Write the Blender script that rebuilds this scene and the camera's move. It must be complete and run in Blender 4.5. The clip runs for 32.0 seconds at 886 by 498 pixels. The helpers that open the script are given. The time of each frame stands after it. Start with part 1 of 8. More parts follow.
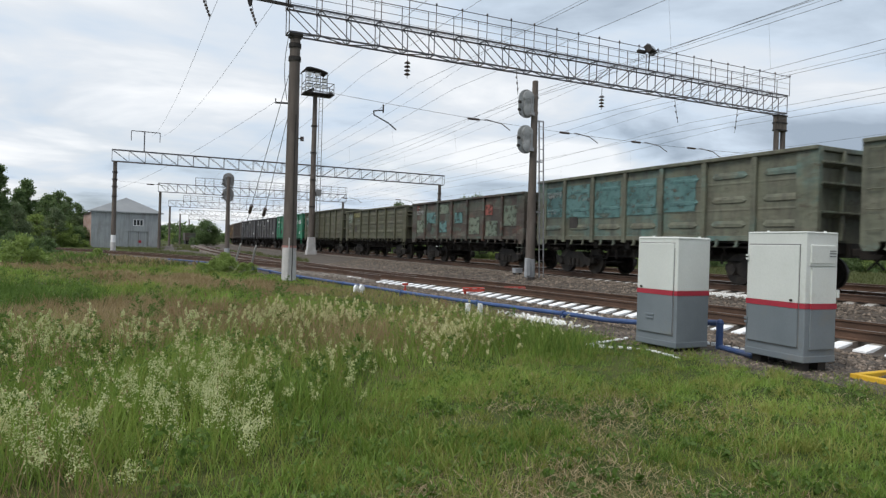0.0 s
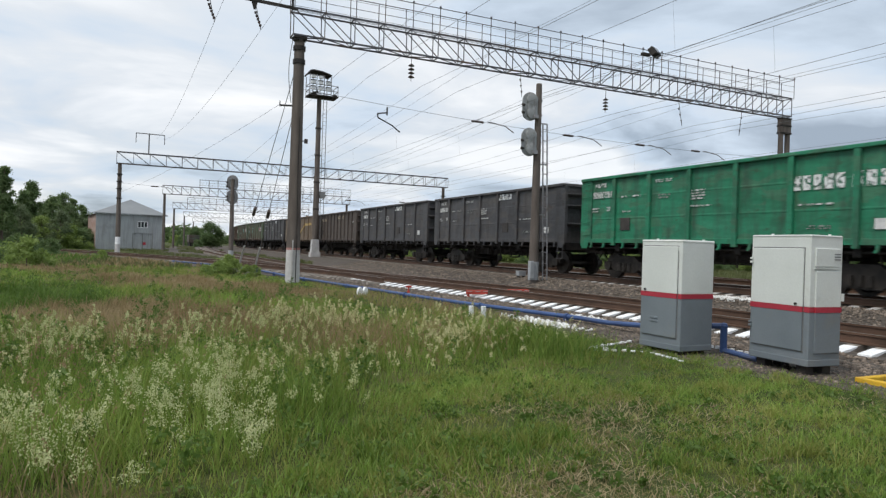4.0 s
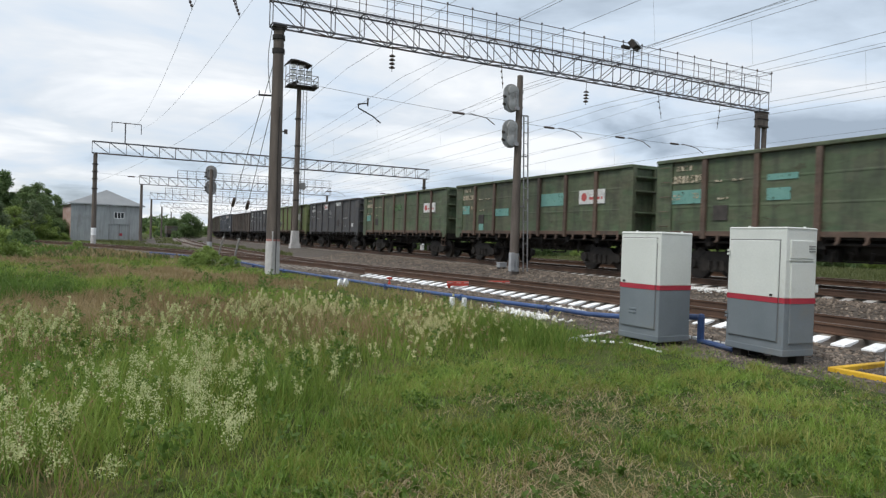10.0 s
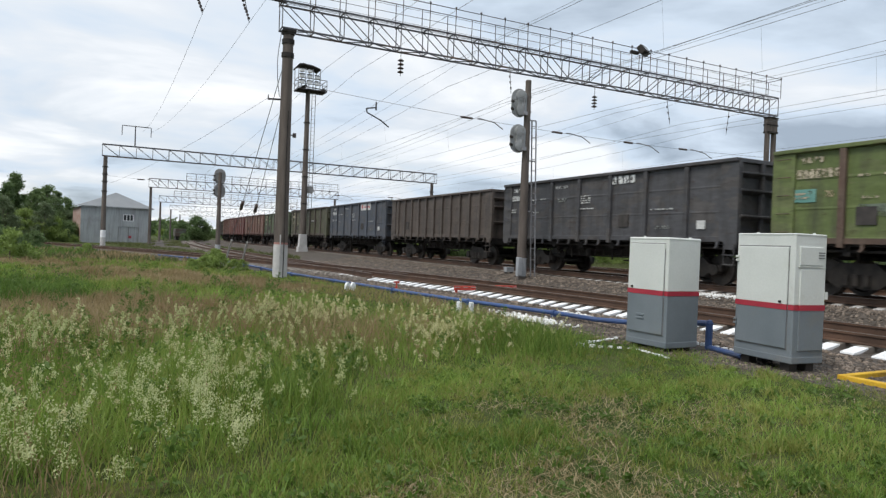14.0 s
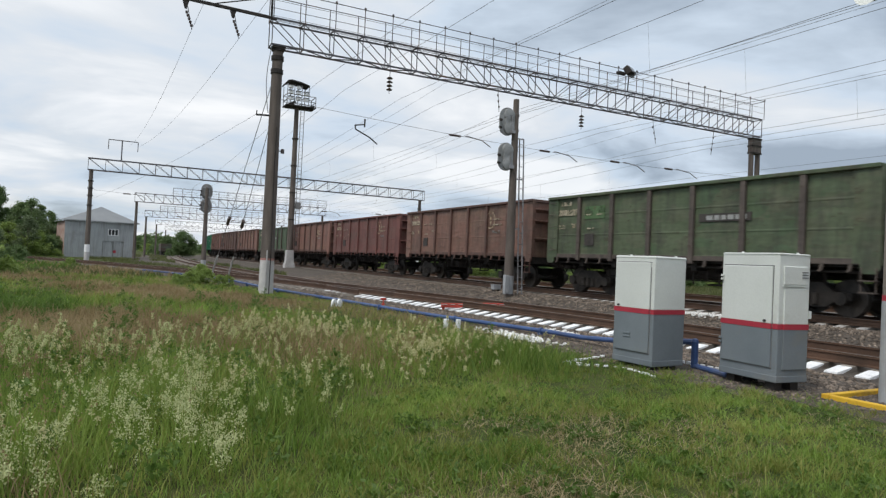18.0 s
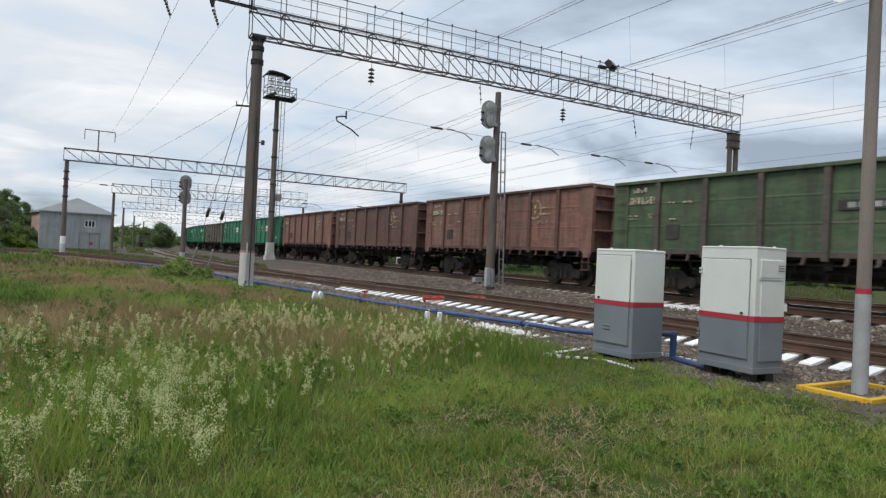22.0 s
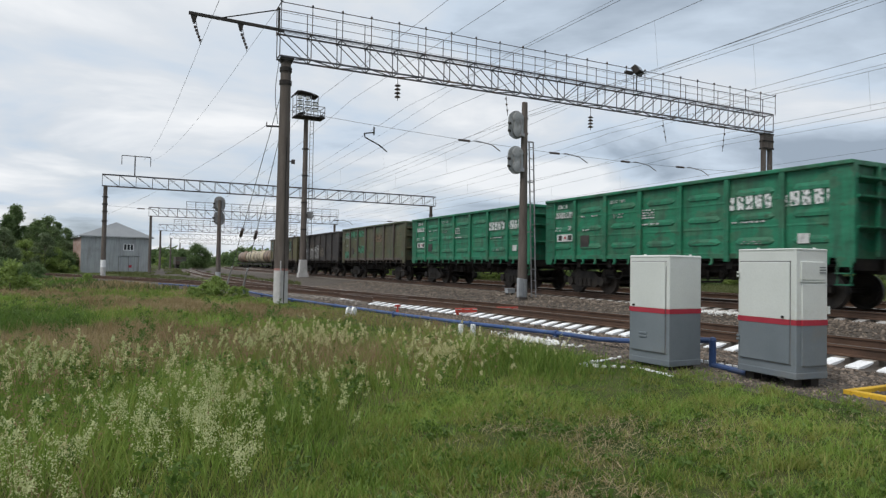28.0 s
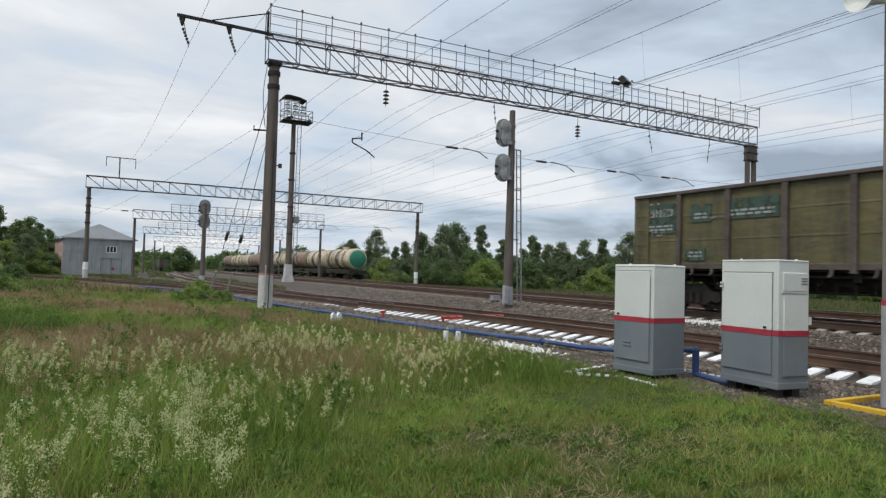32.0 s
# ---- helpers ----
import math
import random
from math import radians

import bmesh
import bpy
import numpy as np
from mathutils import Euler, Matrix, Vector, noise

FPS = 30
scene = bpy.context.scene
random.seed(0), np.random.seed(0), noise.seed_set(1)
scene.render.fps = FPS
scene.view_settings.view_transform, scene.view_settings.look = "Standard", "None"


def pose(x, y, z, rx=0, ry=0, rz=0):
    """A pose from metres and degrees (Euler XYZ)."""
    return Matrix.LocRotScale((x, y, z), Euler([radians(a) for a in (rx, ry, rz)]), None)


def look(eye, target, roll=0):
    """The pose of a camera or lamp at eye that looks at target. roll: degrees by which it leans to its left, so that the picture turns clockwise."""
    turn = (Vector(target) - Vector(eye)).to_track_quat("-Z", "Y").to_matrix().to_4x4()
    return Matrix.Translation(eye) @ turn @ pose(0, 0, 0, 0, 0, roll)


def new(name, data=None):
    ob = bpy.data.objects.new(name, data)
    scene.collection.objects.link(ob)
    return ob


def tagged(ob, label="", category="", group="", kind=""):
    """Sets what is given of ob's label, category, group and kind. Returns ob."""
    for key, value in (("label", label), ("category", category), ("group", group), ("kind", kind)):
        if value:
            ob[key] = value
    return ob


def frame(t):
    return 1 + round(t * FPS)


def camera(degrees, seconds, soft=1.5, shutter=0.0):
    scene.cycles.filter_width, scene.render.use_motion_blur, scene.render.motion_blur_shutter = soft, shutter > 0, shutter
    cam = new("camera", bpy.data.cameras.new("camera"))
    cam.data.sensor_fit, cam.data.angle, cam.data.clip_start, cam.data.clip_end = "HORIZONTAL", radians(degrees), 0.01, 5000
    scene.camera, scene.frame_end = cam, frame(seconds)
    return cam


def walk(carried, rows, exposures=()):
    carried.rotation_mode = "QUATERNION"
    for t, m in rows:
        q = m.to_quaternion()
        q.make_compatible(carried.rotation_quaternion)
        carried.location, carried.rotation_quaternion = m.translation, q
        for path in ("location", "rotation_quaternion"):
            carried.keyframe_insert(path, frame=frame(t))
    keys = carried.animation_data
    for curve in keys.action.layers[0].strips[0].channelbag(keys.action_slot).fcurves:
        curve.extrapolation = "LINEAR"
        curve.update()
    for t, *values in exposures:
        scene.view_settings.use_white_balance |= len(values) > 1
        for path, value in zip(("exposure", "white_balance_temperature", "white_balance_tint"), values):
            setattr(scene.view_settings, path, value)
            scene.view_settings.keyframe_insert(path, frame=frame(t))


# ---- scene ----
cam = camera(67.8, 32.0, soft=1.3, shutter=0.15)


def aim(yaw, pitch, roll):
    """The hand-held camera turns on one spot; yaw to the right of the track's line."""
    y, p = radians(yaw), radians(pitch)
    eye = Vector((0, 0, 0.93))
    return look(eye, eye + Vector((math.sin(y) * math.cos(p), math.cos(y) * math.cos(p), math.sin(p))) * 10, roll)


walk(cam, [
    (0, aim(25.460, -0.297, 1.699)),
    (0.5, aim(25.291, -0.269, 1.845)),
    (1, aim(25.204, -0.281, 1.821)),
    (1.5, aim(25.138, -0.280, 1.953)),
    (2, aim(25.075, -0.288, 1.985)),
    (2.5, aim(25.073, -0.238, 2.044)),
    (3, aim(25.003, -0.243, 2.080)),
    (3.5, aim(25.044, -0.158, 1.984)),
    (5.5, aim(25.468, -0.074, 1.364)),
    (6, aim(25.825, -0.274, 1.647)),
    (6.5, aim(26.252, -0.442, 1.843)),
    (7, aim(26.612, -0.635, 2.063)),
    (7.5, aim(26.829, -0.697, 2.048)),
    (8, aim(26.938, -0.697, 1.985)),
    (8.5, aim(26.910, -0.692, 1.819)),
    (9, aim(26.944, -0.756, 1.637)),
    (9.5, aim(26.880, -0.811, 1.742)),
    (10, aim(26.830, -0.767, 1.899)),
    (10.5, aim(26.741, -0.688, 2.042)),
    (11, aim(26.701, -0.581, 2.082)),
    (11.5, aim(26.597, -0.546, 2.020)),
    (12, aim(26.505, -0.534, 1.930)),
    (12.5, aim(26.491, -0.577, 1.980)),
    (13, aim(26.478, -0.620, 1.897)),
    (13.5, aim(26.373, -0.554, 2.006)),
    (14, aim(26.186, -0.416, 2.247)),
    (14.5, aim(25.889, -0.229, 2.512)),
    (16.5, aim(26.588, 1.182, 2.412)),
    (17, aim(26.874, 1.299, 2.252)),
    (17.5, aim(27.040, 1.255, 2.358)),
    (18, aim(27.217, 1.112, 2.658)),
    (18.5, aim(27.333, 1.168, 2.182)),
    (19, aim(27.302, 1.265, 1.672)),
    (19.5, aim(27.240, 1.240, 1.752)),
    (20, aim(27.183, 1.158, 1.905)),
    (20.5, aim(27.101, 1.048, 2.128)),
    (21, aim(27.554, 0.894, 2.118)),
    (21.5, aim(28.340, 0.745, 2.423)),
    (22, aim(28.845, 0.558, 2.789)),
    (22.5, aim(28.626, 0.671, 3.171)),
    (23, aim(27.868, 0.894, 2.557)),
    (23.5, aim(27.010, 1.188, 1.424)),
    (24, aim(26.272, 1.537, 0.751)),
    (24.5, aim(25.726, 1.807, 0.586)),
    (25, aim(25.468, 2.066, 0.653)),
    (25.5, aim(25.375, 2.055, 0.604)),
    (27.5, aim(25.933, 1.554, 1.099)),
    (28, aim(26.113, 1.541, 1.012)),
    (28.5, aim(26.236, 1.533, 0.945)),
    (29, aim(26.342, 1.473, 0.789)),
    (29.5, aim(26.462, 1.433, 0.649)),
    (30, aim(26.551, 1.452, 0.800)),
    (30.5, aim(26.631, 1.517, 1.255)),
    (31, aim(26.723, 1.787, 1.273)),
    (31.5, aim(26.887, 2.034, 1.465)),
    (32, aim(27.291, 2.144, 1.755)),
], [(0, 0.05), (4, 0.05), (9, 0.10), (14, 0.13), (18, 0.0), (21, 0.0), (24, 0.03), (25, -0.03), (27, -0.06), (29, -0.09), (32, -0.09)])

# ---- sky and sun: broken overcast, soft light ----
world = bpy.data.worlds.new("sky")
scene.world = world
world.use_nodes = True


def build_sky():
    nt = world.node_tree
    nt.nodes.clear()
    N, L = nt.nodes.new, nt.links.new
    out, bg = N("ShaderNodeOutputWorld"), N("ShaderNodeBackground")
    sky = N("ShaderNodeTexSky")
    sky.sky_type, sky.sun_disc = "NISHITA", False
    sky.sun_elevation, sky.sun_rotation = radians(57), radians(254)
    sky.air_density, sky.dust_density, sky.ozone_density = 1.0, 2.0, 1.0
    dim = N("ShaderNodeVectorMath")
    dim.operation = "SCALE"
    dim.inputs["Scale"].default_value = 0.12
    L(sky.outputs[0], dim.inputs[0])
    # cloud deck: noise on a plane high above
    co, sep = N("ShaderNodeTexCoord"), N("ShaderNodeSeparateXYZ")
    L(co.outputs["Generated"], sep.inputs[0])
    up = N("ShaderNodeMath"); up.operation = "MAXIMUM"; up.inputs[1].default_value = 0.0
    L(sep.outputs["Z"], up.inputs[0])
    add = N("ShaderNodeMath"); add.operation = "ADD"; add.inputs[1].default_value = 0.13
    L(up.outputs[0], add.inputs[0])
    flat = N("ShaderNodeVectorMath"); flat.operation = "DIVIDE"
    comb = N("ShaderNodeCombineXYZ")
    for k in "XYZ":
        L(add.outputs[0], comb.inputs[k])
    L(co.outputs["Generated"], flat.inputs[0]); L(comb.outputs[0], flat.inputs[1])
    flat2 = N("ShaderNodeVectorMath"); flat2.operation = "MULTIPLY"; flat2.inputs[1].default_value = (1, 1, 0)
    L(flat.outputs[0], flat2.inputs[0])
    big = N("ShaderNodeTexNoise"); big.inputs["Scale"].default_value = 0.95; big.inputs["Detail"].default_value = 7; big.inputs["Roughness"].default_value = 0.52; big.inputs["Distortion"].default_value = 0.35
    L(flat2.outputs[0], big.inputs["Vector"])
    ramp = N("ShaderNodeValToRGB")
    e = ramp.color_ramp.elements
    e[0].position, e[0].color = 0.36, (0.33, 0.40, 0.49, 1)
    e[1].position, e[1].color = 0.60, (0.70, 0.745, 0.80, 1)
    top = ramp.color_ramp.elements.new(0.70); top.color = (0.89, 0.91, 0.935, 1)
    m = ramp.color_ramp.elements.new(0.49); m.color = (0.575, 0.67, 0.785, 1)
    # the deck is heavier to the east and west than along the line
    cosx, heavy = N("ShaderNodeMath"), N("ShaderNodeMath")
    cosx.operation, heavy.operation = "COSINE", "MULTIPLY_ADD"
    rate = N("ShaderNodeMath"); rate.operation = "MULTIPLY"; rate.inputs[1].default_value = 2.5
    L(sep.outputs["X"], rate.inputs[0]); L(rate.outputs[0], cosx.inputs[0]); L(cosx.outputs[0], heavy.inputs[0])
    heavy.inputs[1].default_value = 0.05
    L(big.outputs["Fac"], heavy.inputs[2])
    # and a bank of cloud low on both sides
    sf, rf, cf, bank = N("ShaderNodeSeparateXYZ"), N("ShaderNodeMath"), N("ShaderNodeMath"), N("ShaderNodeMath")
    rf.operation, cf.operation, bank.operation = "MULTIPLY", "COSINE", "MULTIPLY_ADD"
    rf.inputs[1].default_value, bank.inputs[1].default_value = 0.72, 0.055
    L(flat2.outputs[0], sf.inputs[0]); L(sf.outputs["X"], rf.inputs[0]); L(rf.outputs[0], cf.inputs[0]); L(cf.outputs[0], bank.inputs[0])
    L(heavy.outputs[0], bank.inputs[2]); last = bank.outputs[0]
    # single clouds: a bright bank low over the line, heavier grey ones beside it
    for az, el, wide, tall, lift in ((35.5, 7.0, 0.20, 0.058, 0.36), (55.0, 9.0, 0.24, 0.060, -0.065), (19.0, 7.8, 0.15, 0.022, -0.10), (2.0, 5.5, 0.20, 0.06, -0.075), (28.0, 21.0, 0.40, 0.14, 0.06), (45.0, 13.5, 0.14, 0.03, 0.03), (48.0, 10.5, 0.13, 0.035, -0.075), (19.0, 17.0, 0.20, 0.07, 0.05)):
        a, b = radians(az), radians(el)
        sub, div, ln, fall, ad = N("ShaderNodeVectorMath"), N("ShaderNodeVectorMath"), N("ShaderNodeVectorMath"), N("ShaderNodeMapRange"), N("ShaderNodeMath")
        sub.operation, div.operation, ln.operation, ad.operation = "SUBTRACT", "DIVIDE", "LENGTH", "ADD"
        sub.inputs[1].default_value = (math.sin(a) * math.cos(b), math.cos(a) * math.cos(b), math.sin(b))
        div.inputs[1].default_value = (wide, wide, tall)
        fall.interpolation_type = "SMOOTHSTEP"
        fall.inputs[1].default_value, fall.inputs[2].default_value, fall.inputs[3].default_value, fall.inputs[4].default_value = 0.0, 1.0, lift, 0.0
        L(co.outputs["Generated"], sub.inputs[0]); L(sub.outputs[0], div.inputs[0]); L(div.outputs[0], ln.inputs[0]); L(ln.outputs["Value"], fall.inputs[0]); L(fall.outputs[0], ad.inputs[0]); L(last, ad.inputs[1])
        last = ad.outputs[0]
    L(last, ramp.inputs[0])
    fine = N("ShaderNodeTexNoise"); fine.inputs["Scale"].default_value = 0.5; fine.inputs["Detail"].default_value = 4
    off = N("ShaderNodeVectorMath"); off.operation = "ADD"; off.inputs[1].default_value = (31.0, 7.0, 0)
    L(flat2.outputs[0], off.inputs[0]); L(off.outputs[0], fine.inputs["Vector"])
    cover = N("ShaderNodeMapRange"); cover.inputs[1].default_value = 0.30; cover.inputs[2].default_value = 0.52; cover.inputs[3].default_value = 0.72; cover.inputs[4].default_value = 1.0
    L(fine.outputs["Fac"], cover.inputs[0])
    mix = N("ShaderNodeMix"); mix.data_type = "RGBA"
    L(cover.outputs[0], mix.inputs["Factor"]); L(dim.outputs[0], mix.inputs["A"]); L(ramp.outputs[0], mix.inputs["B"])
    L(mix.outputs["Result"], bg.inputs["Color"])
    bg.inputs["Strength"].default_value = 1.08
    L(bg.outputs[0], out.inputs[0])


build_sky()
sun_data = bpy.data.lights.new("sun", "SUN")
sun_data.energy, sun_data.angle, sun_data.color = 2.2, radians(24), (1.0, 0.96, 0.9)
sun = new("sun", sun_data)
sun.matrix_world = look((-35, 0, 66), (6, 12, 0))
scene.view_settings.exposure = 0.0

# ---- materials ----
def surface(name, a, b, scale=3.0, rough=0.7, bump=0.2, metal=0.0, fine=40.0, dirt=None, dirt_at=0.6, island=0.0, stretch=(1, 1, 1), grain=0.16, streak=None, mottle=(), speck=None, dent=0.0):
    """Two colours mixed by a coarse and a fine noise, with relief; dirt: a third colour in patches."""
    m = bpy.data.materials.new(name)
    m.use_nodes = True
    nt = m.node_tree
    N, L = nt.nodes.new, nt.links.new
    p = nt.nodes["Principled BSDF"]
    co = N("ShaderNodeTexCoord")
    mp = N("ShaderNodeMapping")
    mp.inputs["Scale"].default_value = stretch
    info = N("ShaderNodeObjectInfo")
    sh = N("ShaderNodeVectorMath"); sh.operation = "MULTIPLY_ADD"
    sh.inputs[1].default_value = (37.0, 17.0, 29.0)
    cr = N("ShaderNodeCombineXYZ")
    for k in "XYZ":
        L(info.outputs["Random"], cr.inputs[k])
    L(cr.outputs[0], sh.inputs[0]); L(co.outputs["Object"], mp.inputs[0]); L(mp.outputs[0], sh.inputs[2])
    n1, n2 = N("ShaderNodeTexNoise"), N("ShaderNodeTexNoise")
    n1.inputs["Scale"].default_value, n1.inputs["Detail"].default_value = scale, 5
    n2.inputs["Scale"].default_value, n2.inputs["Detail"].default_value = fine, 4
    L(sh.outputs[0], n1.inputs["Vector"]); L(sh.outputs[0], n2.inputs["Vector"])
    r1 = N("ShaderNodeMapRange"); r1.inputs[1].default_value, r1.inputs[2].default_value = 0.32, 0.68
    L(n1.outputs["Fac"], r1.inputs[0])
    mx = N("ShaderNodeMix"); mx.data_type = "RGBA"
    mx.inputs["A"].default_value, mx.inputs["B"].default_value = (*a, 1), (*b, 1)
    L(r1.outputs[0], mx.inputs["Factor"])
    last = mx.outputs["Result"]
    if dirt:
        n3 = N("ShaderNodeTexNoise"); n3.inputs["Scale"].default_value, n3.inputs["Detail"].default_value, n3.inputs["Roughness"].default_value = scale * 0.6, 8, 0.7
        off = N("ShaderNodeVectorMath"); off.operation = "ADD"; off.inputs[1].default_value = (11, 5, 3)
        L(sh.outputs[0], off.inputs[0]); L(off.outputs[0], n3.inputs["Vector"])
        r3 = N("ShaderNodeMapRange"); r3.inputs[1].default_value, r3.inputs[2].default_value = dirt_at - 0.08, dirt_at + 0.08
        L(n3.outputs["Fac"], r3.inputs[0])
        md = N("ShaderNodeMix"); md.data_type = "RGBA"; md.inputs["B"].default_value = (*dirt, 1)
        L(last, md.inputs["A"]); L(r3.outputs[0], md.inputs["Factor"])
        last = md.outputs["Result"]
    for k, (tint, share, *full) in enumerate(mottle):
        # worn blocks of another colour, wider than tall, with ragged edges
        mv, vo, nv, av = N("ShaderNodeMapping"), N("ShaderNodeTexVoronoi"), N("ShaderNodeTexNoise"), N("ShaderNodeVectorMath")
        mv.inputs["Location"].default_value, mv.inputs["Scale"].default_value = (3.7 * k, 9.1 * k, 5.3 * k), (1, 2.6, 2.0)
        nv.inputs["Scale"].default_value, nv.inputs["Detail"].default_value = 3.0, 5
        av.operation = "MULTIPLY_ADD"; av.inputs[1].default_value = (0.55, 0.55, 0.55)
        vo.inputs["Scale"].default_value = 1.1
        L(sh.outputs[0], mv.inputs[0]); L(mv.outputs[0], nv.inputs["Vector"]); L(nv.outputs["Color"], av.inputs[0]); L(mv.outputs[0], av.inputs[2]); L(av.outputs[0], vo.inputs["Vector"])
        sv, rv, mm = N("ShaderNodeSeparateColor"), N("ShaderNodeMapRange"), N("ShaderNodeMix")
        L(vo.outputs["Color"], sv.inputs[0]); L(sv.outputs[0], rv.inputs[0])
        rv.inputs[1].default_value, rv.inputs[2].default_value, rv.inputs[4].default_value = 1 - share, 1 - share * (0.4 if not full else 0.8), full[0] if full else 0.42
        mm.data_type = "RGBA"; mm.inputs["B"].default_value = (*tint, 1)
        L(last, mm.inputs["A"]); L(rv.outputs[0], mm.inputs["Factor"])
        last = mm.outputs["Result"]
    if streak:
        ms, ns = N("ShaderNodeMapping"), N("ShaderNodeTexNoise")
        ms.inputs["Scale"].default_value = (2.2, 2.2, 0.16)
        ns.inputs["Scale"].default_value, ns.inputs["Detail"].default_value, ns.inputs["Roughness"].default_value = 2.4, 6, 0.65
        L(sh.outputs[0], ms.inputs[0]); L(ms.outputs[0], ns.inputs["Vector"])
        rs = N("ShaderNodeMapRange"); rs.inputs[1].default_value, rs.inputs[2].default_value, rs.inputs[4].default_value = 0.44, 0.70, 0.72
        L(ns.outputs["Fac"], rs.inputs[0])
        mk = N("ShaderNodeMix"); mk.data_type = "RGBA"; mk.inputs["B"].default_value = (*streak, 1)
        L(last, mk.inputs["A"]); L(rs.outputs[0], mk.inputs["Factor"])
        last = mk.outputs["Result"]
    if speck:
        # small rust spots and chips
        nk, rk, mc = N("ShaderNodeTexNoise"), N("ShaderNodeMapRange"), N("ShaderNodeMix")
        nk.inputs["Scale"].default_value, nk.inputs["Detail"].default_value, nk.inputs["Roughness"].default_value = 3.4, 9, 0.72
        rk.inputs[1].default_value, rk.inputs[2].default_value, rk.inputs[4].default_value = 0.585, 0.64, 0.8
        mc.data_type = "RGBA"; mc.inputs["B"].default_value = (*speck, 1)
        L(sh.outputs[0], nk.inputs["Vector"]); L(nk.outputs["Fac"], rk.inputs[0]); L(rk.outputs[0], mc.inputs["Factor"]); L(last, mc.inputs["A"])
        last = mc.outputs["Result"]
    # fine grain and a shift from piece to piece
    hv = N("ShaderNodeHueSaturation")
    r2 = N("ShaderNodeMapRange"); r2.inputs[1].default_value, r2.inputs[2].default_value, r2.inputs[3].default_value, r2.inputs[4].default_value = 0.25, 0.75, 1 - grain, 1 + grain
    L(n2.outputs["Fac"], r2.inputs[0])
    val = r2.outputs[0]
    if island:
        geo = N("ShaderNodeNewGeometry")
        ri = N("ShaderNodeMapRange"); ri.inputs[3].default_value, ri.inputs[4].default_value = 1 - island, 1 + island
        L(geo.outputs["Random Per Island"], ri.inputs[0])
        mu = N("ShaderNodeMath"); mu.operation = "MULTIPLY"
        L(val, mu.inputs[0]); L(ri.outputs[0], mu.inputs[1])
        val = mu.outputs[0]
    L(val, hv.inputs["Value"]); L(last, hv.inputs["Color"])
    L(hv.outputs[0], p.inputs["Base Color"])
    p.inputs["Roughness"].default_value, p.inputs["Metallic"].default_value = rough, metal
    if bump:
        bp = N("ShaderNodeBump"); bp.inputs["Strength"].default_value = bump; bp.inputs["Distance"].default_value = 0.02
        L(n2.outputs["Fac"], bp.inputs["Height"]); L(bp.outputs[0], p.inputs["Normal"])
        if dent:
            # the sheet is buckled between its ribs
            nd, bd = N("ShaderNodeTexNoise"), N("ShaderNodeBump")
            nd.inputs["Scale"].default_value, nd.inputs["Detail"].default_value = 1.7, 2
            bd.inputs["Strength"].default_value, bd.inputs["Distance"].default_value = 1.0, dent
            L(sh.outputs[0], nd.inputs["Vector"]); L(nd.outputs["Fac"], bd.inputs["Height"]); L(bd.outputs[0], bp.inputs["Normal"])
    return m


def worn(m, scale, cover, soft=0.06, stretch=(1, 1, 1)):
    """Wears holes through a painted mark, so that what it was painted on shows."""
    nt = m.node_tree
    N, L = nt.nodes.new, nt.links.new
    co, mp, n, r, mix, clear = N("ShaderNodeTexCoord"), N("ShaderNodeMapping"), N("ShaderNodeTexNoise"), N("ShaderNodeMapRange"), N("ShaderNodeMixShader"), N("ShaderNodeBsdfTransparent")
    mp.inputs["Scale"].default_value = stretch
    n.inputs["Scale"].default_value, n.inputs["Detail"].default_value = scale, 4
    r.inputs[1].default_value, r.inputs[2].default_value = cover - soft, cover + soft
    L(co.outputs["Object"], mp.inputs[0]); L(mp.outputs[0], n.inputs["Vector"]); L(n.outputs["Fac"], r.inputs[0]); L(r.outputs[0], mix.inputs[0])
    L(clear.outputs[0], mix.inputs[1]); L(nt.nodes["Principled BSDF"].outputs[0], mix.inputs[2])
    L(mix.outputs[0], nt.nodes["Material Output"].inputs["Surface"])
    return m


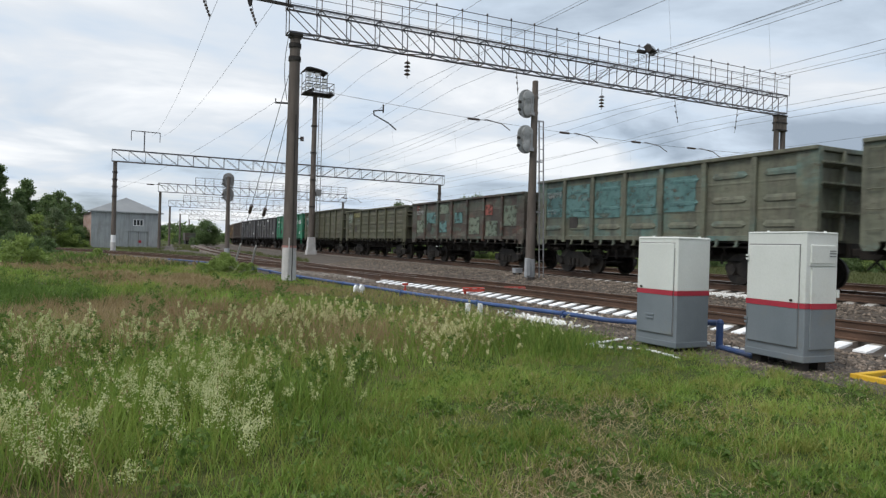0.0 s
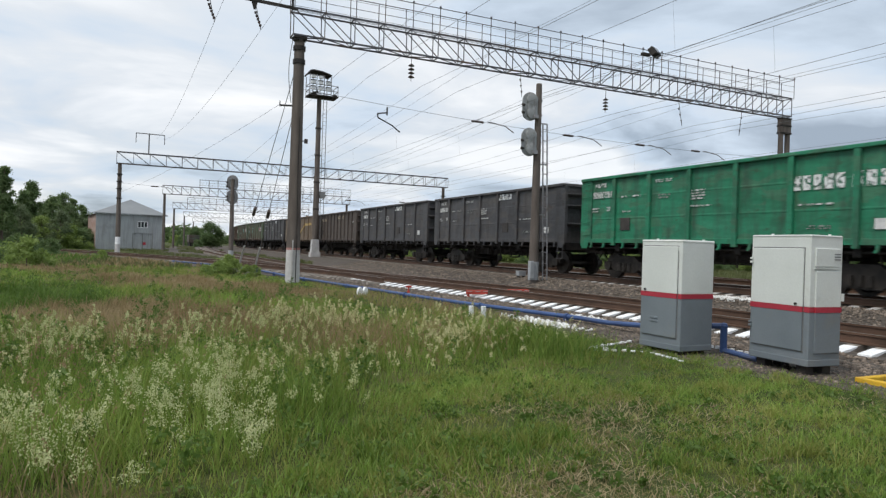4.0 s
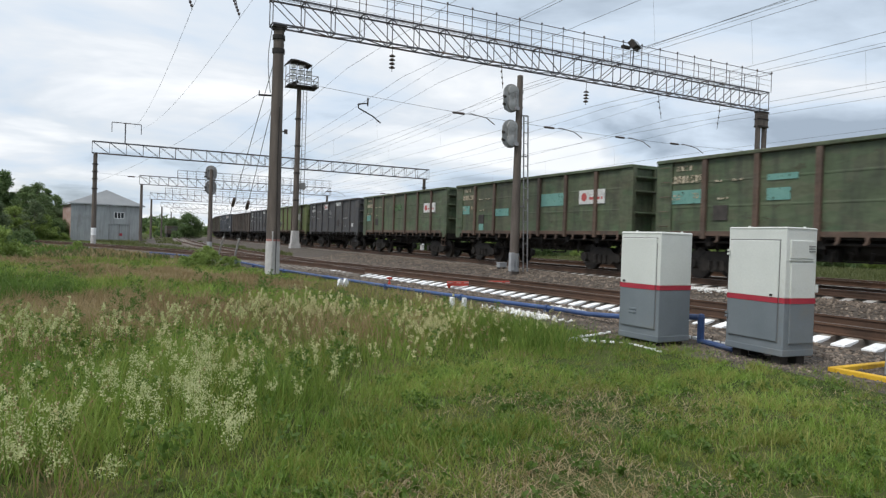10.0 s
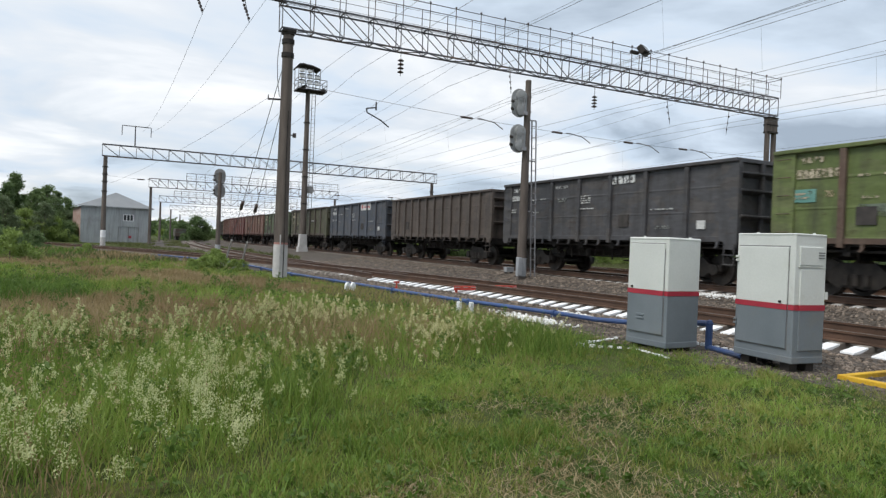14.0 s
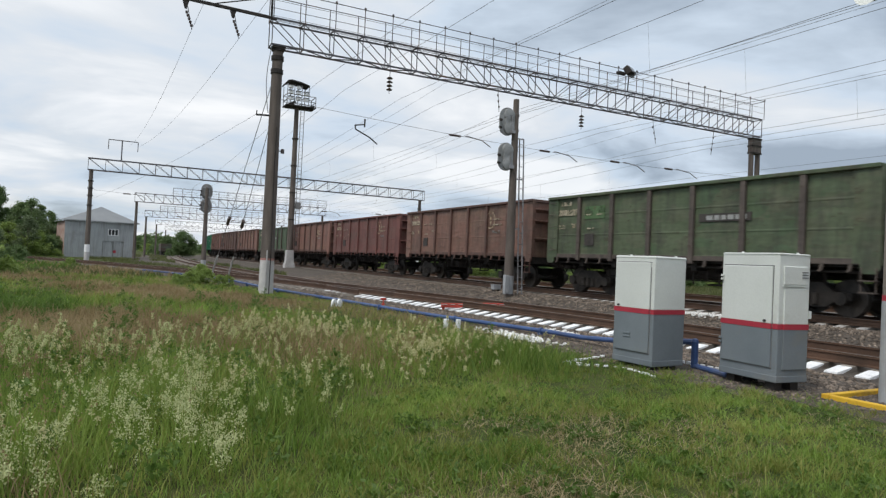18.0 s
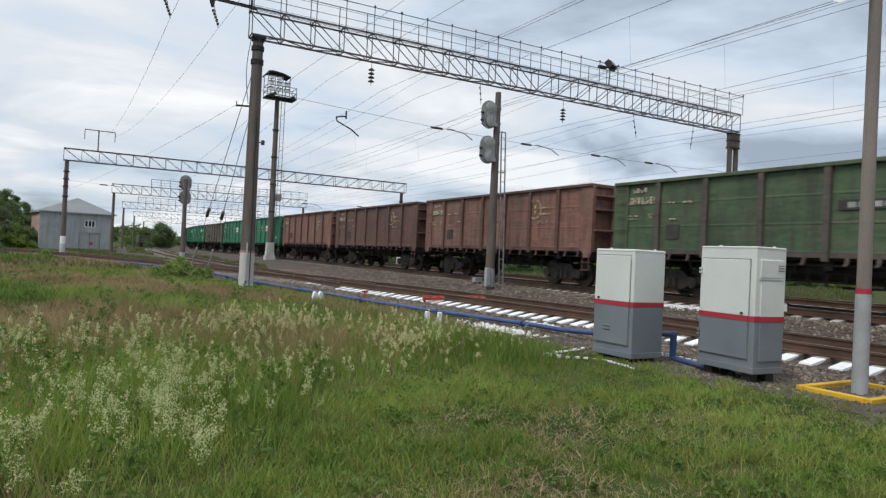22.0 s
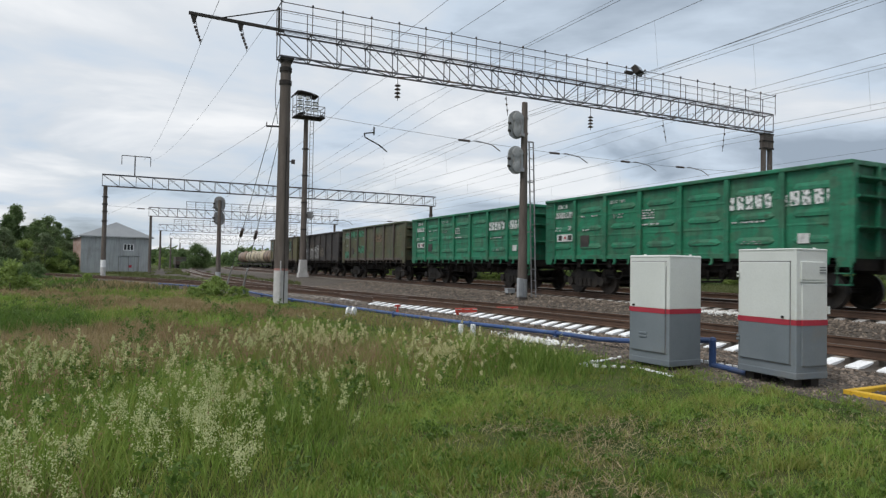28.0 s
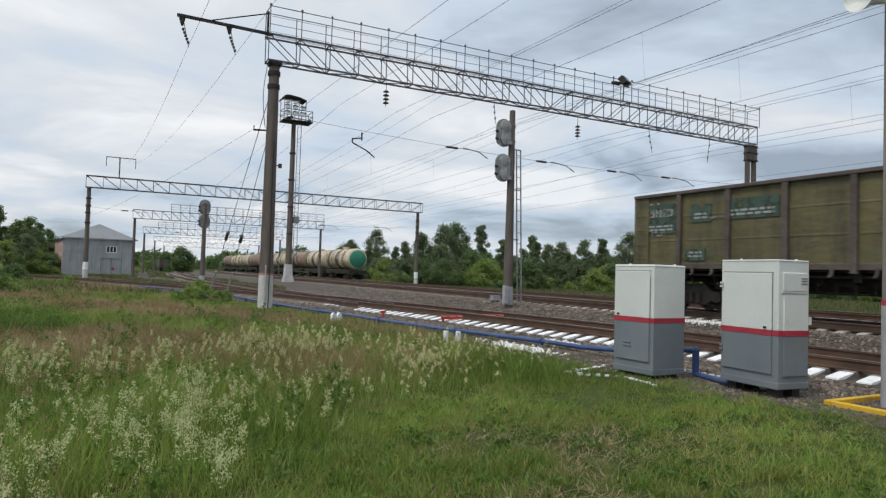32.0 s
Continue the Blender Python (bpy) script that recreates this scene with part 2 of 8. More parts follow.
def leafy(name, a, b, rough=0.6):
    """Leaves and blades: colour varies from leaf to leaf, light shines through a little."""
    m = bpy.data.materials.new(name)
    m.use_nodes = True
    nt = m.node_tree
    N, L = nt.nodes.new, nt.links.new
    p = nt.nodes["Principled BSDF"]
    geo, co, n = N("ShaderNodeNewGeometry"), N("ShaderNodeTexCoord"), N("ShaderNodeTexNoise")
    n.inputs["Scale"].default_value = 0.35
    L(co.outputs["Object"], n.inputs["Vector"])
    ad = N("ShaderNodeMath"); ad.operation = "MULTIPLY_ADD"; ad.inputs[1].default_value = 0.55
    L(geo.outputs["Random Per Island"], ad.inputs[0])
    rr = N("ShaderNodeMapRange"); rr.inputs[1].default_value, rr.inputs[2].default_value, rr.inputs[3].default_value, rr.inputs[4].default_value = 0.35, 0.65, 0.0, 0.45
    L(n.outputs["Fac"], rr.inputs[0]); L(rr.outputs[0], ad.inputs[2])
    mx = N("ShaderNodeMix"); mx.data_type = "RGBA"
    mx.inputs["A"].default_value, mx.inputs["B"].default_value = (*a, 1), (*b, 1)
    L(ad.outputs[0], mx.inputs["Factor"]); L(mx.outputs["Result"], p.inputs["Base Color"])
    p.inputs["Roughness"].default_value = rough
    tr, ms = N("ShaderNodeBsdfTranslucent"), N("ShaderNodeMixShader")
    ms.inputs[0].default_value = 0.45
    L(mx.outputs["Result"], tr.inputs["Color"])
    out = nt.nodes["Material Output"]
    L(p.outputs[0], ms.inputs[1]); L(tr.outputs[0], ms.inputs[2]); L(ms.outputs[0], out.inputs["Surface"])
    return m


RUST = (0.09, 0.045, 0.025)


def dull(m):
    """Loose ground: hardly any sheen."""
    m.node_tree.nodes["Principled BSDF"].inputs["Specular IOR Level"].default_value = 0.08
    return m


M = {
    "gravel": surface("gravel", (0.046, 0.038, 0.031), (0.10, 0.082, 0.067), 6, 0.95, 0.9, fine=22),
    "soil": dull(surface("grass_soil", (0.032, 0.052, 0.013), (0.070, 0.080, 0.028), 1.2, 0.95, 0.8, fine=30, dirt=(0.105, 0.092, 0.042))),
    "stone": surface("ballast_stone", (0.075, 0.059, 0.046), (0.21, 0.170, 0.136), 3, 0.9, 0.4, island=0.62),
    "white_stone": surface("whitewashed_stone", (0.62, 0.62, 0.60), (0.80, 0.80, 0.78), 5, 0.9, 0.4, dirt=(0.3, 0.28, 0.25), island=0.15),
    "rail": surface("rail_steel", (0.075, 0.045, 0.03), (0.13, 0.075, 0.05), 2, 0.65, 0.2, 0.3),
    "rail_head": surface("polished_rail_head", (0.30, 0.27, 0.25), (0.42, 0.38, 0.35), 2, 0.35, 0.05, 0.9),
    "sleeper": surface("concrete_sleeper", (0.20, 0.175, 0.15), (0.30, 0.27, 0.235), 3, 0.9, 0.4, dirt=(0.10, 0.07, 0.05)),
    "whitewash": surface("whitewash", (0.72, 0.73, 0.74), (0.84, 0.85, 0.86), 4, 0.9, 0.25, dirt=(0.35, 0.33, 0.31), dirt_at=0.66),
    "concrete": surface("pole_concrete", (0.14, 0.12, 0.10), (0.22, 0.19, 0.165), 1.2, 0.9, 0.25, stretch=(3, 3, 0.5)),
    "dark_concrete": surface("weathered_concrete", (0.085, 0.07, 0.06), (0.15, 0.125, 0.108), 1.5, 0.9, 0.25, stretch=(3, 3, 0.5)),
    "grey_concrete": surface("light_concrete", (0.42, 0.41, 0.40), (0.55, 0.54, 0.53), 2, 0.85, 0.3, dirt=(0.3, 0.28, 0.26)),
    "grey_paint": surface("grey_paint", (0.30, 0.315, 0.33), (0.38, 0.395, 0.41), 2, 0.6, 0.1, dirt=(0.28, 0.27, 0.26), grain=0.04),
    "galv": surface("galvanised_steel", (0.20, 0.20, 0.21), (0.32, 0.32, 0.33), 3, 0.55, 0.1, 0.35, dirt=(0.14, 0.10, 0.08)),
    "truss": surface("painted_truss_steel", (0.070, 0.071, 0.082), (0.115, 0.115, 0.128), 2, 0.6, 0.1, 0.2, dirt=(0.15, 0.10, 0.07), dirt_at=0.58),
    "dark": surface("dark_iron", (0.018, 0.016, 0.015), (0.05, 0.042, 0.036), 4, 0.8, 0.2, 0.2),
    "bogie": surface("oily_bogie_steel", (0.010, 0.0085, 0.0075), (0.034, 0.028, 0.023), 4, 0.75, 0.2, 0.2),
    "wheel": surface("wheel_steel", (0.024, 0.020, 0.017), (0.075, 0.062, 0.052), 3, 0.5, 0.1, 0.4),
    "wire": surface("wire", (0.13, 0.135, 0.145), (0.19, 0.195, 0.20), 3, 0.6, 0, 0.4),
    "insulator": surface("glazed_insulator", (0.05, 0.035, 0.03), (0.09, 0.06, 0.05), 6, 0.3, 0),
    "cab_white": surface("cabinet_white_paint", (0.60, 0.62, 0.59), (0.66, 0.68, 0.65), 1.5, 0.5, 0.02, dirt=(0.52, 0.52, 0.48), dirt_at=0.64, grain=0.04),
    "cab_grey": surface("cabinet_grey_paint", (0.14, 0.165, 0.185), (0.18, 0.205, 0.225), 1.5, 0.55, 0.05, dirt=(0.19, 0.19, 0.18), dirt_at=0.64, grain=0.04),
    "red": surface("red_paint", (0.34, 0.024, 0.045), (0.42, 0.034, 0.055), 3, 0.5, 0.05, dirt=(0.25, 0.06, 0.05), dirt_at=0.68, grain=0.04),
    "red_faded": surface("faded_red_paint", (0.30, 0.13, 0.11), (0.38, 0.19, 0.17), 3, 0.7, 0.05),
    "red_board": surface("red_board_paint", (0.40, 0.045, 0.028), (0.50, 0.07, 0.045), 3, 0.6, 0.05, grain=0.04),
    "blue": surface("blue_paint", (0.030, 0.062, 0.165), (0.048, 0.095, 0.235), 2, 0.5, 0.1, dirt=(0.10, 0.11, 0.14), dirt_at=0.64, grain=0.04),
    "yellow": surface("yellow_paint", (0.55, 0.32, 0.015), (0.68, 0.42, 0.03), 3, 0.6, 0.1, dirt=(0.3, 0.19, 0.04), grain=0.04),
    "wall": surface("grey_cladding", (0.30, 0.325, 0.34), (0.36, 0.385, 0.40), 0.6, 0.55, 0.05, grain=0.06, dirt=(0.24, 0.25, 0.25), dirt_at=0.6, streak=(0.20, 0.20, 0.195)),
    "roof": surface("grey_roof_sheet", (0.24, 0.255, 0.27), (0.29, 0.305, 0.315), 0.6, 0.5, 0.05, 0.1, grain=0.04),
    "brick_wall": surface("old_brick", (0.38, 0.22, 0.17), (0.50, 0.40, 0.36), 1.5, 0.9, 0.3),
    "glass": surface("dark_window_glass", (0.03, 0.035, 0.04), (0.05, 0.055, 0.06), 2, 0.1, 0),
    "tank": surface("cream_tank_paint", (0.54, 0.46, 0.31), (0.68, 0.60, 0.44), 0.7, 0.5, 0.05, dirt=(0.30, 0.22, 0.12), dirt_at=0.6, grain=0.04, streak=(0.16, 0.11, 0.07)),
    "tank_brown": surface("stained_tank_paint", (0.26, 0.17, 0.11), (0.36, 0.26, 0.19), 0.7, 0.5, 0.05, dirt=(0.42, 0.34, 0.25), dirt_at=0.6, grain=0.04, streak=(0.10, 0.07, 0.05)),
    "spill": worn(surface("dark_oil_stain", (0.060, 0.038, 0.024), (0.12, 0.078, 0.050), 1.2, 0.5, 0.05), 2.2, 0.44, 0.05, (1, 1, 0.35)),
    "tank_white": surface("white_tank_band", (0.66, 0.66, 0.62), (0.76, 0.76, 0.73), 2, 0.5, 0.05),
    "tank_green": surface("green_tank_end", (0.02, 0.17, 0.10), (0.03, 0.22, 0.14), 0.8, 0.5, 0.05, grain=0.04),
    "bark": surface("bark", (0.08, 0.06, 0.045), (0.16, 0.13, 0.10), 3, 0.9, 0.5),
    "sign_grey": surface("dull_grey_paint", (0.15, 0.15, 0.15), (0.22, 0.215, 0.21), 2, 0.6, 0.1, grain=0.06),
    "signal_grey": surface("signal_grey_paint", (0.24, 0.25, 0.25), (0.32, 0.33, 0.33), 3, 0.6, 0.1, dirt=(0.13, 0.12, 0.11), dirt_at=0.58, grain=0.06),
    "mark": surface("white_stencil", (0.50, 0.51, 0.50), (0.66, 0.66, 0.64), 6, 0.7, 0, dirt=(0.36, 0.36, 0.35), dirt_at=0.62),
    "stencil": worn(surface("white_stencilled_paint", (0.46, 0.47, 0.46), (0.64, 0.64, 0.62), 6, 0.7, 0), 15, 0.47),
    "stencil_cream": worn(surface("cream_stencilled_paint", (0.36, 0.31, 0.22), (0.50, 0.44, 0.33), 6, 0.7, 0), 15, 0.48),
    "stencil_dim": worn(surface("faded_stencilled_paint", (0.22, 0.235, 0.22), (0.34, 0.35, 0.33), 6, 0.7, 0), 15, 0.49),
    "stencil_big": worn(surface("bold_white_lettering", (0.60, 0.62, 0.61), (0.74, 0.75, 0.74), 6, 0.7, 0), 10, 0.455),
    "mark_dim": surface("faded_stencil", (0.24, 0.25, 0.24), (0.36, 0.37, 0.36), 6, 0.7, 0),
    "mark_red": surface("red_sticker_mark", (0.38, 0.06, 0.06), (0.46, 0.10, 0.09), 6, 0.6, 0),
    "hatch_dark": surface("dark_plate", (0.030, 0.026, 0.024), (0.06, 0.052, 0.046), 4, 0.7, 0.05),
    "grass": leafy("grass_blades", (0.062, 0.140, 0.014), (0.34, 0.475, 0.096)),
    "grass_olive": leafy("olive_grass", (0.130, 0.165, 0.020), (0.39, 0.405, 0.115)),
    "lush": leafy("lush_grass", (0.05, 0.105, 0.010), (0.17, 0.27, 0.05)),
    "verge": leafy("verge_grass", (0.070, 0.090, 0.025), (0.155, 0.165, 0.06)),
    "weed": leafy("dark_weeds", (0.06, 0.115, 0.014), (0.14, 0.225, 0.045)),
    "grass_red": leafy("reddish_grass", (0.22, 0.155, 0.070), (0.40, 0.31, 0.165)),
    "grass_dry": leafy("dry_grass", (0.30, 0.22, 0.11), (0.46, 0.36, 0.21)),
    "grass_tall": leafy("tall_grass", (0.080, 0.15, 0.014), (0.31, 0.40, 0.09)),
    "flower": leafy("pale_seed_heads", (0.48, 0.46, 0.22), (0.76, 0.72, 0.44)),
    "sorrel": leafy("red_sorrel", (0.25, 0.155, 0.085), (0.40, 0.28, 0.16)),
    "straw": leafy("cut_straw", (0.34, 0.27, 0.15), (0.52, 0.43, 0.27)),
    "petal": leafy("white_florets", (0.44, 0.47, 0.20), (0.64, 0.66, 0.38)),
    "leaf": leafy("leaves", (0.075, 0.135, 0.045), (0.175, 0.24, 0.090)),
    # paler and greyer green: distance haze put into the leaf colour
    "leaf_hazy": leafy("hazed_leaves", (0.105, 0.155, 0.075), (0.215, 0.265, 0.135)),
    "leaf_light": leafy("young_leaves", (0.17, 0.25, 0.05), (0.29, 0.37, 0.11)),
}


def paint(name, a, b, wear, at=0.6, mottle=()):
    mottle = mottle + ((tuple(0.62 * p + 0.30 * q for p, q in zip(a, (0.20, 0.16, 0.12))), 0.34, 0.5),)
    grime = tuple(0.30 * (p + q) / 2 + 0.012 for p, q in zip(a, (0.09, 0.07, 0.055)))
    return surface(name, a, b, 0.45, 0.62, 0.08, fine=9, dirt=wear, dirt_at=at, stretch=(1, 0.5, 1.3), grain=0.14, streak=grime, mottle=mottle, speck=tuple(0.40 * p + 0.30 * q for p, q in zip(a, RUST)), dent=0.05)


PAINT = {
    "faded_green": paint("faded_green_paint", (0.125, 0.135, 0.095), (0.155, 0.16, 0.115), (0.085, 0.20, 0.19), 0.62),
    "rusty": paint("rusty_brown_paint", (0.055, 0.042, 0.034), (0.085, 0.060, 0.047), (0.06, 0.085, 0.062), 0.58, (((0.10, 0.17, 0.13), 0.30), ((0.14, 0.055, 0.035), 0.22), ((0.17, 0.19, 0.15), 0.14))),
    "olive": paint("olive_green_paint", (0.072, 0.076, 0.042), (0.105, 0.105, 0.060), (0.11, 0.085, 0.06), 0.60, (((0.055, 0.05, 0.035), 0.25),)),
    "yellow_olive": paint("yellow_olive_paint", (0.098, 0.088, 0.034), (0.135, 0.118, 0.048), (0.085, 0.066, 0.04), 0.58, (((0.07, 0.075, 0.035), 0.28),)),
    "soot": paint("sooty_black_paint", (0.027, 0.022, 0.021), (0.042, 0.036, 0.034), (0.07, 0.058, 0.05), 0.64),
    "dusty_red": paint("dusty_red_paint", (0.185, 0.095, 0.070), (0.23, 0.125, 0.094), (0.20, 0.14, 0.095), 0.56),
    "patched": paint("patched_green_paint", (0.075, 0.082, 0.038), (0.105, 0.105, 0.050), (0.10, 0.08, 0.05), 0.58, (((0.05, 0.135, 0.085), 0.26), ((0.05, 0.045, 0.03), 0.2))),
    "dark_green": paint("dark_green_paint", (0.070, 0.098, 0.052), (0.100, 0.126, 0.070), (0.095, 0.085, 0.052), 0.60, (((0.050, 0.054, 0.036), 0.20), ((0.06, 0.12, 0.055), 0.2))),
    "camouflage": paint("camouflage_paint", (0.125, 0.112, 0.066), (0.155, 0.135, 0.082), (0.085, 0.095, 0.045), 0.56, (((0.050, 0.062, 0.030), 0.40, 0.9), ((0.088, 0.058, 0.036), 0.26, 0.85), ((0.17, 0.15, 0.10), 0.16, 0.6))),
    "leaf_green": paint("leaf_green_paint", (0.050, 0.088, 0.042), (0.070, 0.115, 0.056), (0.085, 0.075, 0.05), 0.62),
    "bright_green": paint("bright_green_paint", (0.012, 0.165, 0.082), (0.020, 0.205, 0.11), (0.05, 0.13, 0.085), 0.68),
    "green": paint("moss_green_paint", (0.105, 0.14, 0.042), (0.14, 0.175, 0.06), (0.11, 0.10, 0.06), 0.64),
    "charcoal": paint("charcoal_paint", (0.058, 0.058, 0.062), (0.078, 0.078, 0.083), (0.095, 0.09, 0.085), 0.66),
    "slate": paint("blue_grey_paint", (0.062, 0.072, 0.09), (0.085, 0.095, 0.115), (0.11, 0.105, 0.10), 0.66),
    "rust_brown": paint("rust_brown_paint", (0.098, 0.062, 0.044), (0.13, 0.082, 0.058), (0.06, 0.042, 0.034), 0.60),
    "umber": paint("umber_paint", (0.078, 0.062, 0.053), (0.108, 0.086, 0.072), (0.055, 0.044, 0.038), 0.60),
    "ochre": paint("ochre_brown_paint", (0.15, 0.105, 0.068), (0.20, 0.145, 0.095), (0.10, 0.07, 0.05), 0.62),
    "red_oxide": paint("red_oxide_paint", (0.205, 0.092, 0.070), (0.255, 0.125, 0.096), (0.20, 0.12, 0.085), 0.58),
    "wine": paint("wine_red_paint", (0.145, 0.049, 0.043), (0.185, 0.072, 0.060), (0.14, 0.085, 0.068), 0.58),
    "brown_red": paint("brown_red_paint", (0.108, 0.052, 0.040), (0.14, 0.072, 0.055), (0.10, 0.06, 0.048), 0.62),
}

# ---- geometry helpers ----
def box(bm, x0, x1, y0, y1, z0, z1, taper=0.0):
    """A box; taper pulls the top in on all sides."""
    v = [bm.verts.new(c) for c in ((x0, y0, z0), (x1, y0, z0), (x1, y1, z0), (x0, y1, z0),
         (x0 + taper, y0 + taper, z1), (x1 - taper, y0 + taper, z1), (x1 - taper, y1 - taper, z1), (x0 + taper, y1 - taper, z1))]
    for f in ((3, 2, 1, 0), (4, 5, 6, 7), (0, 1, 5, 4), (1, 2, 6, 5), (2, 3, 7, 6), (3, 0, 4, 7)):
        bm.faces.new([v[i] for i in f])
    return v


def rod(bm, p, q, r, n=6, r2=None):
    """A round bar from p to q, from radius r to r2."""
    p, q = Vector(p), Vector(q)
    d = q - p
    u = d.orthogonal().normalized()
    w = d.normalized().cross(u)
    r2 = r if r2 is None else r2
    a = [bm.verts.new(p + (u * math.cos(k * math.tau / n) + w * math.sin(k * math.tau / n)) * r) for k in range(n)]
    b = [bm.verts.new(q + (u * math.cos(k * math.tau / n) + w * math.sin(k * math.tau / n)) * r2) for k in range(n)]
    for k in range(n):
        bm.faces.new((a[k], a[(k + 1) % n], b[(k + 1) % n], b[k]))
    bm.faces.new(a[::-1]); bm.faces.new(b)


def bar(bm, p, q, w, h):
    """A flat-sided bar from p to q, w wide and h deep."""
    p, q = Vector(p), Vector(q)
    d = (q - p).normalized()
    side = d.cross(Vector((0, 0, 1)))
    side = side.normalized() if side.length > 0.05 else Vector((1, 0, 0))
    up = side.cross(d)
    a, b = [], []
    for sx, sz in ((-1, -1), (1, -1), (1, 1), (-1, 1)):
        o = side * (sx * w / 2) + up * (sz * h / 2)
        a.append(bm.verts.new(p + o)); b.append(bm.verts.new(q + o))
    for k in range(4):
        bm.faces.new((a[k], a[(k + 1) % 4], b[(k + 1) % 4], b[k]))
    bm.faces.new(a[::-1]); bm.faces.new(b)


def lathe(bm, profile, n=16, axis="z", at=(0, 0, 0)):
    """A turned form: profile of (radius, height) along the axis."""
    rings = []
    for r, h in profile:
        ring = []
        for k in range(n):
            c, s = math.cos(k * math.tau / n) * r, math.sin(k * math.tau / n) * r
            v = {"z": (c, s, h), "x": (h, c, s), "y": (s, h, c)}[axis]
            ring.append(bm.verts.new(Vector(at) + Vector(v)))
        rings.append(ring)
    for a, b in zip(rings, rings[1:]):
        for k in range(n):
            bm.faces.new((a[k], a[(k + 1) % n], b[(k + 1) % n], b[k]))
    bm.faces.new(rings[0][::-1]); bm.faces.new(rings[-1])


def prism(bm, outline, y0, y1):
    """An outline of (x, z) drawn out along y."""
    a = [bm.verts.new((x, y0, z)) for x, z in outline]
    b = [bm.verts.new((x, y1, z)) for x, z in outline]
    n = len(outline)
    for k in range(n):
        bm.faces.new((a[k], a[(k + 1) % n], b[(k + 1) % n], b[k]))
    bm.faces.new(a[::-1]); bm.faces.new(b)


def meshed(name, bm, smooth=False, bevel=0.0):
    if bevel:
        bmesh.ops.bevel(bm, geom=bm.edges[:], offset=bevel, segments=2, affect="EDGES", profile=0.5)
    bmesh.ops.recalc_face_normals(bm, faces=bm.faces[:])
    me = bpy.data.meshes.new(name)
    bm.to_mesh(me)
    bm.free()
    if smooth:
        me.shade_smooth()
        me.set_sharp_from_angle(angle=radians(35))
    return me


def part(name, bm, material, parent=None, label="", smooth=False, bevel=0.0):
    """One mesh object under a thing or a part; bm may be a mesh that is already built."""
    me = bm if isinstance(bm, bpy.types.Mesh) else meshed(name, bm, smooth, bevel)
    if not me.materials:
        me.materials.append(material)
    ob = new(name, me)
    if me.materials[0] is not material:
        ob.material_slots[0].link = "OBJECT"
        ob.material_slots[0].material = material
    ob.parent = parent
    if label:
        ob["label"] = label
    return ob


def thing(name, label, category, at=None, group="", kind=""):
    ob = new(name)
    ob.empty_display_size = 0.2
    if at is not None:
        ob.matrix_basis = at
    return tagged(ob, label, category, group, kind)


def bms():
    return bmesh.new()

# ---- the lie of the land ----
MAIN_X, SECOND_X = 17.46, 23.3
ROUND_Y, ROUND_R = 98.0, 350.0


def near_x(y):
    """The siding in front bends away to the left."""
    far = min(max((y - 12.0) / 33.0, 0.0), 1.0)
    return 11.85 - 0.35 * far - 0.0043 * max(y - 4.0, 0.0) ** 2 if y < 75 else 11.5 - 0.0043 * 71.0 ** 2 - 0.61 * (y - 75)


def along(axis, s):
    """Place and heading on a main track, s metres up the line; the line turns off to the right far away."""
    if s <= ROUND_Y:
        return axis, s, 0.0
    a, r = (s - ROUND_Y) / ROUND_R, ROUND_R - (axis - MAIN_X)
    return axis + r * (1 - math.cos(a)), ROUND_Y + r * math.sin(a), a


def tank_x(y):
    t = min(max((y - 45.0) / 36.0, 0.0), 1.0)
    return SECOND_X + 3.0 + 5.0 * t * t * (3 - 2 * t)


def step(a, b, v):
    t = min(max((v - a) / (b - a), 0.0), 1.0)
    return t * t * (3 - 2 * t)


def height(x, y):
    bend = along(MAIN_X, y)[0] - MAIN_X if y > ROUND_Y else 0.0
    x = x - bend
    n = near_x(y) if y > -30 else 11.85
    z = -0.56
    z -= 0.03 * step(n - 3.0, n - 2.0, x)
    z += 0.34 * step(max(n + 1.6, 12.6), 15.3, x)
    if -30 < y < 60:
        z += 0.03 * step(2.0, 1.45, abs(x - n))
    z -= 0.55 * step(25.4, 27.5, x)
    z += 0.04 * math.sin(x * 0.7 + y * 0.31) * step(3.0, 0.0, x - n + 6) + 0.03 * math.sin(x * 1.9 - y * 0.83) * step(3, 0, x - n + 6)
    z += 0.18 * step(-2, -14, x) * step(4, 18, y) - 0.1 * step(40, 90, y) * step(5, 0, x)
    return z


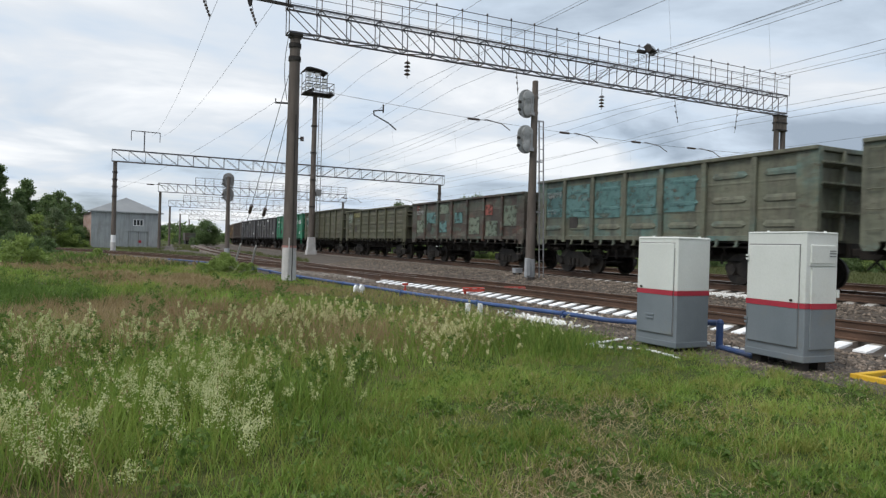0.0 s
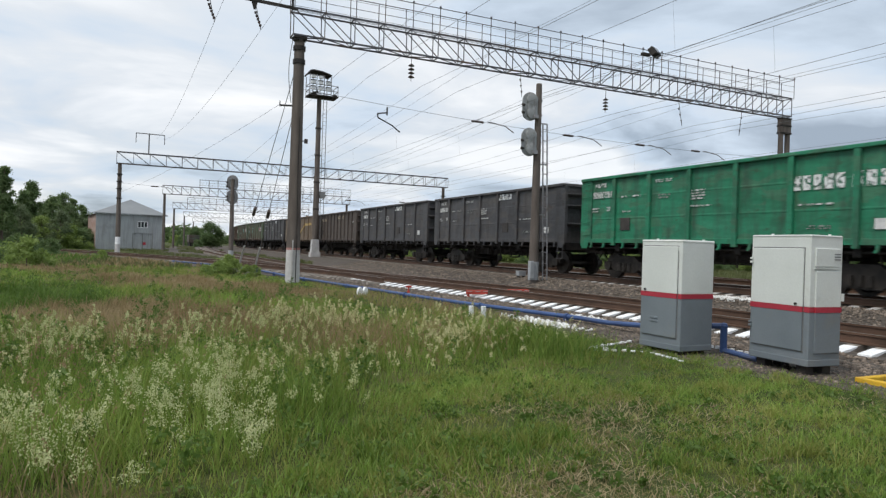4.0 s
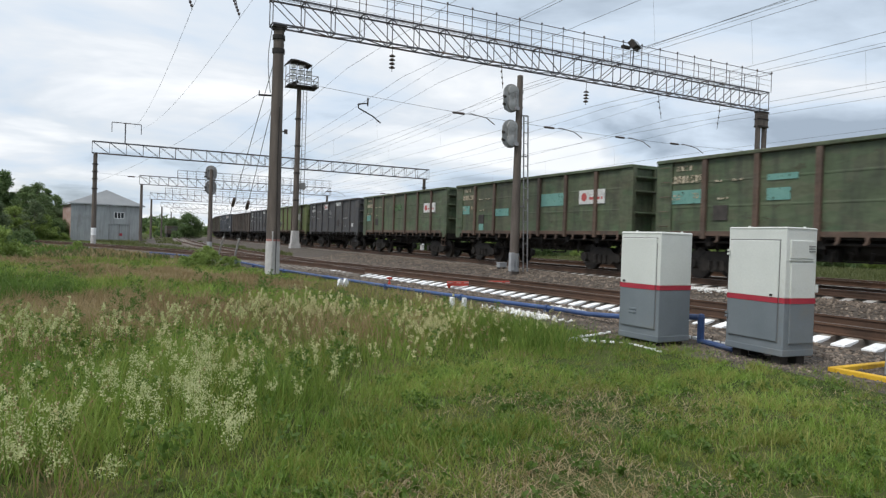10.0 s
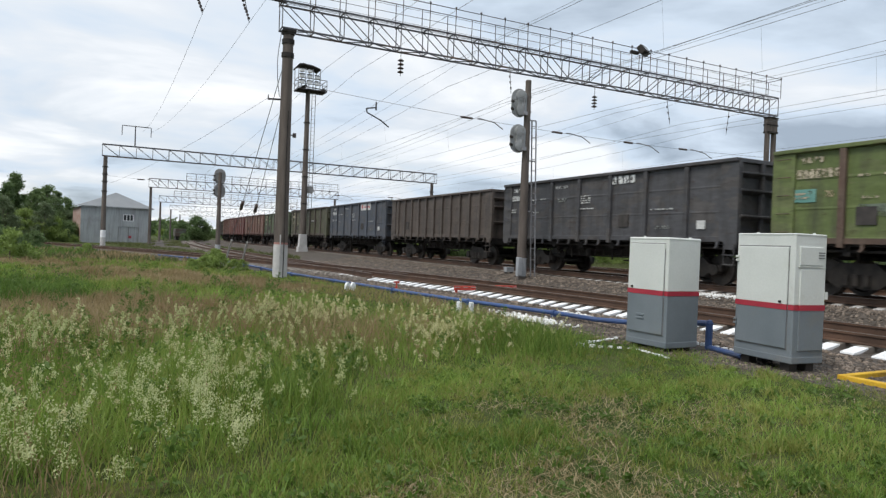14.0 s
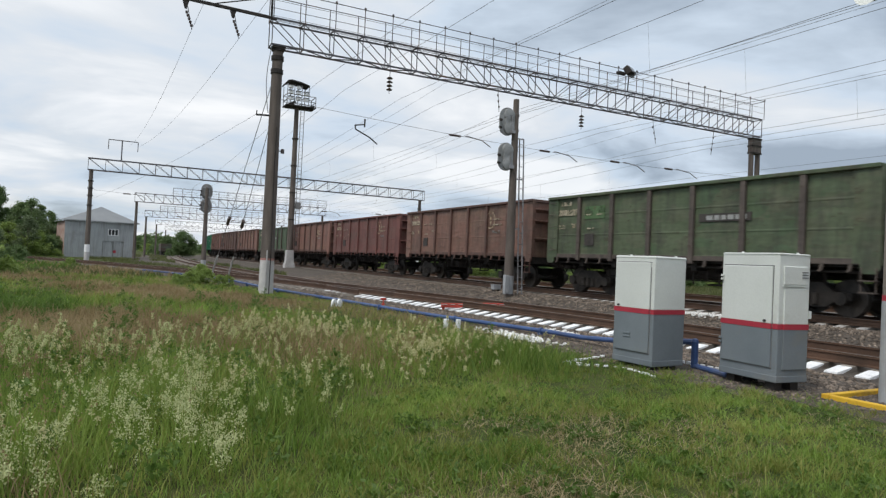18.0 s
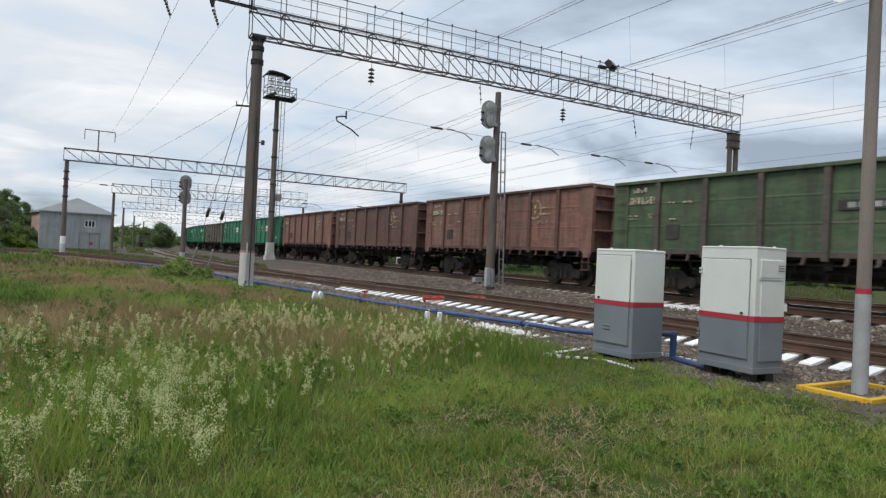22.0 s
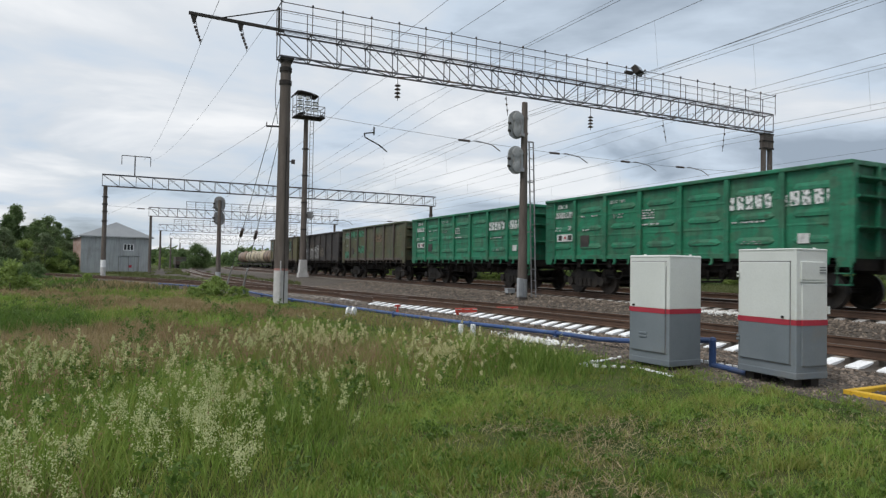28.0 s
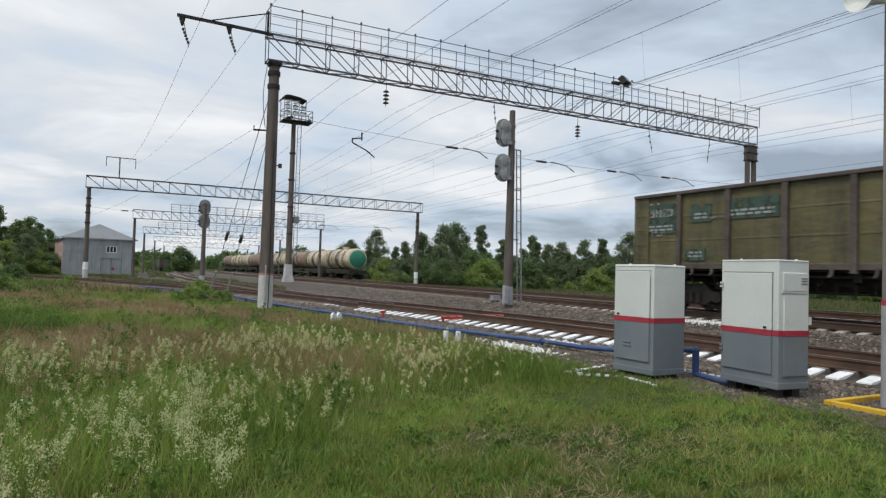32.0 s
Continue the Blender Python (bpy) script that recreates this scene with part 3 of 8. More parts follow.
def build_ground():
    xs = sorted(set([-2400, -1200, -600, -300, -150, -90, -60, -45] + [v for v in np.arange(-34, -6, 2.0)] + [v for v in np.arange(-6, 34, 0.5)] + [36, 40, 46, 55, 70, 100, 150, 300, 600, 1200, 2400]))
    ys = sorted(set([-2400, -1200, -600, -300, -100, -60, -30, -15] + [v for v in np.arange(-8, 30, 0.75)] + [v for v in np.arange(30, 100, 2.0)] + [v for v in np.arange(100, 320, 8.0)] + [340, 400, 600, 1200, 2400]))
    verts = [(x, y, height(x, y)) for y in ys for x in xs]
    w = len(xs)
    faces = [(j * w + i, j * w + i + 1, (j + 1) * w + i + 1, (j + 1) * w + i) for j in range(len(ys) - 1) for i in range(w - 1)]
    me = bpy.data.meshes.new("ground")
    me.from_pydata(verts, [], faces)
    me.materials.append(M["soil"]); me.materials.append(M["gravel"])
    for p in me.polygons:
        cx, cy = p.center.x, p.center.y
        bend = along(MAIN_X, cy)[0] - MAIN_X if cy > ROUND_Y else 0
        lo = near_x(cy) - (2.9 if cy > 14 else 3.7) if cy > 11 else 7.2 + 0.3 * math.sin(cy * 1.7)
        main = 14.6 < cx - bend < 26.2
        p.material_index = 1 if (lo < cx < near_x(cy) + 2.4 and -40 < cy < 75) or main or (max(lo, 3.0 if cy > 45 else -99) < cx - bend < 16 and -40 < cy < 300) else 0
    me.shade_smooth()
    return tagged(new("ground", me), "meadow soil beside grey gravel track beds", "ground", kind="structure")


ground = build_ground()


def rail_profile():
    return [(-0.075, 0), (0.075, 0), (0.075, 0.02), (0.012, 0.035), (0.012, 0.135), (0.036, 0.145), (0.036, 0.178), (0.03, 0.18), (-0.03, 0.18), (-0.036, 0.178), (-0.036, 0.145), (-0.012, 0.135), (-0.012, 0.035), (-0.075, 0.02)]


def sweep(outline, path):
    """An outline of (x, z) swept along points of (x, y, z) that run up the line."""
    bm = bms()
    rings = []
    for k, p in enumerate(path):
        a, b = Vector(path[max(k - 1, 0)]), Vector(path[min(k + 1, len(path) - 1)])
        d = (b - a); d.z = 0; d.normalize()
        side = Vector((d.y, -d.x, 0))
        rings.append([bm.verts.new(Vector(p) + side * x + Vector((0, 0, z))) for x, z in outline])
    n = len(outline)
    for a, b in zip(rings, rings[1:]):
        for k in range(n):
            bm.faces.new((a[k], a[(k + 1) % n], b[(k + 1) % n], b[k]))
    bm.faces.new(rings[0]); bm.faces.new(rings[-1][::-1])
    return bm


def sleeper_mesh():
    bm = bms()
    # the outer thirds fall away towards the ends
    for o in (-1, 1):
        prism(bm, [(o * 0.45, -0.2), (o * 0.45, 0.0), (o * 0.88, 0.0), (o * 1.36, -0.085), (o * 1.38, -0.2)], -0.108, 0.108)
    box(bm, -0.45, 0.45, -0.11, 0.11, -0.2, -0.04, 0.02)
    return meshed("sleeper", bm)


SLEEPER = sleeper_mesh()


def white_end_mesh():
    bm = bms()
    # a coat of lime on the flat top, thin over the upper edge of the end face
    prism(bm, [(-0.98, -0.04), (-0.98, -0.010), (-1.372, -0.080), (-1.385, -0.14), (-1.33, -0.14)], -0.112, 0.112)
    return meshed("white_sleeper_end", bm, bevel=0.004)


WHITE_END = white_end_mesh()


def offset_path(centre, off, z):
    out = []
    for k, p in enumerate(centre):
        a, b = centre[max(k - 1, 0)], centre[min(k + 1, len(centre) - 1)]
        dx, dy = b[0] - a[0], b[1] - a[1]
        l = math.hypot(dx, dy)
        out.append((p[0] + dy / l * off, p[1] - dx / l * off, z))
    return out


def track(name, label, centre, rail_z, singles, white=(), extra=(), lime="whitewash", pitch=0.545):
    """Two rails on sleepers; singles: the stretch whose sleepers are parts one by one, white: where their near ends are limed."""
    t = thing(name, label, "railway track", kind="structure")
    for off in (-0.78, 0.78) + tuple(extra):
        path = offset_path(centre, off, rail_z - 0.18)
        part("rail", sweep(rail_profile(), path), M["rail"], t)
        part("rail_head", sweep([(-0.024, 0.179), (0.024, 0.179), (0.024, 0.183), (-0.024, 0.183)], path), M["rail_head"], t, "worn shiny running surface")
    d, total, rest = 0.0, [0.0], []
    for a, b in zip(centre, centre[1:]):
        total.append(total[-1] + math.hypot(b[0] - a[0], b[1] - a[1]))
    k, s = 0, 0.3
    while s < total[-1]:
        while total[k + 1] < s:
            k += 1
        f = (s - total[k]) / (total[k + 1] - total[k])
        a, b = centre[k], centre[k + 1]
        x, y = a[0] + (b[0] - a[0]) * f, a[1] + (b[1] - a[1]) * f
        turn = math.atan2(-(b[0] - a[0]), b[1] - a[1]) + random.uniform(-0.012, 0.012)
        m = Matrix.Translation((x, y, rail_z - 0.185 + random.uniform(-0.008, 0.008))) @ Matrix.Rotation(turn, 4, "Z")
        if singles[0] < y < singles[1]:
            sl = part("sleeper", SLEEPER, M["sleeper"], t)
            sl.matrix_basis = m
            if white and white[0] < y < white[1]:
                we = part("white_end", WHITE_END, M[lime], sl, "limewashed sleeper end")
        else:
            rest.append(m)
        s += pitch
    bm = bms()
    for m in rest:
        for v in box(bm, -1.375, 1.375, -0.14, 0.14, -0.2, 0.0, 0.03):
            v.co = m @ v.co
    if rest:
        tagged(part("far_sleepers", bm, M["sleeper"], t), kind="stuff")
    return t


YS = [-30, -22, -15, -8, -2, 2] + list(range(4, 75, 2)) + [76, 80, 86, 92]
near_line = [(near_x(y), y) for y in YS]
main_line = [along(MAIN_X, s)[:2] for s in list(range(-60, 99, 12)) + list(range(100, 330, 6))]
second_line = [along(SECOND_X, s)[:2] for s in list(range(-60, 99, 12)) + list(range(100, 330, 6))]
tank_line = [(tank_x(y), y) for y in list(range(30, 84, 4)) + list(range(86, 240, 10))]
track("siding_track", "rusty rails of a siding on concrete sleepers with whitewashed ends", near_line, -0.27, (-2, 46), (-3, 27), pitch=0.465)
track("main_track", "main line track with concrete sleepers in grey ballast", main_line, 0.0, (2, 46), (2, 21), lime="grey_concrete")
track("second_track", "second main line track behind the first", second_line, 0.0, (200, 200))
lead_line = [(9.55, 24), (9.0, 32), (8.6, 42), (8.4, 55), (8.4, 70), (9.0, 90), (10.2, 110), (12.4, 140), (16.5, 180), (24, 230)]
track("lead_track", "rusty yard lead track that leaves the siding", lead_line, -0.3, (999, 999))
track("yard_track", "yard track under the standing tank wagons", tank_line, -0.45, (999, 999))

# ---- the goods train ----
PITCH, BODY = 13.92, 12.78
HALF = BODY / 2
TOP, SILL = 3.74, 1.36
W = 1.57
cache = {}


def cached(key, make):
    if key not in cache:
        cache[key] = make()
    return cache[key]


def side_wall(style, top):
    """The near wall at x = -W: three strakes of sheet, each lapped over the one below it."""
    bm = bms()
    z0, z1 = SILL + 0.06, top - 0.06
    h = (z1 - z0) / 3
    out = [(-W + 0.075, z0)]
    for k in range(3):
        z = z0 + k * h
        out += [(-W + 0.024, z), (-W + 0.022, z + 0.03), (-W + 0.030, z + 0.07), (-W + 0.031, z + h - 0.004)]
    out += [(-W + 0.075, z1)]
    prism(bm, out, -HALF + 0.05, HALF - 0.05)
    return meshed("side_sheet", bm)


def ledge_mesh():
    """A pressed rib of a side sheet: long, low, with tapered ends."""
    bm = bms()
    x = -W + 0.032
    outer = [(-0.64, 0.10), (-0.52, 0.21), (0.52, 0.21), (0.64, 0.10), (0.54, 0.0), (-0.54, 0.0)]
    a = [bm.verts.new((x, y, z)) for y, z in outer]
    b = [bm.verts.new((x - 0.032, y * 0.88, 0.035 + (z - 0.035) * 0.45)) for y, z in outer]
    for k in range(6):
        bm.faces.new((a[k], a[(k + 1) % 6], b[(k + 1) % 6], b[k]))
    bm.faces.new(b)
    return meshed("ledge", bm)


def post_mesh(top, wide):
    bm = bms()
    v0, v1 = SILL - 0.14, top - 0.04
    box(bm, -W - 0.07, -W + 0.035, -wide / 2, wide / 2, v0, v1)
    return meshed("post", bm, bevel=0.015)


def end_wall_mesh(top):
    bm = bms()
    box(bm, -W + 0.08, W - 0.08, -0.03, 0.03, SILL - 0.05, top - 0.05)
    return meshed("end_wall", bm)


def end_rib_mesh(upright, top):
    bm = bms()
    if upright:
        box(bm, -0.06, 0.06, -0.15, -0.028, SILL, top - 0.08)
    else:
        prism_x(bm, [(-0.028, -0.11), (-0.20, 0.0), (-0.20, 0.05), (-0.028, 0.07)], -W + 0.09, W - 0.09)
    return meshed("end_rib", bm, bevel=0.01)


def corner_mesh(top):
    bm = bms()
    prism_z(bm, [(-W - 0.02, -0.02), (-W - 0.02, 0.62), (-W + 0.04, 0.62), (-W + 0.04, 0.06), (-W + 0.13, 0.06), (-W + 0.13, -0.02)], SILL - 0.02, top - 0.05)
    # the corner plate runs down to a rounded foot
    v = [(-0.02, SILL), (0.44, SILL), (0.44, SILL - 0.16), (0.36, SILL - 0.26), (0.06, SILL - 0.26), (-0.02, SILL - 0.12)]
    a = [bm.verts.new((-W - 0.02, y, z)) for y, z in v]
    b = [bm.verts.new((-W + 0.03, y, z)) for y, z in v]
    for k in range(6):
        bm.faces.new((a[k], a[(k + 1) % 6], b[(k + 1) % 6], b[k]))
    bm.faces.new(a); bm.faces.new(b[::-1])
    return meshed("corner_plate", bm)


def prism_x(bm, outline, x0, x1):
    """An outline of (y, z) drawn out along x."""
    a = [bm.verts.new((x0, y, z)) for y, z in outline]
    b = [bm.verts.new((x1, y, z)) for y, z in outline]
    n = len(outline)
    for k in range(n):
        bm.faces.new((a[k], a[(k + 1) % n], b[(k + 1) % n], b[k]))
    bm.faces.new(a[::-1]); bm.faces.new(b)


def prism_z(bm, outline, z0, z1):
    a = [bm.verts.new((x, y, z0)) for x, y in outline]
    b = [bm.verts.new((x, y, z1)) for x, y in outline]
    n = len(outline)
    for k in range(n):
        bm.faces.new((a[k], a[(k + 1) % n], b[(k + 1) % n], b[k]))
    bm.faces.new(a[::-1]); bm.faces.new(b)


def top_rail_mesh(top):
    bm = bms()
    for sx in (-1, 1):
        x0, x1 = sorted((sx * (W + 0.085), sx * (W - 0.10)))
        box(bm, x0, x1, -HALF, HALF, top - 0.11, top)
    for y in (-HALF, HALF):
        y0, y1 = sorted((y, y * (HALF - 0.16) / HALF))
        box(bm, -W + 0.10, W - 0.10, y0, y1, top - 0.13, top - 0.004)
    return meshed("top_rail", bm, bevel=0.02)


def sill_mesh():
    bm = bms()
    for sx in (-1, 1):
        x0, x1 = sorted((sx * (W + 0.01), sx * (W - 0.12)))
        box(bm, x0, x1, -HALF + 0.03, HALF - 0.03, SILL - 0.04, SILL + 0.10)
    return meshed("side_sill", bm)


def hatch_bracket_mesh():
    """A hanging hatch hook with its bent tail."""
    bm = bms()
    v = [(-0.05, 0.0), (0.05, 0.0), (0.055, -0.13), (0.11, -0.20), (0.06, -0.22), (-0.02, -0.17)]
    a = [bm.verts.new((-W - 0.03, y, z)) for y, z in v]
    b = [bm.verts.new((-W + 0.03, y, z)) for y, z in v]
    for k in range(6):
        bm.faces.new((a[k], a[(k + 1) % 6], b[(k + 1) % 6], b[k]))
    bm.faces.new(a); bm.faces.new(b[::-1])
    return meshed("hatch_hook", bm)


def wheelset_mesh():
    bm = bms()
    for x in (-0.76, 0.76):
        o = 1 if x > 0 else -1
        lathe(bm, [(0.05, -0.065), (0.40, -0.065), (0.475, -0.06), (0.475, 0.05), (0.505, 0.055), (0.505, 0.085), (0.40, 0.085), (0.36, 0.03), (0.16, 0.02), (0.14, 0.06), (0.05, 0.06)][::1] if o < 0 else
              [(0.05, -0.06), (0.14, -0.06), (0.16, -0.02), (0.36, -0.03), (0.40, -0.085), (0.505, -0.085), (0.505, -0.055), (0.475, -0.05), (0.475, 0.06), (0.40, 0.065), (0.05, 0.065)], 24, "x", (x, 0, 0))
    rod(bm, (-1.05, 0, 0), (1.05, 0, 0), 0.08, 10)
    return meshed("wheelset", bm, True)


def bogie_side_mesh():
    """A cast side frame with spring nest and axle boxes."""
    bm = bms()
    for x in (-1.02, 1.02):
        prof = [(-1.18, 0.62), (-0.72, 0.64), (-0.45, 0.86), (0.45, 0.86), (0.72, 0.64), (1.18, 0.62), (1.18, 0.44), (0.80, 0.42), (0.52, 0.24), (-0.52, 0.24), (-0.80, 0.42), (-1.18, 0.44)]
        a = [bm.verts.new((x - 0.10, y, z)) for y, z in prof]
        b = [bm.verts.new((x + 0.10, y, z)) for y, z in prof]
        for k in range(12):
            bm.faces.new((a[k], a[(k + 1) % 12], b[(k + 1) % 12], b[k]))
        bm.faces.new(a); bm.faces.new(b[::-1])
        for y in (-0.925, 0.925):
            lathe(bm, [(0.17, -0.16), (0.17, 0.16), (0.10, 0.18)], 12, "x", (x, y, 0.475))
        for y in (-0.26, 0.0, 0.26):
            rod(bm, (x + math.copysign(0.12, x), y, 0.30), (x + math.copysign(0.12, x), y, 0.58), 0.085, 8)
    box(bm, -1.1, 1.1, -0.22, 0.22, 0.56, 0.84)
    return meshed("bogie_frame", bm)


def underframe_mesh():
    bm = bms()
    box(bm, -0.22, 0.22, -HALF, HALF, 0.92, 1.30)
    box(bm, -W + 0.12, W - 0.12, -HALF + 0.1, HALF - 0.1, 1.26, SILL + 0.02)
    for k in range(8):
        y = -HALF + 0.2 + k * (BODY - 0.4) / 7
        box(bm, -W + 0.14, W - 0.14, y - 0.10, y + 0.10, 1.02, 1.27)
    # brake cylinder, reservoir and levers
    rod(bm, (-0.75, -1.4, 0.95), (-0.75, -0.4, 0.95), 0.17, 10)
    rod(bm, (0.75, 0.5, 0.93), (0.75, 1.5, 0.93), 0.20, 10)
    box(bm, -0.5, 0.5, -3.0, 3.0, 0.74, 0.95)
    for k in range(14):
        y = -3.2 + k * 0.48
        rod(bm, (-1.3, y, 0.95), (-1.2, y + 0.1, 0.62 + 0.2 * (k * 7 % 5) / 5), 0.035, 5)
    # added solid block: closes the view under the floor, stands in for shade
    box(bm, -0.95, 0.9, -2.5, 2.7, 0.90, 1.28)
    # hatch shafts with their bent arms
    for x in (-1.38, -1.05):
        rod(bm, (x, -HALF + 0.5, 1.14), (x, HALF - 0.5, 1.14), 0.035, 6)
    for k in range(15):
        y = -HALF + 0.6 + k * 0.83
        rod(bm, (-1.38, y, 1.14), (-1.16, y + 0.10, 0.88), 0.03, 5)
        rod(bm, (-1.16, y + 0.10, 0.88), (-0.9, y + 0.22, 1.08), 0.028, 5)
    for y in (-2.2, 2.3):
        rod(bm, (-1.0, y, 1.0), (-0.95, y + 0.25, 0.62), 0.04, 6)
        rod(bm, (-0.95, y + 0.25, 0.62), (-0.8, y + 1.3, 0.60), 0.03, 6)
    rod(bm, (-0.9, -4.2, 0.72), (-0.9, 4.2, 0.72), 0.025, 5)
    rod(bm, (0.3, -4.2, 0.78), (0.3, 4.2, 0.78), 0.03, 5)
    box(bm, -1.15, -0.95, 0.6, 1.0, 0.72, 1.02)
    return meshed("underframe", bm)


def coupler_mesh():
    bm = bms()
    box(bm, -0.11, 0.11, 0.0, 0.30, 0.95, 1.17)
    box(bm, -0.20, 0.20, -0.30, 0.04, 0.88, 1.24)
    rod(bm, (0.28, 0.1, 1.05), (0.18, -0.40, 0.62), 0.03, 6)
    return meshed("coupler", bm, bevel=0.02)


def step_mesh():
    bm = bms()
    for y in (0.05, 0.40):
        rod(bm, (-W - 0.03, y, SILL - 0.1), (-W - 0.03, y, SILL - 0.72), 0.018, 6)
    for z in (SILL - 0.42, SILL - 0.70):
        box(bm, -W - 0.10, -W + 0.06, 0.03, 0.42, z - 0.015, z + 0.015)
    return meshed("corner_step", bm)


def rung_mesh():
    bm = bms()
    rod(bm, (-W - 0.075, 0.10, 0), (-W - 0.075, 0.44, 0), 0.012, 5)
    for y in (0.10, 0.44):
        rod(bm, (-W - 0.075, y, 0), (-W, y, 0), 0.012, 5)
    return meshed("rung", bm)


def marks_mesh(y0, z0, wide, tall, n, rng):
    """A line of stencilled signs on the near wall, one plain block each; wide is their whole length."""
    bm = bms()
    w = wide / n
    for k in range(n):
        a = y0 - k * w
        box(bm, -W - 0.0025, -W + 0.034, a - w * rng.uniform(0.66, 0.78), a, z0, z0 + tall)
    return meshed("signs", bm)


def code_mesh(text, tall):
    """Painted figures that stand on the near wall, from the built-in font."""
    cu = bpy.data.curves.new("figures", "FONT")
    cu.body, cu.size, cu.extrude = text, tall * 1.38, 0.002
    tmp = bpy.data.objects.new("figures", cu)
    me = bpy.data.meshes.new_from_object(tmp)
    bpy.data.objects.remove(tmp)
    me.transform(Matrix(((0, 0, -1, -W - 0.003), (-1, 0, 0, 0), (0, 1, 0, 0), (0, 0, 0, 1))))
    return me


def print_part(name, me, material, parent, label=""):
    """Small painted signs that stay one mesh."""
    ob = part(name, me, material, parent)
    tagged(ob, label, kind="stuff")
    return ob


def bars_mesh(y0, z0, wide, tall, lines, rng):
    """Lines of small writing that cannot be read."""
    bm = bms()
    h = tall / lines
    for j in range(lines):
        y = y0 - rng.uniform(0, 0.1) * wide
        while y > y0 - wide:
            l = rng.uniform(0.08, 0.3)
            box(bm, -W - 0.0015, -W + 0.034, max(y - l, y0 - wide), y, z0 + j * h, z0 + j * h + h * 0.55)
            y -= l + 0.06
    return meshed('bars', bm)


def blob(y, z, wide, tall, x, seed, grow=1.0):
    """A rounded letter-like plate on the near wall."""
    r = random.Random(seed)
    p, q = r.uniform(0, 6), r.uniform(0, 6)
    bm = bms()
    ring = []
    for k in range(26):
        a = k * math.tau / 26
        c, s = math.cos(a), math.sin(a)
        f = grow * (1 + 0.10 * math.sin(2 * a + p) + 0.09 * math.sin(3 * a + q)) / (abs(c) ** 3 + abs(s) ** 3) ** (1 / 3)
        ring.append((y + wide * c * f, max(z + tall * s * f, SILL + 0.02)))
    u = [bm.verts.new((x, a, b)) for a, b in ring]
    v = [bm.verts.new((-W + 0.034, a, b)) for a, b in ring]
    for k in range(26):
        bm.faces.new((u[k], u[(k + 1) % 26], v[(k + 1) % 26], v[k]))
    bm.faces.new(u); bm.faces.new(v[::-1])
    return bm


def ring_mesh(y, z, r, w, x):
    bm, rows = bms(), []
    for k in range(20):
        t = k * math.tau / 20
        rows.append([bm.verts.new((x, y + math.cos(t) * q, z + math.sin(t) * q)) for q in (r, r - w)])
    for a, b in zip(rows, rows[1:] + rows[:1]):
        bm.faces.new((a[0], b[0], b[1], a[1]))
    return bm


def scrawl(g, rng):
    """A band of sprayed bubble letters over the rear half of the near wall, with rings beside it."""
    for k in range(7):
        y, z = 5.65 - k * 0.98 + rng.uniform(-0.1, 0.1), SILL + 0.56 + rng.uniform(-0.06, 0.10)
        w, h, x = rng.uniform(0.50, 0.66), rng.uniform(0.42, 0.54), -W - 0.004 - 0.006 * (k % 2)
        halo = part("spray_letter", blob(y, z, w, h, x, k, 1.13), M["mark_dim"], g, "sprayed bubble letter in silver and grey")
        part("letter_outline", blob(y, z, w, h, x - 0.0015, k, 1.03), M["hatch_dark"], halo)
        part("letter_fill", blob(y, z, w, h, x - 0.003, k, 0.90), SPRAY, halo)
        bm = bms()
        for j in range(7):
            a = rng.uniform(0, math.pi)
            p = Vector((x - 0.004, y + rng.uniform(-0.25, 0.25), z + rng.uniform(-0.2, 0.2)))
            d = Vector((0, math.cos(a), math.sin(a))) * rng.uniform(0.15, 0.3)
            n = Vector((0, -d.z, d.y)).normalized() * 0.028
            bm.faces.new([bm.verts.new(c) for c in (p - d, p + n, p + d, p - n)])
        part("letter_stroke", bm, M["hatch_dark"], halo)
        bm = bms()
        p = Vector((x - 0.0045, y + w * 0.1, z + h * 0.62))
        bm.faces.new([bm.verts.new(p + Vector((0, a, b))) for a, b in ((-0.28, -0.02), (0.25, 0.02), (0.22, 0.07), (-0.2, 0.06))])
        part("letter_shine", bm, M["mark"], halo)
    for y, z, r in ((2.3, 1.12, 0.20), (1.35, 1.16, 0.22), (5.9, 0.8, 0.16), (-0.9, 0.78, 0.52), (-0.9, 0.78, 0.33), (-1.0, 0.78, 0.16), (-1.75, 0.62, 0.36), (-1.75, 0.62, 0.20)):
        part("spray_ring", ring_mesh(y, SILL + z, r, 0.07, -W - 0.014), RING, g, "pale sprayed ring")


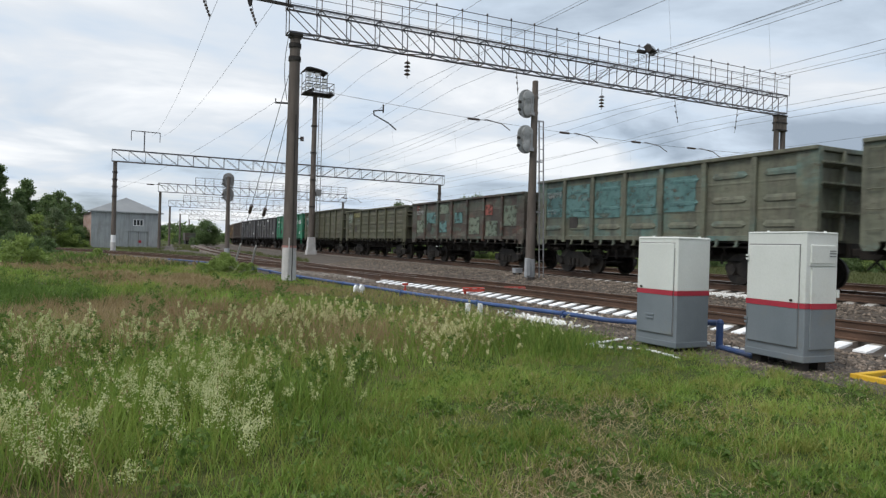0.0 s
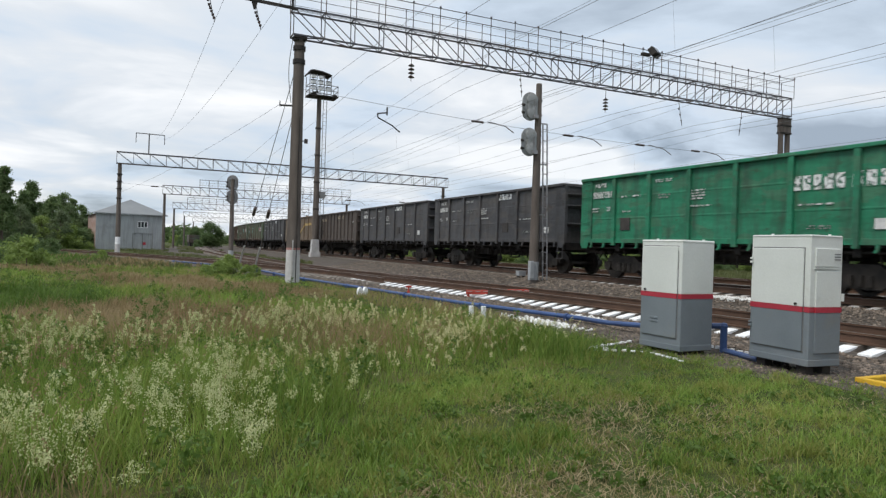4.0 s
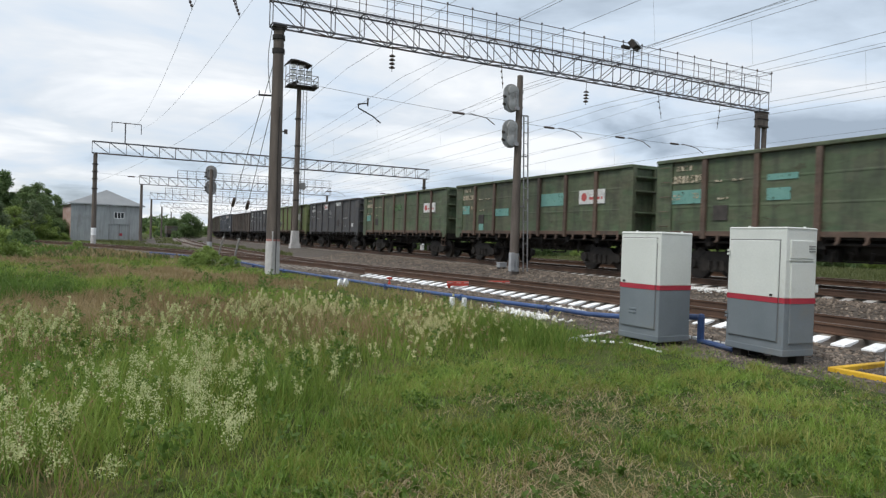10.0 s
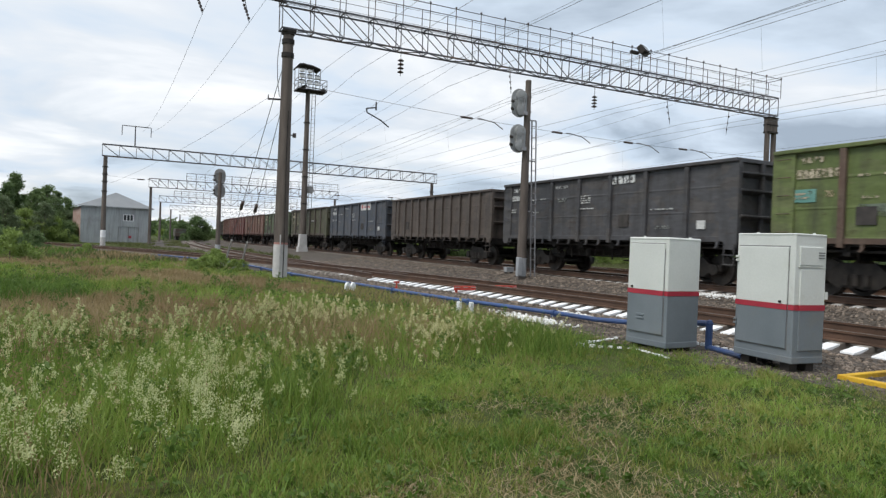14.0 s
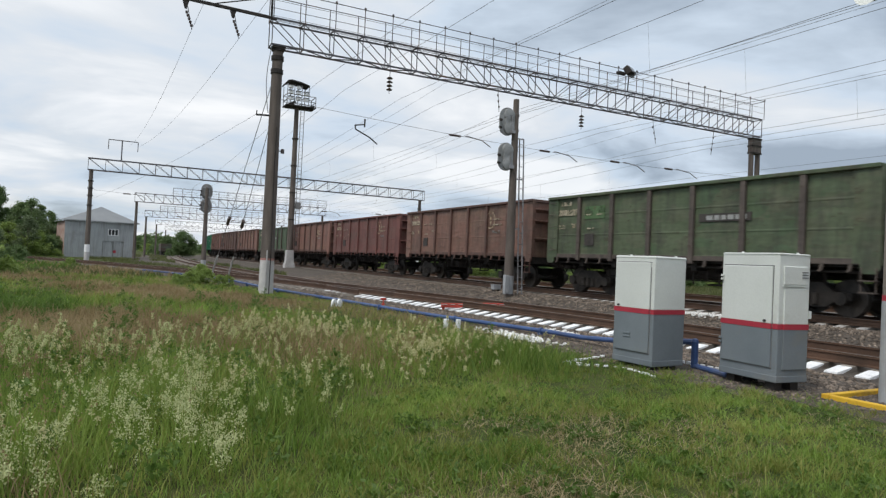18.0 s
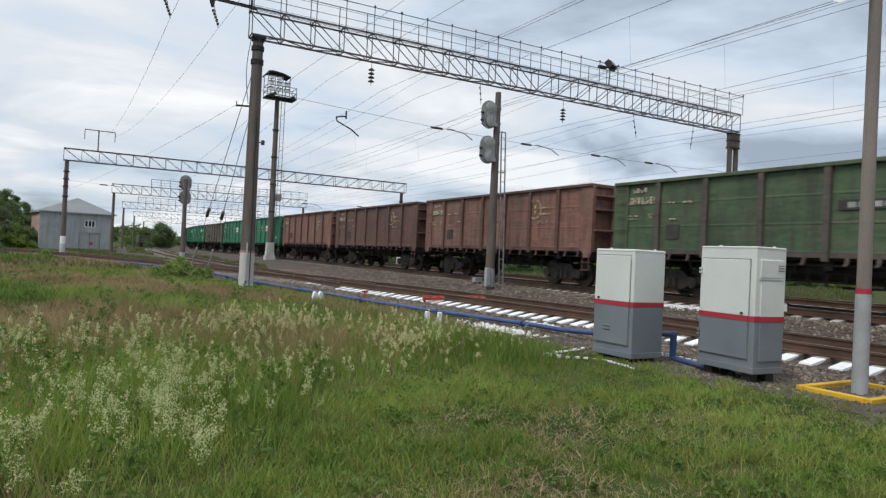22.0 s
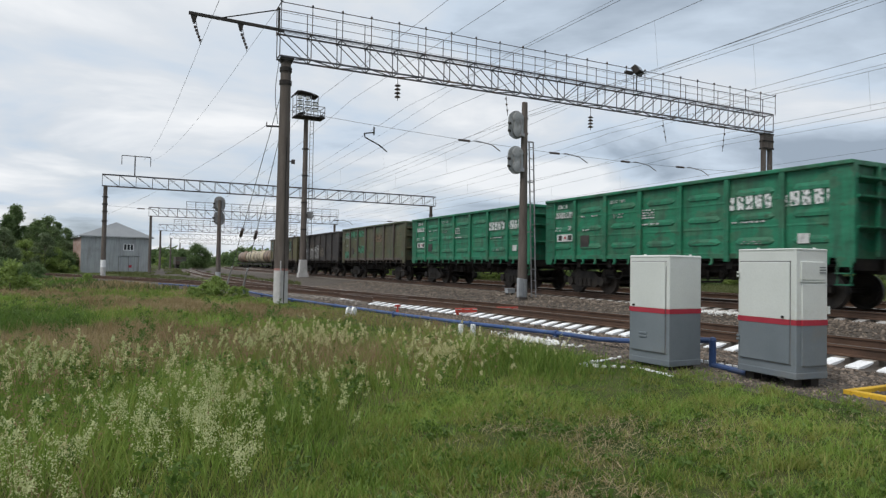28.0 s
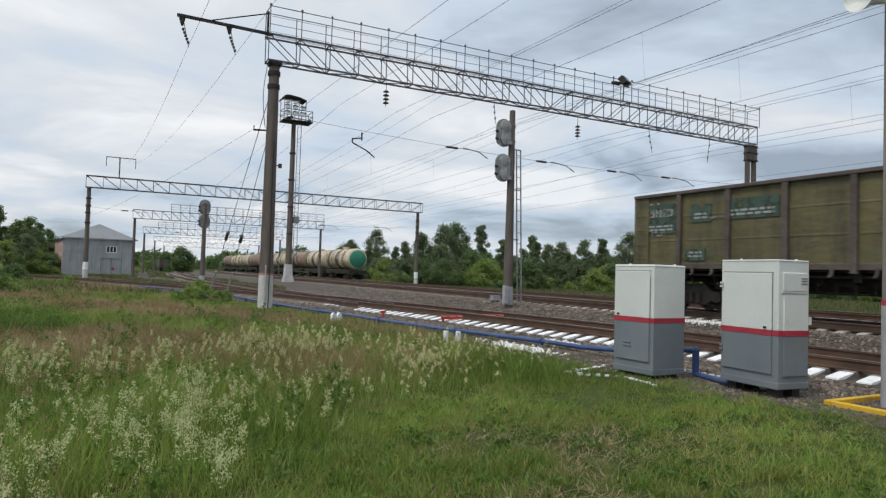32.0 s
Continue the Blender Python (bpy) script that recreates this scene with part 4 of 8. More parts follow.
# what each wagon looks like: paint, style, top, posts' paint, extras
# n number and owner's marks, c small print, l emblem, t owner's lettering, R white plate, s/S sticker, T high sticker, i name plate,
# w blank panel, q dark patches, o ring emblem, y stripe, f sprayed letters
TRAIN = [
    ("faded_green", "pressed", 3.80, None, "e"), ("faded_green", "pressed", 3.80, None, "e"), ("rusty", "plain", 3.46, None, "e"), ("olive", "pressed", 3.46, None, "e"), ("olive", "pressed", 3.78, None, "e"),
    ("bright_green", "plain", 3.78, None, "nct"), ("charcoal", "plain", 3.74, None, "ncl"), ("charcoal", "plain", 3.76, None, "ncl"), ("umber", "ribbed", 3.70, None, "v"), ("ochre", "plain", 3.70, None, "ye"),
    ("charcoal", "plain", 3.76, None, "ncl"), ("dark_green", "plain", 3.72, "rust_brown", "ns"), ("dark_green", "plain", 3.74, "rust_brown", "ns"), ("dark_green", "plain", 3.76, "rust_brown", "ns"), ("charcoal", "plain", 3.78, None, "nclT"),
    ("green", "plain", 3.78, "rust_brown", "nw"), ("charcoal", "plain", 3.76, None, "ncl"), ("umber", "ribbed", 3.66, None, ""), ("slate", "plain", 3.76, None, "ncT"), ("olive", "plain", 3.76, "umber", "ni"),
    ("dark_green", "plain", 3.70, "umber", "ni"), ("dusty_red", "plain", 3.74, "brown_red", "no"), ("wine", "plain", 3.74, None, "no"), ("red_oxide", "plain", 3.78, "brown_red", "no"), ("leaf_green", "plain", 3.66, "umber", "ni"),
    ("red_oxide", "plain", 3.76, "brown_red", "no"), ("brown_red", "plain", 3.78, None, "no"), ("red_oxide", "plain", 3.80, "brown_red", "no"), ("bright_green", "plain", 3.80, None, "ncS"), ("bright_green", "plain", 3.80, None, "ncS"),
    ("camouflage", "plain", 3.72, None, "e"), ("bright_green", "pressed", 3.72, None, "nctR"), ("bright_green", "pressed", 3.72, None, "nctR"), ("patched", "plain", 3.74, "umber", "e"), ("soot", "plain", 3.66, None, "ef"), ("yellow_olive", "plain", 3.72, "umber", "eq"),
]
# overpainted areas of each wagon: from and to along the wall from its rear end, from and to below its top edge as shares of the height, paint
OVERPAINT = {
    0: ((0.4, 1.7, 0.25, 0.7, "teal"), (2.0, 3.5, 0.2, 0.6, "teal"), (5.6, 7.0, 0.3, 0.6, "teal")),
    1: ((0.3, 1.68, 0.14, 0.64, "teal"), (1.98, 3.45, 0.14, 0.66, "teal"), (3.78, 5.2, 0.14, 0.68, "teal"), (5.5, 7.0, 0.16, 0.66, "teal"), (7.3, 8.7, 0.18, 0.64, "teal")),
    2: ((0.2, 0.9, 0.08, 0.30, "brick"), (0.4, 1.6, 0.50, 0.85, "sage"), (2.1, 3.3, 0.30, 0.60, "teal"), (3.9, 5.0, 0.10, 0.35, "sage"), (3.9, 4.8, 0.55, 0.85, "teal"), (5.8, 6.7, 0.35, 0.62, "teal"), (7.5, 8.6, 0.50, 0.90, "sage"), (9.2, 9.9, 0.22, 0.46, "brick"), (9.3, 10.4, 0.60, 0.95, "sage"), (11.0, 12.4, 0.28, 0.72, "sage")),
    3: ((2.0, 3.4, 0.10, 0.26, "straw"), (0.4, 1.6, 0.15, 0.45, "sage")),
    4: ((0.4, 1.6, 0.20, 0.52, "pine"),),
    11: ((0.5, 1.9, 0.42, 0.60, "aqua"), (4.0, 4.9, 0.30, 0.37, "aqua"), (4.0, 4.7, 0.46, 0.60, "aqua"), (7.3, 8.7, 0.30, 0.50, "moss")),
    12: ((0.4, 1.3, 0.45, 0.62, "aqua"), (3.7, 4.9, 0.54, 0.68, "aqua"), (7.4, 8.9, 0.33, 0.54, "aqua"), (2.3, 2.7, 0.75, 0.98, "aqua")),
    13: ((0.5, 1.3, 0.54, 0.70, "aqua"), (5.6, 6.6, 0.3, 0.45, "moss")),
    15: ((0.5, 1.2, 0.44, 0.58, "aqua"), (2.3, 3.2, 0.62, 0.74, "sage")),
    20: ((2.2, 3.3, 0.20, 0.40, "moss"),),
    33: ((0.3, 1.6, 0.14, 0.30, "jade"), (2.0, 4.9, 0.12, 0.30, "jade"), (0.3, 1.6, 0.74, 0.95, "jade"), (3.8, 5.0, 0.58, 0.80, "jade"), (7.4, 8.6, 0.3, 0.5, "umber_wash")),
    34: ((2.2, 3.0, 0.1, 0.3, "sage"),),
}
WORDS = {"faded_green": "weathered grey-green", "rusty": "rusty brown", "olive": "dull olive green", "bright_green": "fresh bright green", "charcoal": "charcoal grey", "umber": "dusty umber brown", "ochre": "ochre brown",
         "dark_green": "dark green", "green": "moss green", "slate": "blue-grey", "red_oxide": "red oxide", "wine": "wine red", "brown_red": "brownish red", "dusty_red": "dusty red-brown", "soot": "sooty black", "yellow_olive": "yellowish olive", "patched": "patched olive green", "camouflage": "camouflage-painted", "leaf_green": "leaf green"}


def wagon(k, spec):
    colour, style, top, post_colour, extra = spec
    rng = random.Random(100 + k)
    pm, posts = PAINT[colour], PAINT[post_colour or colour]
    trait = {"ribbed": "with many narrow ribs", "pressed": "with pressed side panels", "plain": "with plain side panels"}[style]
    g = thing("gondola_wagon", f"{WORDS[colour]} steel gondola wagon {trait}", "rail wagon", group="wagons of the goods train")
    flip = Matrix.Rotation(math.pi, 4, "Z")
    for m in (Matrix.Identity(4), flip):
        sw = part("side_wall", cached(("side", top), lambda: side_wall(style, top)), pm, g)
        sw.matrix_basis = m
        for j in range(21 if style == "pressed" else 0):
            y = -HALF + 0.12 + (j // 3 + 0.5) * (BODY - 0.24) / 7
            z = SILL + 0.34 + j % 3 * (top - SILL - 0.3) / 3
            over = [w for u0, u1, f0, f1, w in OVERPAINT.get(k, ()) if u0 < HALF - y < u1 and f0 < (top - z - 0.1) / (top - SILL) < f1 and m is not flip]
            part("ledge", cached("ledge", ledge_mesh), WASH[over[0]] if over else pm, sw).location = (0, y, z)
    n = 13 if style == "ribbed" else 8
    pmesh = cached(("post", top, n), lambda: post_mesh(top, 0.10 if n == 13 else 0.17))
    for j in range(1, n - 1):
        y = -HALF + 0.12 + j * (BODY - 0.24) / (n - 1)
        for m in (Matrix.Identity(4), flip):
            part("post", pmesh, posts, g).matrix_basis = Matrix.Translation((0, y, 0)) @ m
    part("top_rail", cached(("top", top), lambda: top_rail_mesh(top)), posts if post_colour is None or "olive" in colour or "o" in extra else PAINT["dark_green"] if colour != "green" else pm, g)
    part("side_sill", cached("sill", sill_mesh), posts, g)
    for y, m in ((-HALF + 0.12, Matrix.Identity(4)), (HALF - 0.12, flip)):
        ew = part("end_wall", cached(("end", top), lambda: end_wall_mesh(top)), pm, g)
        ew.matrix_basis = Matrix.Translation((0, y, 0)) @ m
        for z in (SILL + 0.7, SILL + 1.45, top - 0.45):
            part("end_rib", cached("rib", lambda: end_rib_mesh(False, top)), pm, ew).location = (0, 0, z)
        for x in (-0.55, 0.55):
            part("end_post", cached(("ribup", top), lambda: end_rib_mesh(True, top)), pm, ew).location = (x, 0, 0)
    cm = cached(("corner", top), lambda: corner_mesh(top))
    mirror = Matrix.Diagonal((1, -1, 1, 1))
    for y, m in ((-HALF, Matrix.Identity(4)), (HALF, mirror), (HALF, flip), (-HALF, mirror @ flip)):
        part("corner_plate", cm, pm, g).matrix_basis = Matrix.Translation((0, y, 0)) @ m
    hm = cached("hook", hatch_bracket_mesh)
    for j in range(14):
        y = -HALF + 0.12 + (BODY - 0.24) / 7 * (j // 2 + (0.3 if j % 2 else 0.7))
        part("hatch_hook", hm, posts, g).matrix_basis = Matrix.Translation((0, y, SILL - 0.02))
    part("underframe", cached("under", underframe_mesh), M["bogie"], g)
    for y in (-4.33, 4.33):
        b = part("bogie", cached("bogie", bogie_side_mesh), M["bogie"], g, "cast steel two-axle bogie")
        b.matrix_basis = Matrix.Translation((0, y, 0))
        for dy in (-0.925, 0.925):
            wheels.append((part("wheelset", cached("wheelset", wheelset_mesh), M["wheel"], b), dy, k))
    for y, m in ((-HALF - 0.28, Matrix.Identity(4)), (HALF + 0.28, flip)):
        part("coupler", cached("coupler", coupler_mesh), M["bogie"], g).matrix_basis = Matrix.Translation((0, y, 0)) @ m
    part("corner_step", cached("step", step_mesh), posts, g).matrix_basis = Matrix.Translation((0, -HALF, 0))
    for j in range(5):
        part("rung", cached("rung", rung_mesh), posts, g).location = (0, HALF - 0.6, SILL + 0.25 + j * (top - SILL - 0.5) / 4)
    # writing runs from the rear of the near wall (greater y) to the front; u along the wall, f down from its top edge
    def line(u, f, wide, tall, rows=1, mat="stencil_dim", name="small_print"):
        print_part(name, bars_mesh(HALF - u, top - f * (top - SILL) - tall, wide, tall, rows, rng), M[mat], g)

    def signs(u, f, wide, tall, n, mat, name, label):
        print_part(name, marks_mesh(HALF - u, top - f * (top - SILL) - tall, wide, tall, n, rng), M[mat], g, label)

    red = "o" in extra
    ink = "stencil_cream" if red or colour in ("dark_green", "green", "olive", "ochre", "leaf_green") else "stencil"
    for j, (u0, u1, f0, f1, wash) in enumerate(OVERPAINT.get(k, ())):
        bm = bms(); box(bm, -W + 0.0105 - 0.0006 * j, -W + 0.034, HALF - u1, HALF - u0, top - f1 * (top - SILL), top - f0 * (top - SILL))
        part("paint_patch", bm, WASH[wash], g, f"overpainted {wash.replace('_', ' ')} patch")
    if "n" in extra:
        signs(0.80, 0.10, 0.62, 0.15, 4, ink, "owner_mark", "short row of painted owner's signs")
        signs(0.50, 0.23, 1.36, 0.23, 8, ink, "running_number", "row of stencilled signs")
        line(0.60, 0.46, 0.42, 0.20, 2, ink)
        code = part("figures", cached("code", lambda: code_mesh("20", 0.17)), M["mark"] if ink == "stencil" else EMBLEM, g, "painted route code")
        code.location = (0, HALF - 1.45, top - 0.46 * (top - SILL) - 0.17)
        line(2.25, 0.30, 0.28, 0.10, 1, ink); line(2.85, 0.30, 0.40, 0.10, 1, ink); line(2.35, 0.52, 0.42, 0.10, 1, ink)
    if "e" in extra:
        signs(0.45, 0.22, 1.25, 0.24, 8, "stencil_dim" if colour != "soot" else "stencil", "running_number", "row of faded stencilled signs")
        line(0.6, 0.10, 0.5, 0.12); line(0.7, 0.50, 0.6, 0.20, 2); line(3.0, 0.35, 0.7, 0.10)
    if "v" in extra:
        signs(2.35, 0.20, 0.52, 0.22, 3, "stencil_cream", "running_number", "row of stencilled signs"); signs(3.25, 0.20, 0.62, 0.22, 4, "stencil_cream", "running_number", "row of stencilled signs")
        signs(7.50, 0.14, 1.0, 0.24, 6, "stencil_cream", "maker_emblem", "faded owner's lettering"); signs(8.85, 0.14, 0.62, 0.24, 4, "stencil_cream", "maker_emblem", "faded owner's lettering")
        line(0.25, 0.36, 0.6, 0.20, 2); line(0.35, 0.14, 0.5, 0.12); line(1.25, 0.44, 0.35, 0.10, 1, "stencil"); line(11.55, 0.33, 0.45, 0.22, 2, "stencil")
    if "c" in extra:
        line(3.9, 0.12, 0.8, 0.12, 2, "stencil"); line(4.1, 0.32, 0.55, 0.18, 2); line(5.5, 0.30, 0.62, 0.34, 4, "stencil")
        line(5.3, 0.50, 1.1, 0.09, 1, "stencil"); line(9.2, 0.56, 1.1, 0.08, 1, "stencil"); line(9.5, 0.80, 0.7, 0.12, 2)
        bm = bms(); box(bm, -W - 0.003, -W + 0.034, HALF - 11.62, HALF - 11.3, SILL + 0.34, SILL + 0.60)
        part("small_plate", bm, M["mark"], g, "small white plate")
    if "l" in extra:
        signs(7.35, 0.07, 1.25, 0.27, 4, "stencil_big", "maker_emblem", "white painted emblem")
    if "T" in extra:
        u0, u1, f0, f1 = (7.7, 9.7, 0.04, 0.25) if colour == "slate" else (4.35, 5.3, 0.10, 0.27)
        bm = bms(); box(bm, -W - 0.004, -W + 0.034, HALF - u1, HALF - u0, top - f1 * (top - SILL), top - f0 * (top - SILL))
        st = part("sticker", bm, M["mark"], g, "white sticker with red mark")
        zc = top - (f0 + f1) / 2 * (top - SILL)
        bm = bms(); lathe(bm, [(0.15, -0.004), (0.15, 0.01)], 12, "x", (-W - 0.006, HALF - u0 - 0.3, zc)); part("sticker_mark", bm, M["mark_red"], st)
        print_part("sticker_bars", bars_mesh(HALF - u0 - 0.55, zc - 0.09, u1 - u0 - 0.7, 0.22, 1, rng), M["mark_red"], st).location = (-0.004, 0, 0)
    if "t" in extra:
        signs(HALF + 2.72, 0.27, 1.5, 0.38, 5, "stencil_big", "owner_lettering", "large white blocks of lettering")
        signs(HALF + 4.35, 0.27, 1.7, 0.38, 5, "stencil_big", "owner_lettering", "large white blocks of lettering")
    if "R" in extra:
        bm = bms(); box(bm, -W - 0.006, -W + 0.034, HALF - 1.85, HALF - 0.75, SILL + 0.66, SILL + 0.94)
        st = part("white_plate", bm, M["mark"], g, "white plate with dark bars and a red mark")
        print_part("plate_bars", bars_mesh(HALF - 0.82, SILL + 0.70, 0.32, 0.36, 1, rng), M["hatch_dark"], st).location = (-0.006, 0, 0)
        print_part("plate_bars", bars_mesh(HALF - 1.42, SILL + 0.70, 0.36, 0.36, 1, rng), M["hatch_dark"], st).location = (-0.006, 0, 0)
        bm = bms(); lathe(bm, [(0.065, -0.004), (0.065, 0.01)], 10, "x", (-W - 0.008, HALF - 1.28, SILL + 0.80)); part("plate_mark", bm, M["mark_red"], st)
    if "s" in extra or "S" in extra:
        y = -0.75 if "S" in extra else -3.5
        bm = bms(); box(bm, -W - 0.004, -W + 0.034, y - 1.45, y, SILL + 1.1, SILL + 1.62)
        st = part("sticker", bm, M["mark"], g, "white sticker with red mark")
        bm = bms(); lathe(bm, [(0.16, -0.004), (0.16, 0.01)], 12, "x", (-W - 0.006, y - 0.3, SILL + 1.36))
        part("sticker_mark", bm, M["mark_red"], st)
        print_part("sticker_bars", bars_mesh(y - 0.55, SILL + 1.25, 0.8, 0.18, 1, rng), M["mark_red"], st).location = (-0.004, 0, 0)
    if "i" in extra:
        bm = bms(); box(bm, -W - 0.004, -W + 0.034, -2.95, -1.15, SILL + 1.12, SILL + 1.36)
        st = part("name_plate", bm, M["hatch_dark"], g, "dark plate with pale writing bars")
        print_part("plate_bars", bars_mesh(-1.3, SILL + 1.17, 1.5, 0.24, 1, rng), M["mark_dim"], st).location = (-0.005, 0, 0)
    if "w" in extra:
        bm = bms(); box(bm, -W - 0.004, -W + 0.034, -4.25, -2.95, SILL + 1.0, SILL + 1.62)
        part("blank_panel", bm, M["mark"], g, "blank white painted panel")
    if "q" in extra:
        for y, z, w, h in ((HALF - 1.75, top - 1.3, 1.25, 0.95), (HALF - 3.1, top - 1.0, 0.75, 0.55), (HALF - 5.3, top - 0.98, 1.7, 0.58), (HALF - 2.9, SILL + 0.2, 0.75, 0.35), (HALF - 10.3, top - 1.5, 0.95, 1.05)):
            bm = bms(); box(bm, -W - 0.001, -W + 0.033, y, y + w, z, z + h)
            pt = part("paint_patch", bm, DARK_PATCH, g, "overpainted dark green patch")
            print_part("patch_print", bars_mesh(y + w - 0.12, z + 0.1, w - 0.25, 0.22, 2, rng), M["mark_dim"], pt).location = (-0.003, 0, 0)
    if "o" in extra:
        bm = bms()
        for q in range(20):
            if q in (4, 5):
                continue
            a0, a1 = q * math.tau / 20, (q + 1) * math.tau / 20
            v = [bm.verts.new((-W - 0.003, -3.0 + math.cos(a) * r, SILL + 1.60 + math.sin(a) * r)) for a, r in ((a0, 0.35), (a1, 0.35), (a1, 0.41), (a0, 0.41))]
            bm.faces.new(v)
        box(bm, -W - 0.003, -W + 0.034, -3.04, -2.97, SILL + 1.36, SILL + 1.84)
        part("round_emblem", bm, EMBLEM, g, "pale ring emblem")
        line(HALF + 3.22, 0.28, 0.72, 0.12, 1, "stencil_cream", "emblem_print"); line(HALF + 3.05, 0.385, 0.95, 0.12, 1, "stencil_cream", "emblem_print")
        line(HALF + 3.1, 0.52, 0.7, 0.14, 2); line(3.2, 0.45, 0.4, 0.12, 1, ink)
    if "y" in extra:
        bm = bms()
        for j in range(1, 7):
            y = -HALF + 0.12 + j * (BODY - 0.24) / 7
            z = SILL + 0.52 + 0.89 * min(max((-0.8 - y) / 2.4, 0.0), 1.0)
            box(bm, -W - 0.0735, -W + 0.02, y - 0.085, y + 0.085, z, z + 0.21)
        box(bm, -W - 0.012, -W + 0.034, -0.8, HALF - 0.2, SILL + 0.52, SILL + 0.72)
        box(bm, -W - 0.012, -W + 0.034, -HALF + 0.2, -3.2, SILL + 1.40, SILL + 1.64)
        for y, z in ((-0.8, SILL + 0.55),):
            v = [bm.verts.new(c) for c in ((-W - 0.013, -0.8, SILL + 0.52), (-W - 0.013, -0.8, SILL + 0.74), (-W - 0.013, -3.2, SILL + 1.64), (-W - 0.013, -3.2, SILL + 1.40))]
            bm.faces.new(v)
        part("yellow_stripe", bm, STRIPE, g, "faded yellow stripe that climbs in the middle")
    if "f" in extra:
        scrawl(g, rng)
    if "f" not in extra and "q" not in extra:
        u = 7.75 if "l" in extra or "c" in extra and "S" not in extra and "t" not in extra else 2.25
        bm = bms(); box(bm, -W - 0.004, -W + 0.034, HALF - u - 0.5, HALF - u, SILL + 0.42, SILL + 0.86)
        part("dark_plate", bm, M["hatch_dark"], g)
    return g


def wash(name, a, b):
    return worn(surface(name, a, b, 1.5, 0.65, 0.05, dirt=tuple(0.7 * c for c in a), speck=RUST), 2.6, 0.37, 0.16, (1, 1, 1.6))


WASH = {"teal": wash("teal_wash", (0.075, 0.165, 0.16), (0.11, 0.21, 0.205)), "aqua": worn(surface("aqua_wash", (0.115, 0.27, 0.235), (0.16, 0.33, 0.285), 1.5, 0.65, 0.05), 7, 0.33), "sage": wash("sage_wash", (0.12, 0.155, 0.115), (0.17, 0.20, 0.15)),
        "brick": wash("brick_wash", (0.24, 0.06, 0.05), (0.28, 0.10, 0.075)), "straw": wash("straw_wash", (0.17, 0.16, 0.06), (0.21, 0.20, 0.09)), "pine": wash("pine_wash", (0.045, 0.10, 0.085), (0.065, 0.13, 0.11)),
        "moss": wash("moss_wash", (0.065, 0.125, 0.05), (0.09, 0.16, 0.07)), "jade": wash("jade_wash", (0.035, 0.155, 0.085), (0.055, 0.20, 0.12)), "umber_wash": wash("umber_wash", (0.12, 0.085, 0.05), (0.15, 0.11, 0.07))}
DARK_PATCH = worn(surface("dark_green_patch_paint", (0.035, 0.066, 0.048), (0.05, 0.088, 0.066), 1.5, 0.65, 0.05, grain=0.06), 3.2, 0.40, 0.12)
EMBLEM = worn(surface("pale_emblem_paint", (0.38, 0.29, 0.18), (0.50, 0.40, 0.28), 4, 0.65, 0), 9, 0.42, 0.08)
STRIPE = surface("faded_yellow_paint", (0.36, 0.24, 0.07), (0.44, 0.31, 0.12), 1.5, 0.65, 0.05, dirt=(0.22, 0.14, 0.07))
SPRAY = surface("silver_spray_paint", (0.12, 0.115, 0.115), (0.27, 0.262, 0.26), 2.4, 0.6, 0.05, dirt=(0.06, 0.056, 0.056), dirt_at=0.53)
RING = surface("cream_spray_paint", (0.15, 0.125, 0.095), (0.25, 0.21, 0.165), 2, 0.65, 0, dirt=(0.07, 0.06, 0.05), dirt_at=0.58)
wheels = []
wagons = [wagon(k, spec) for k, spec in enumerate(TRAIN)]


def train_front(t):
    """Where the reference wagon's front end is at t seconds; the train gains a little speed."""
    return 11.14 - 14.565 * t - 0.01406 * t * t


def motions():
    for k, g in enumerate(wagons):
        rows = []
        for i in range(33):
            s = train_front(i) + PITCH * (k - 1) + HALF
            x, y, a = along(MAIN_X, s)
            rows.append((i, Matrix.Translation((x, y, 0)) @ Matrix.Rotation(-a, 4, "Z")))
        walk(g, rows)
    # wheels roll while their wagon passes
    for w, dy, k in wheels:
        rows, base = [], Matrix.Translation((0, dy, 0.475))
        turn = [(f / FPS, train_front(f / FPS) + PITCH * (k - 1) + HALF) for f in range(32 * FPS + 1)]
        near = [(t, base @ Matrix.Rotation(-s / 0.475, 4, "X")) for t, s in turn if -8 < s < 48]
        if not near:
            near = [(0.0, base)]
        if near[0][0] > 0:
            rows.append((0.0, near[0][1]))
        rows += near
        if near[-1][0] < 32:
            rows.append((32.0, near[-1][1]))
        walk(w, rows)

# ---- overhead line: gantries, poles, wires ----
def pole(name, label, base, top_z, r0, r1, material=None, bands=(), group="overhead line poles", category="pole"):
    """A round tapered concrete pole; bands: (from, to, material) painted sleeves."""
    x, y, z = base
    t = thing(name, label, category, Matrix.Translation(base), group)
    bm = bms()
    lathe(bm, [(r0, -0.3), (r0, 0.0), (r1, top_z - z - 0.02), (r1 * 0.8, top_z - z)], 16)
    part("shaft", bm, material or M["concrete"], t, smooth=True)
    for a, b, m in bands:
        bm = bms()
        ra, rb = (r0 + (r1 - r0) * (h / (top_z - z)) + 0.006 for h in (a, b))
        lathe(bm, [(ra - 0.02, a), (ra, a), (rb, b), (rb - 0.02, b)], 16)
        part("painted_sleeve", bm, m, t, smooth=True)
    return t


def collar(t, z, r, h=0.12, material=None):
    bm = bms()
    lathe(bm, [(r - 0.03, z - h / 2), (r, z - h / 2), (r, z + h / 2), (r - 0.03, z + h / 2)], 14)
    return part("clamp", bm, material or M["dark"], t, smooth=True)


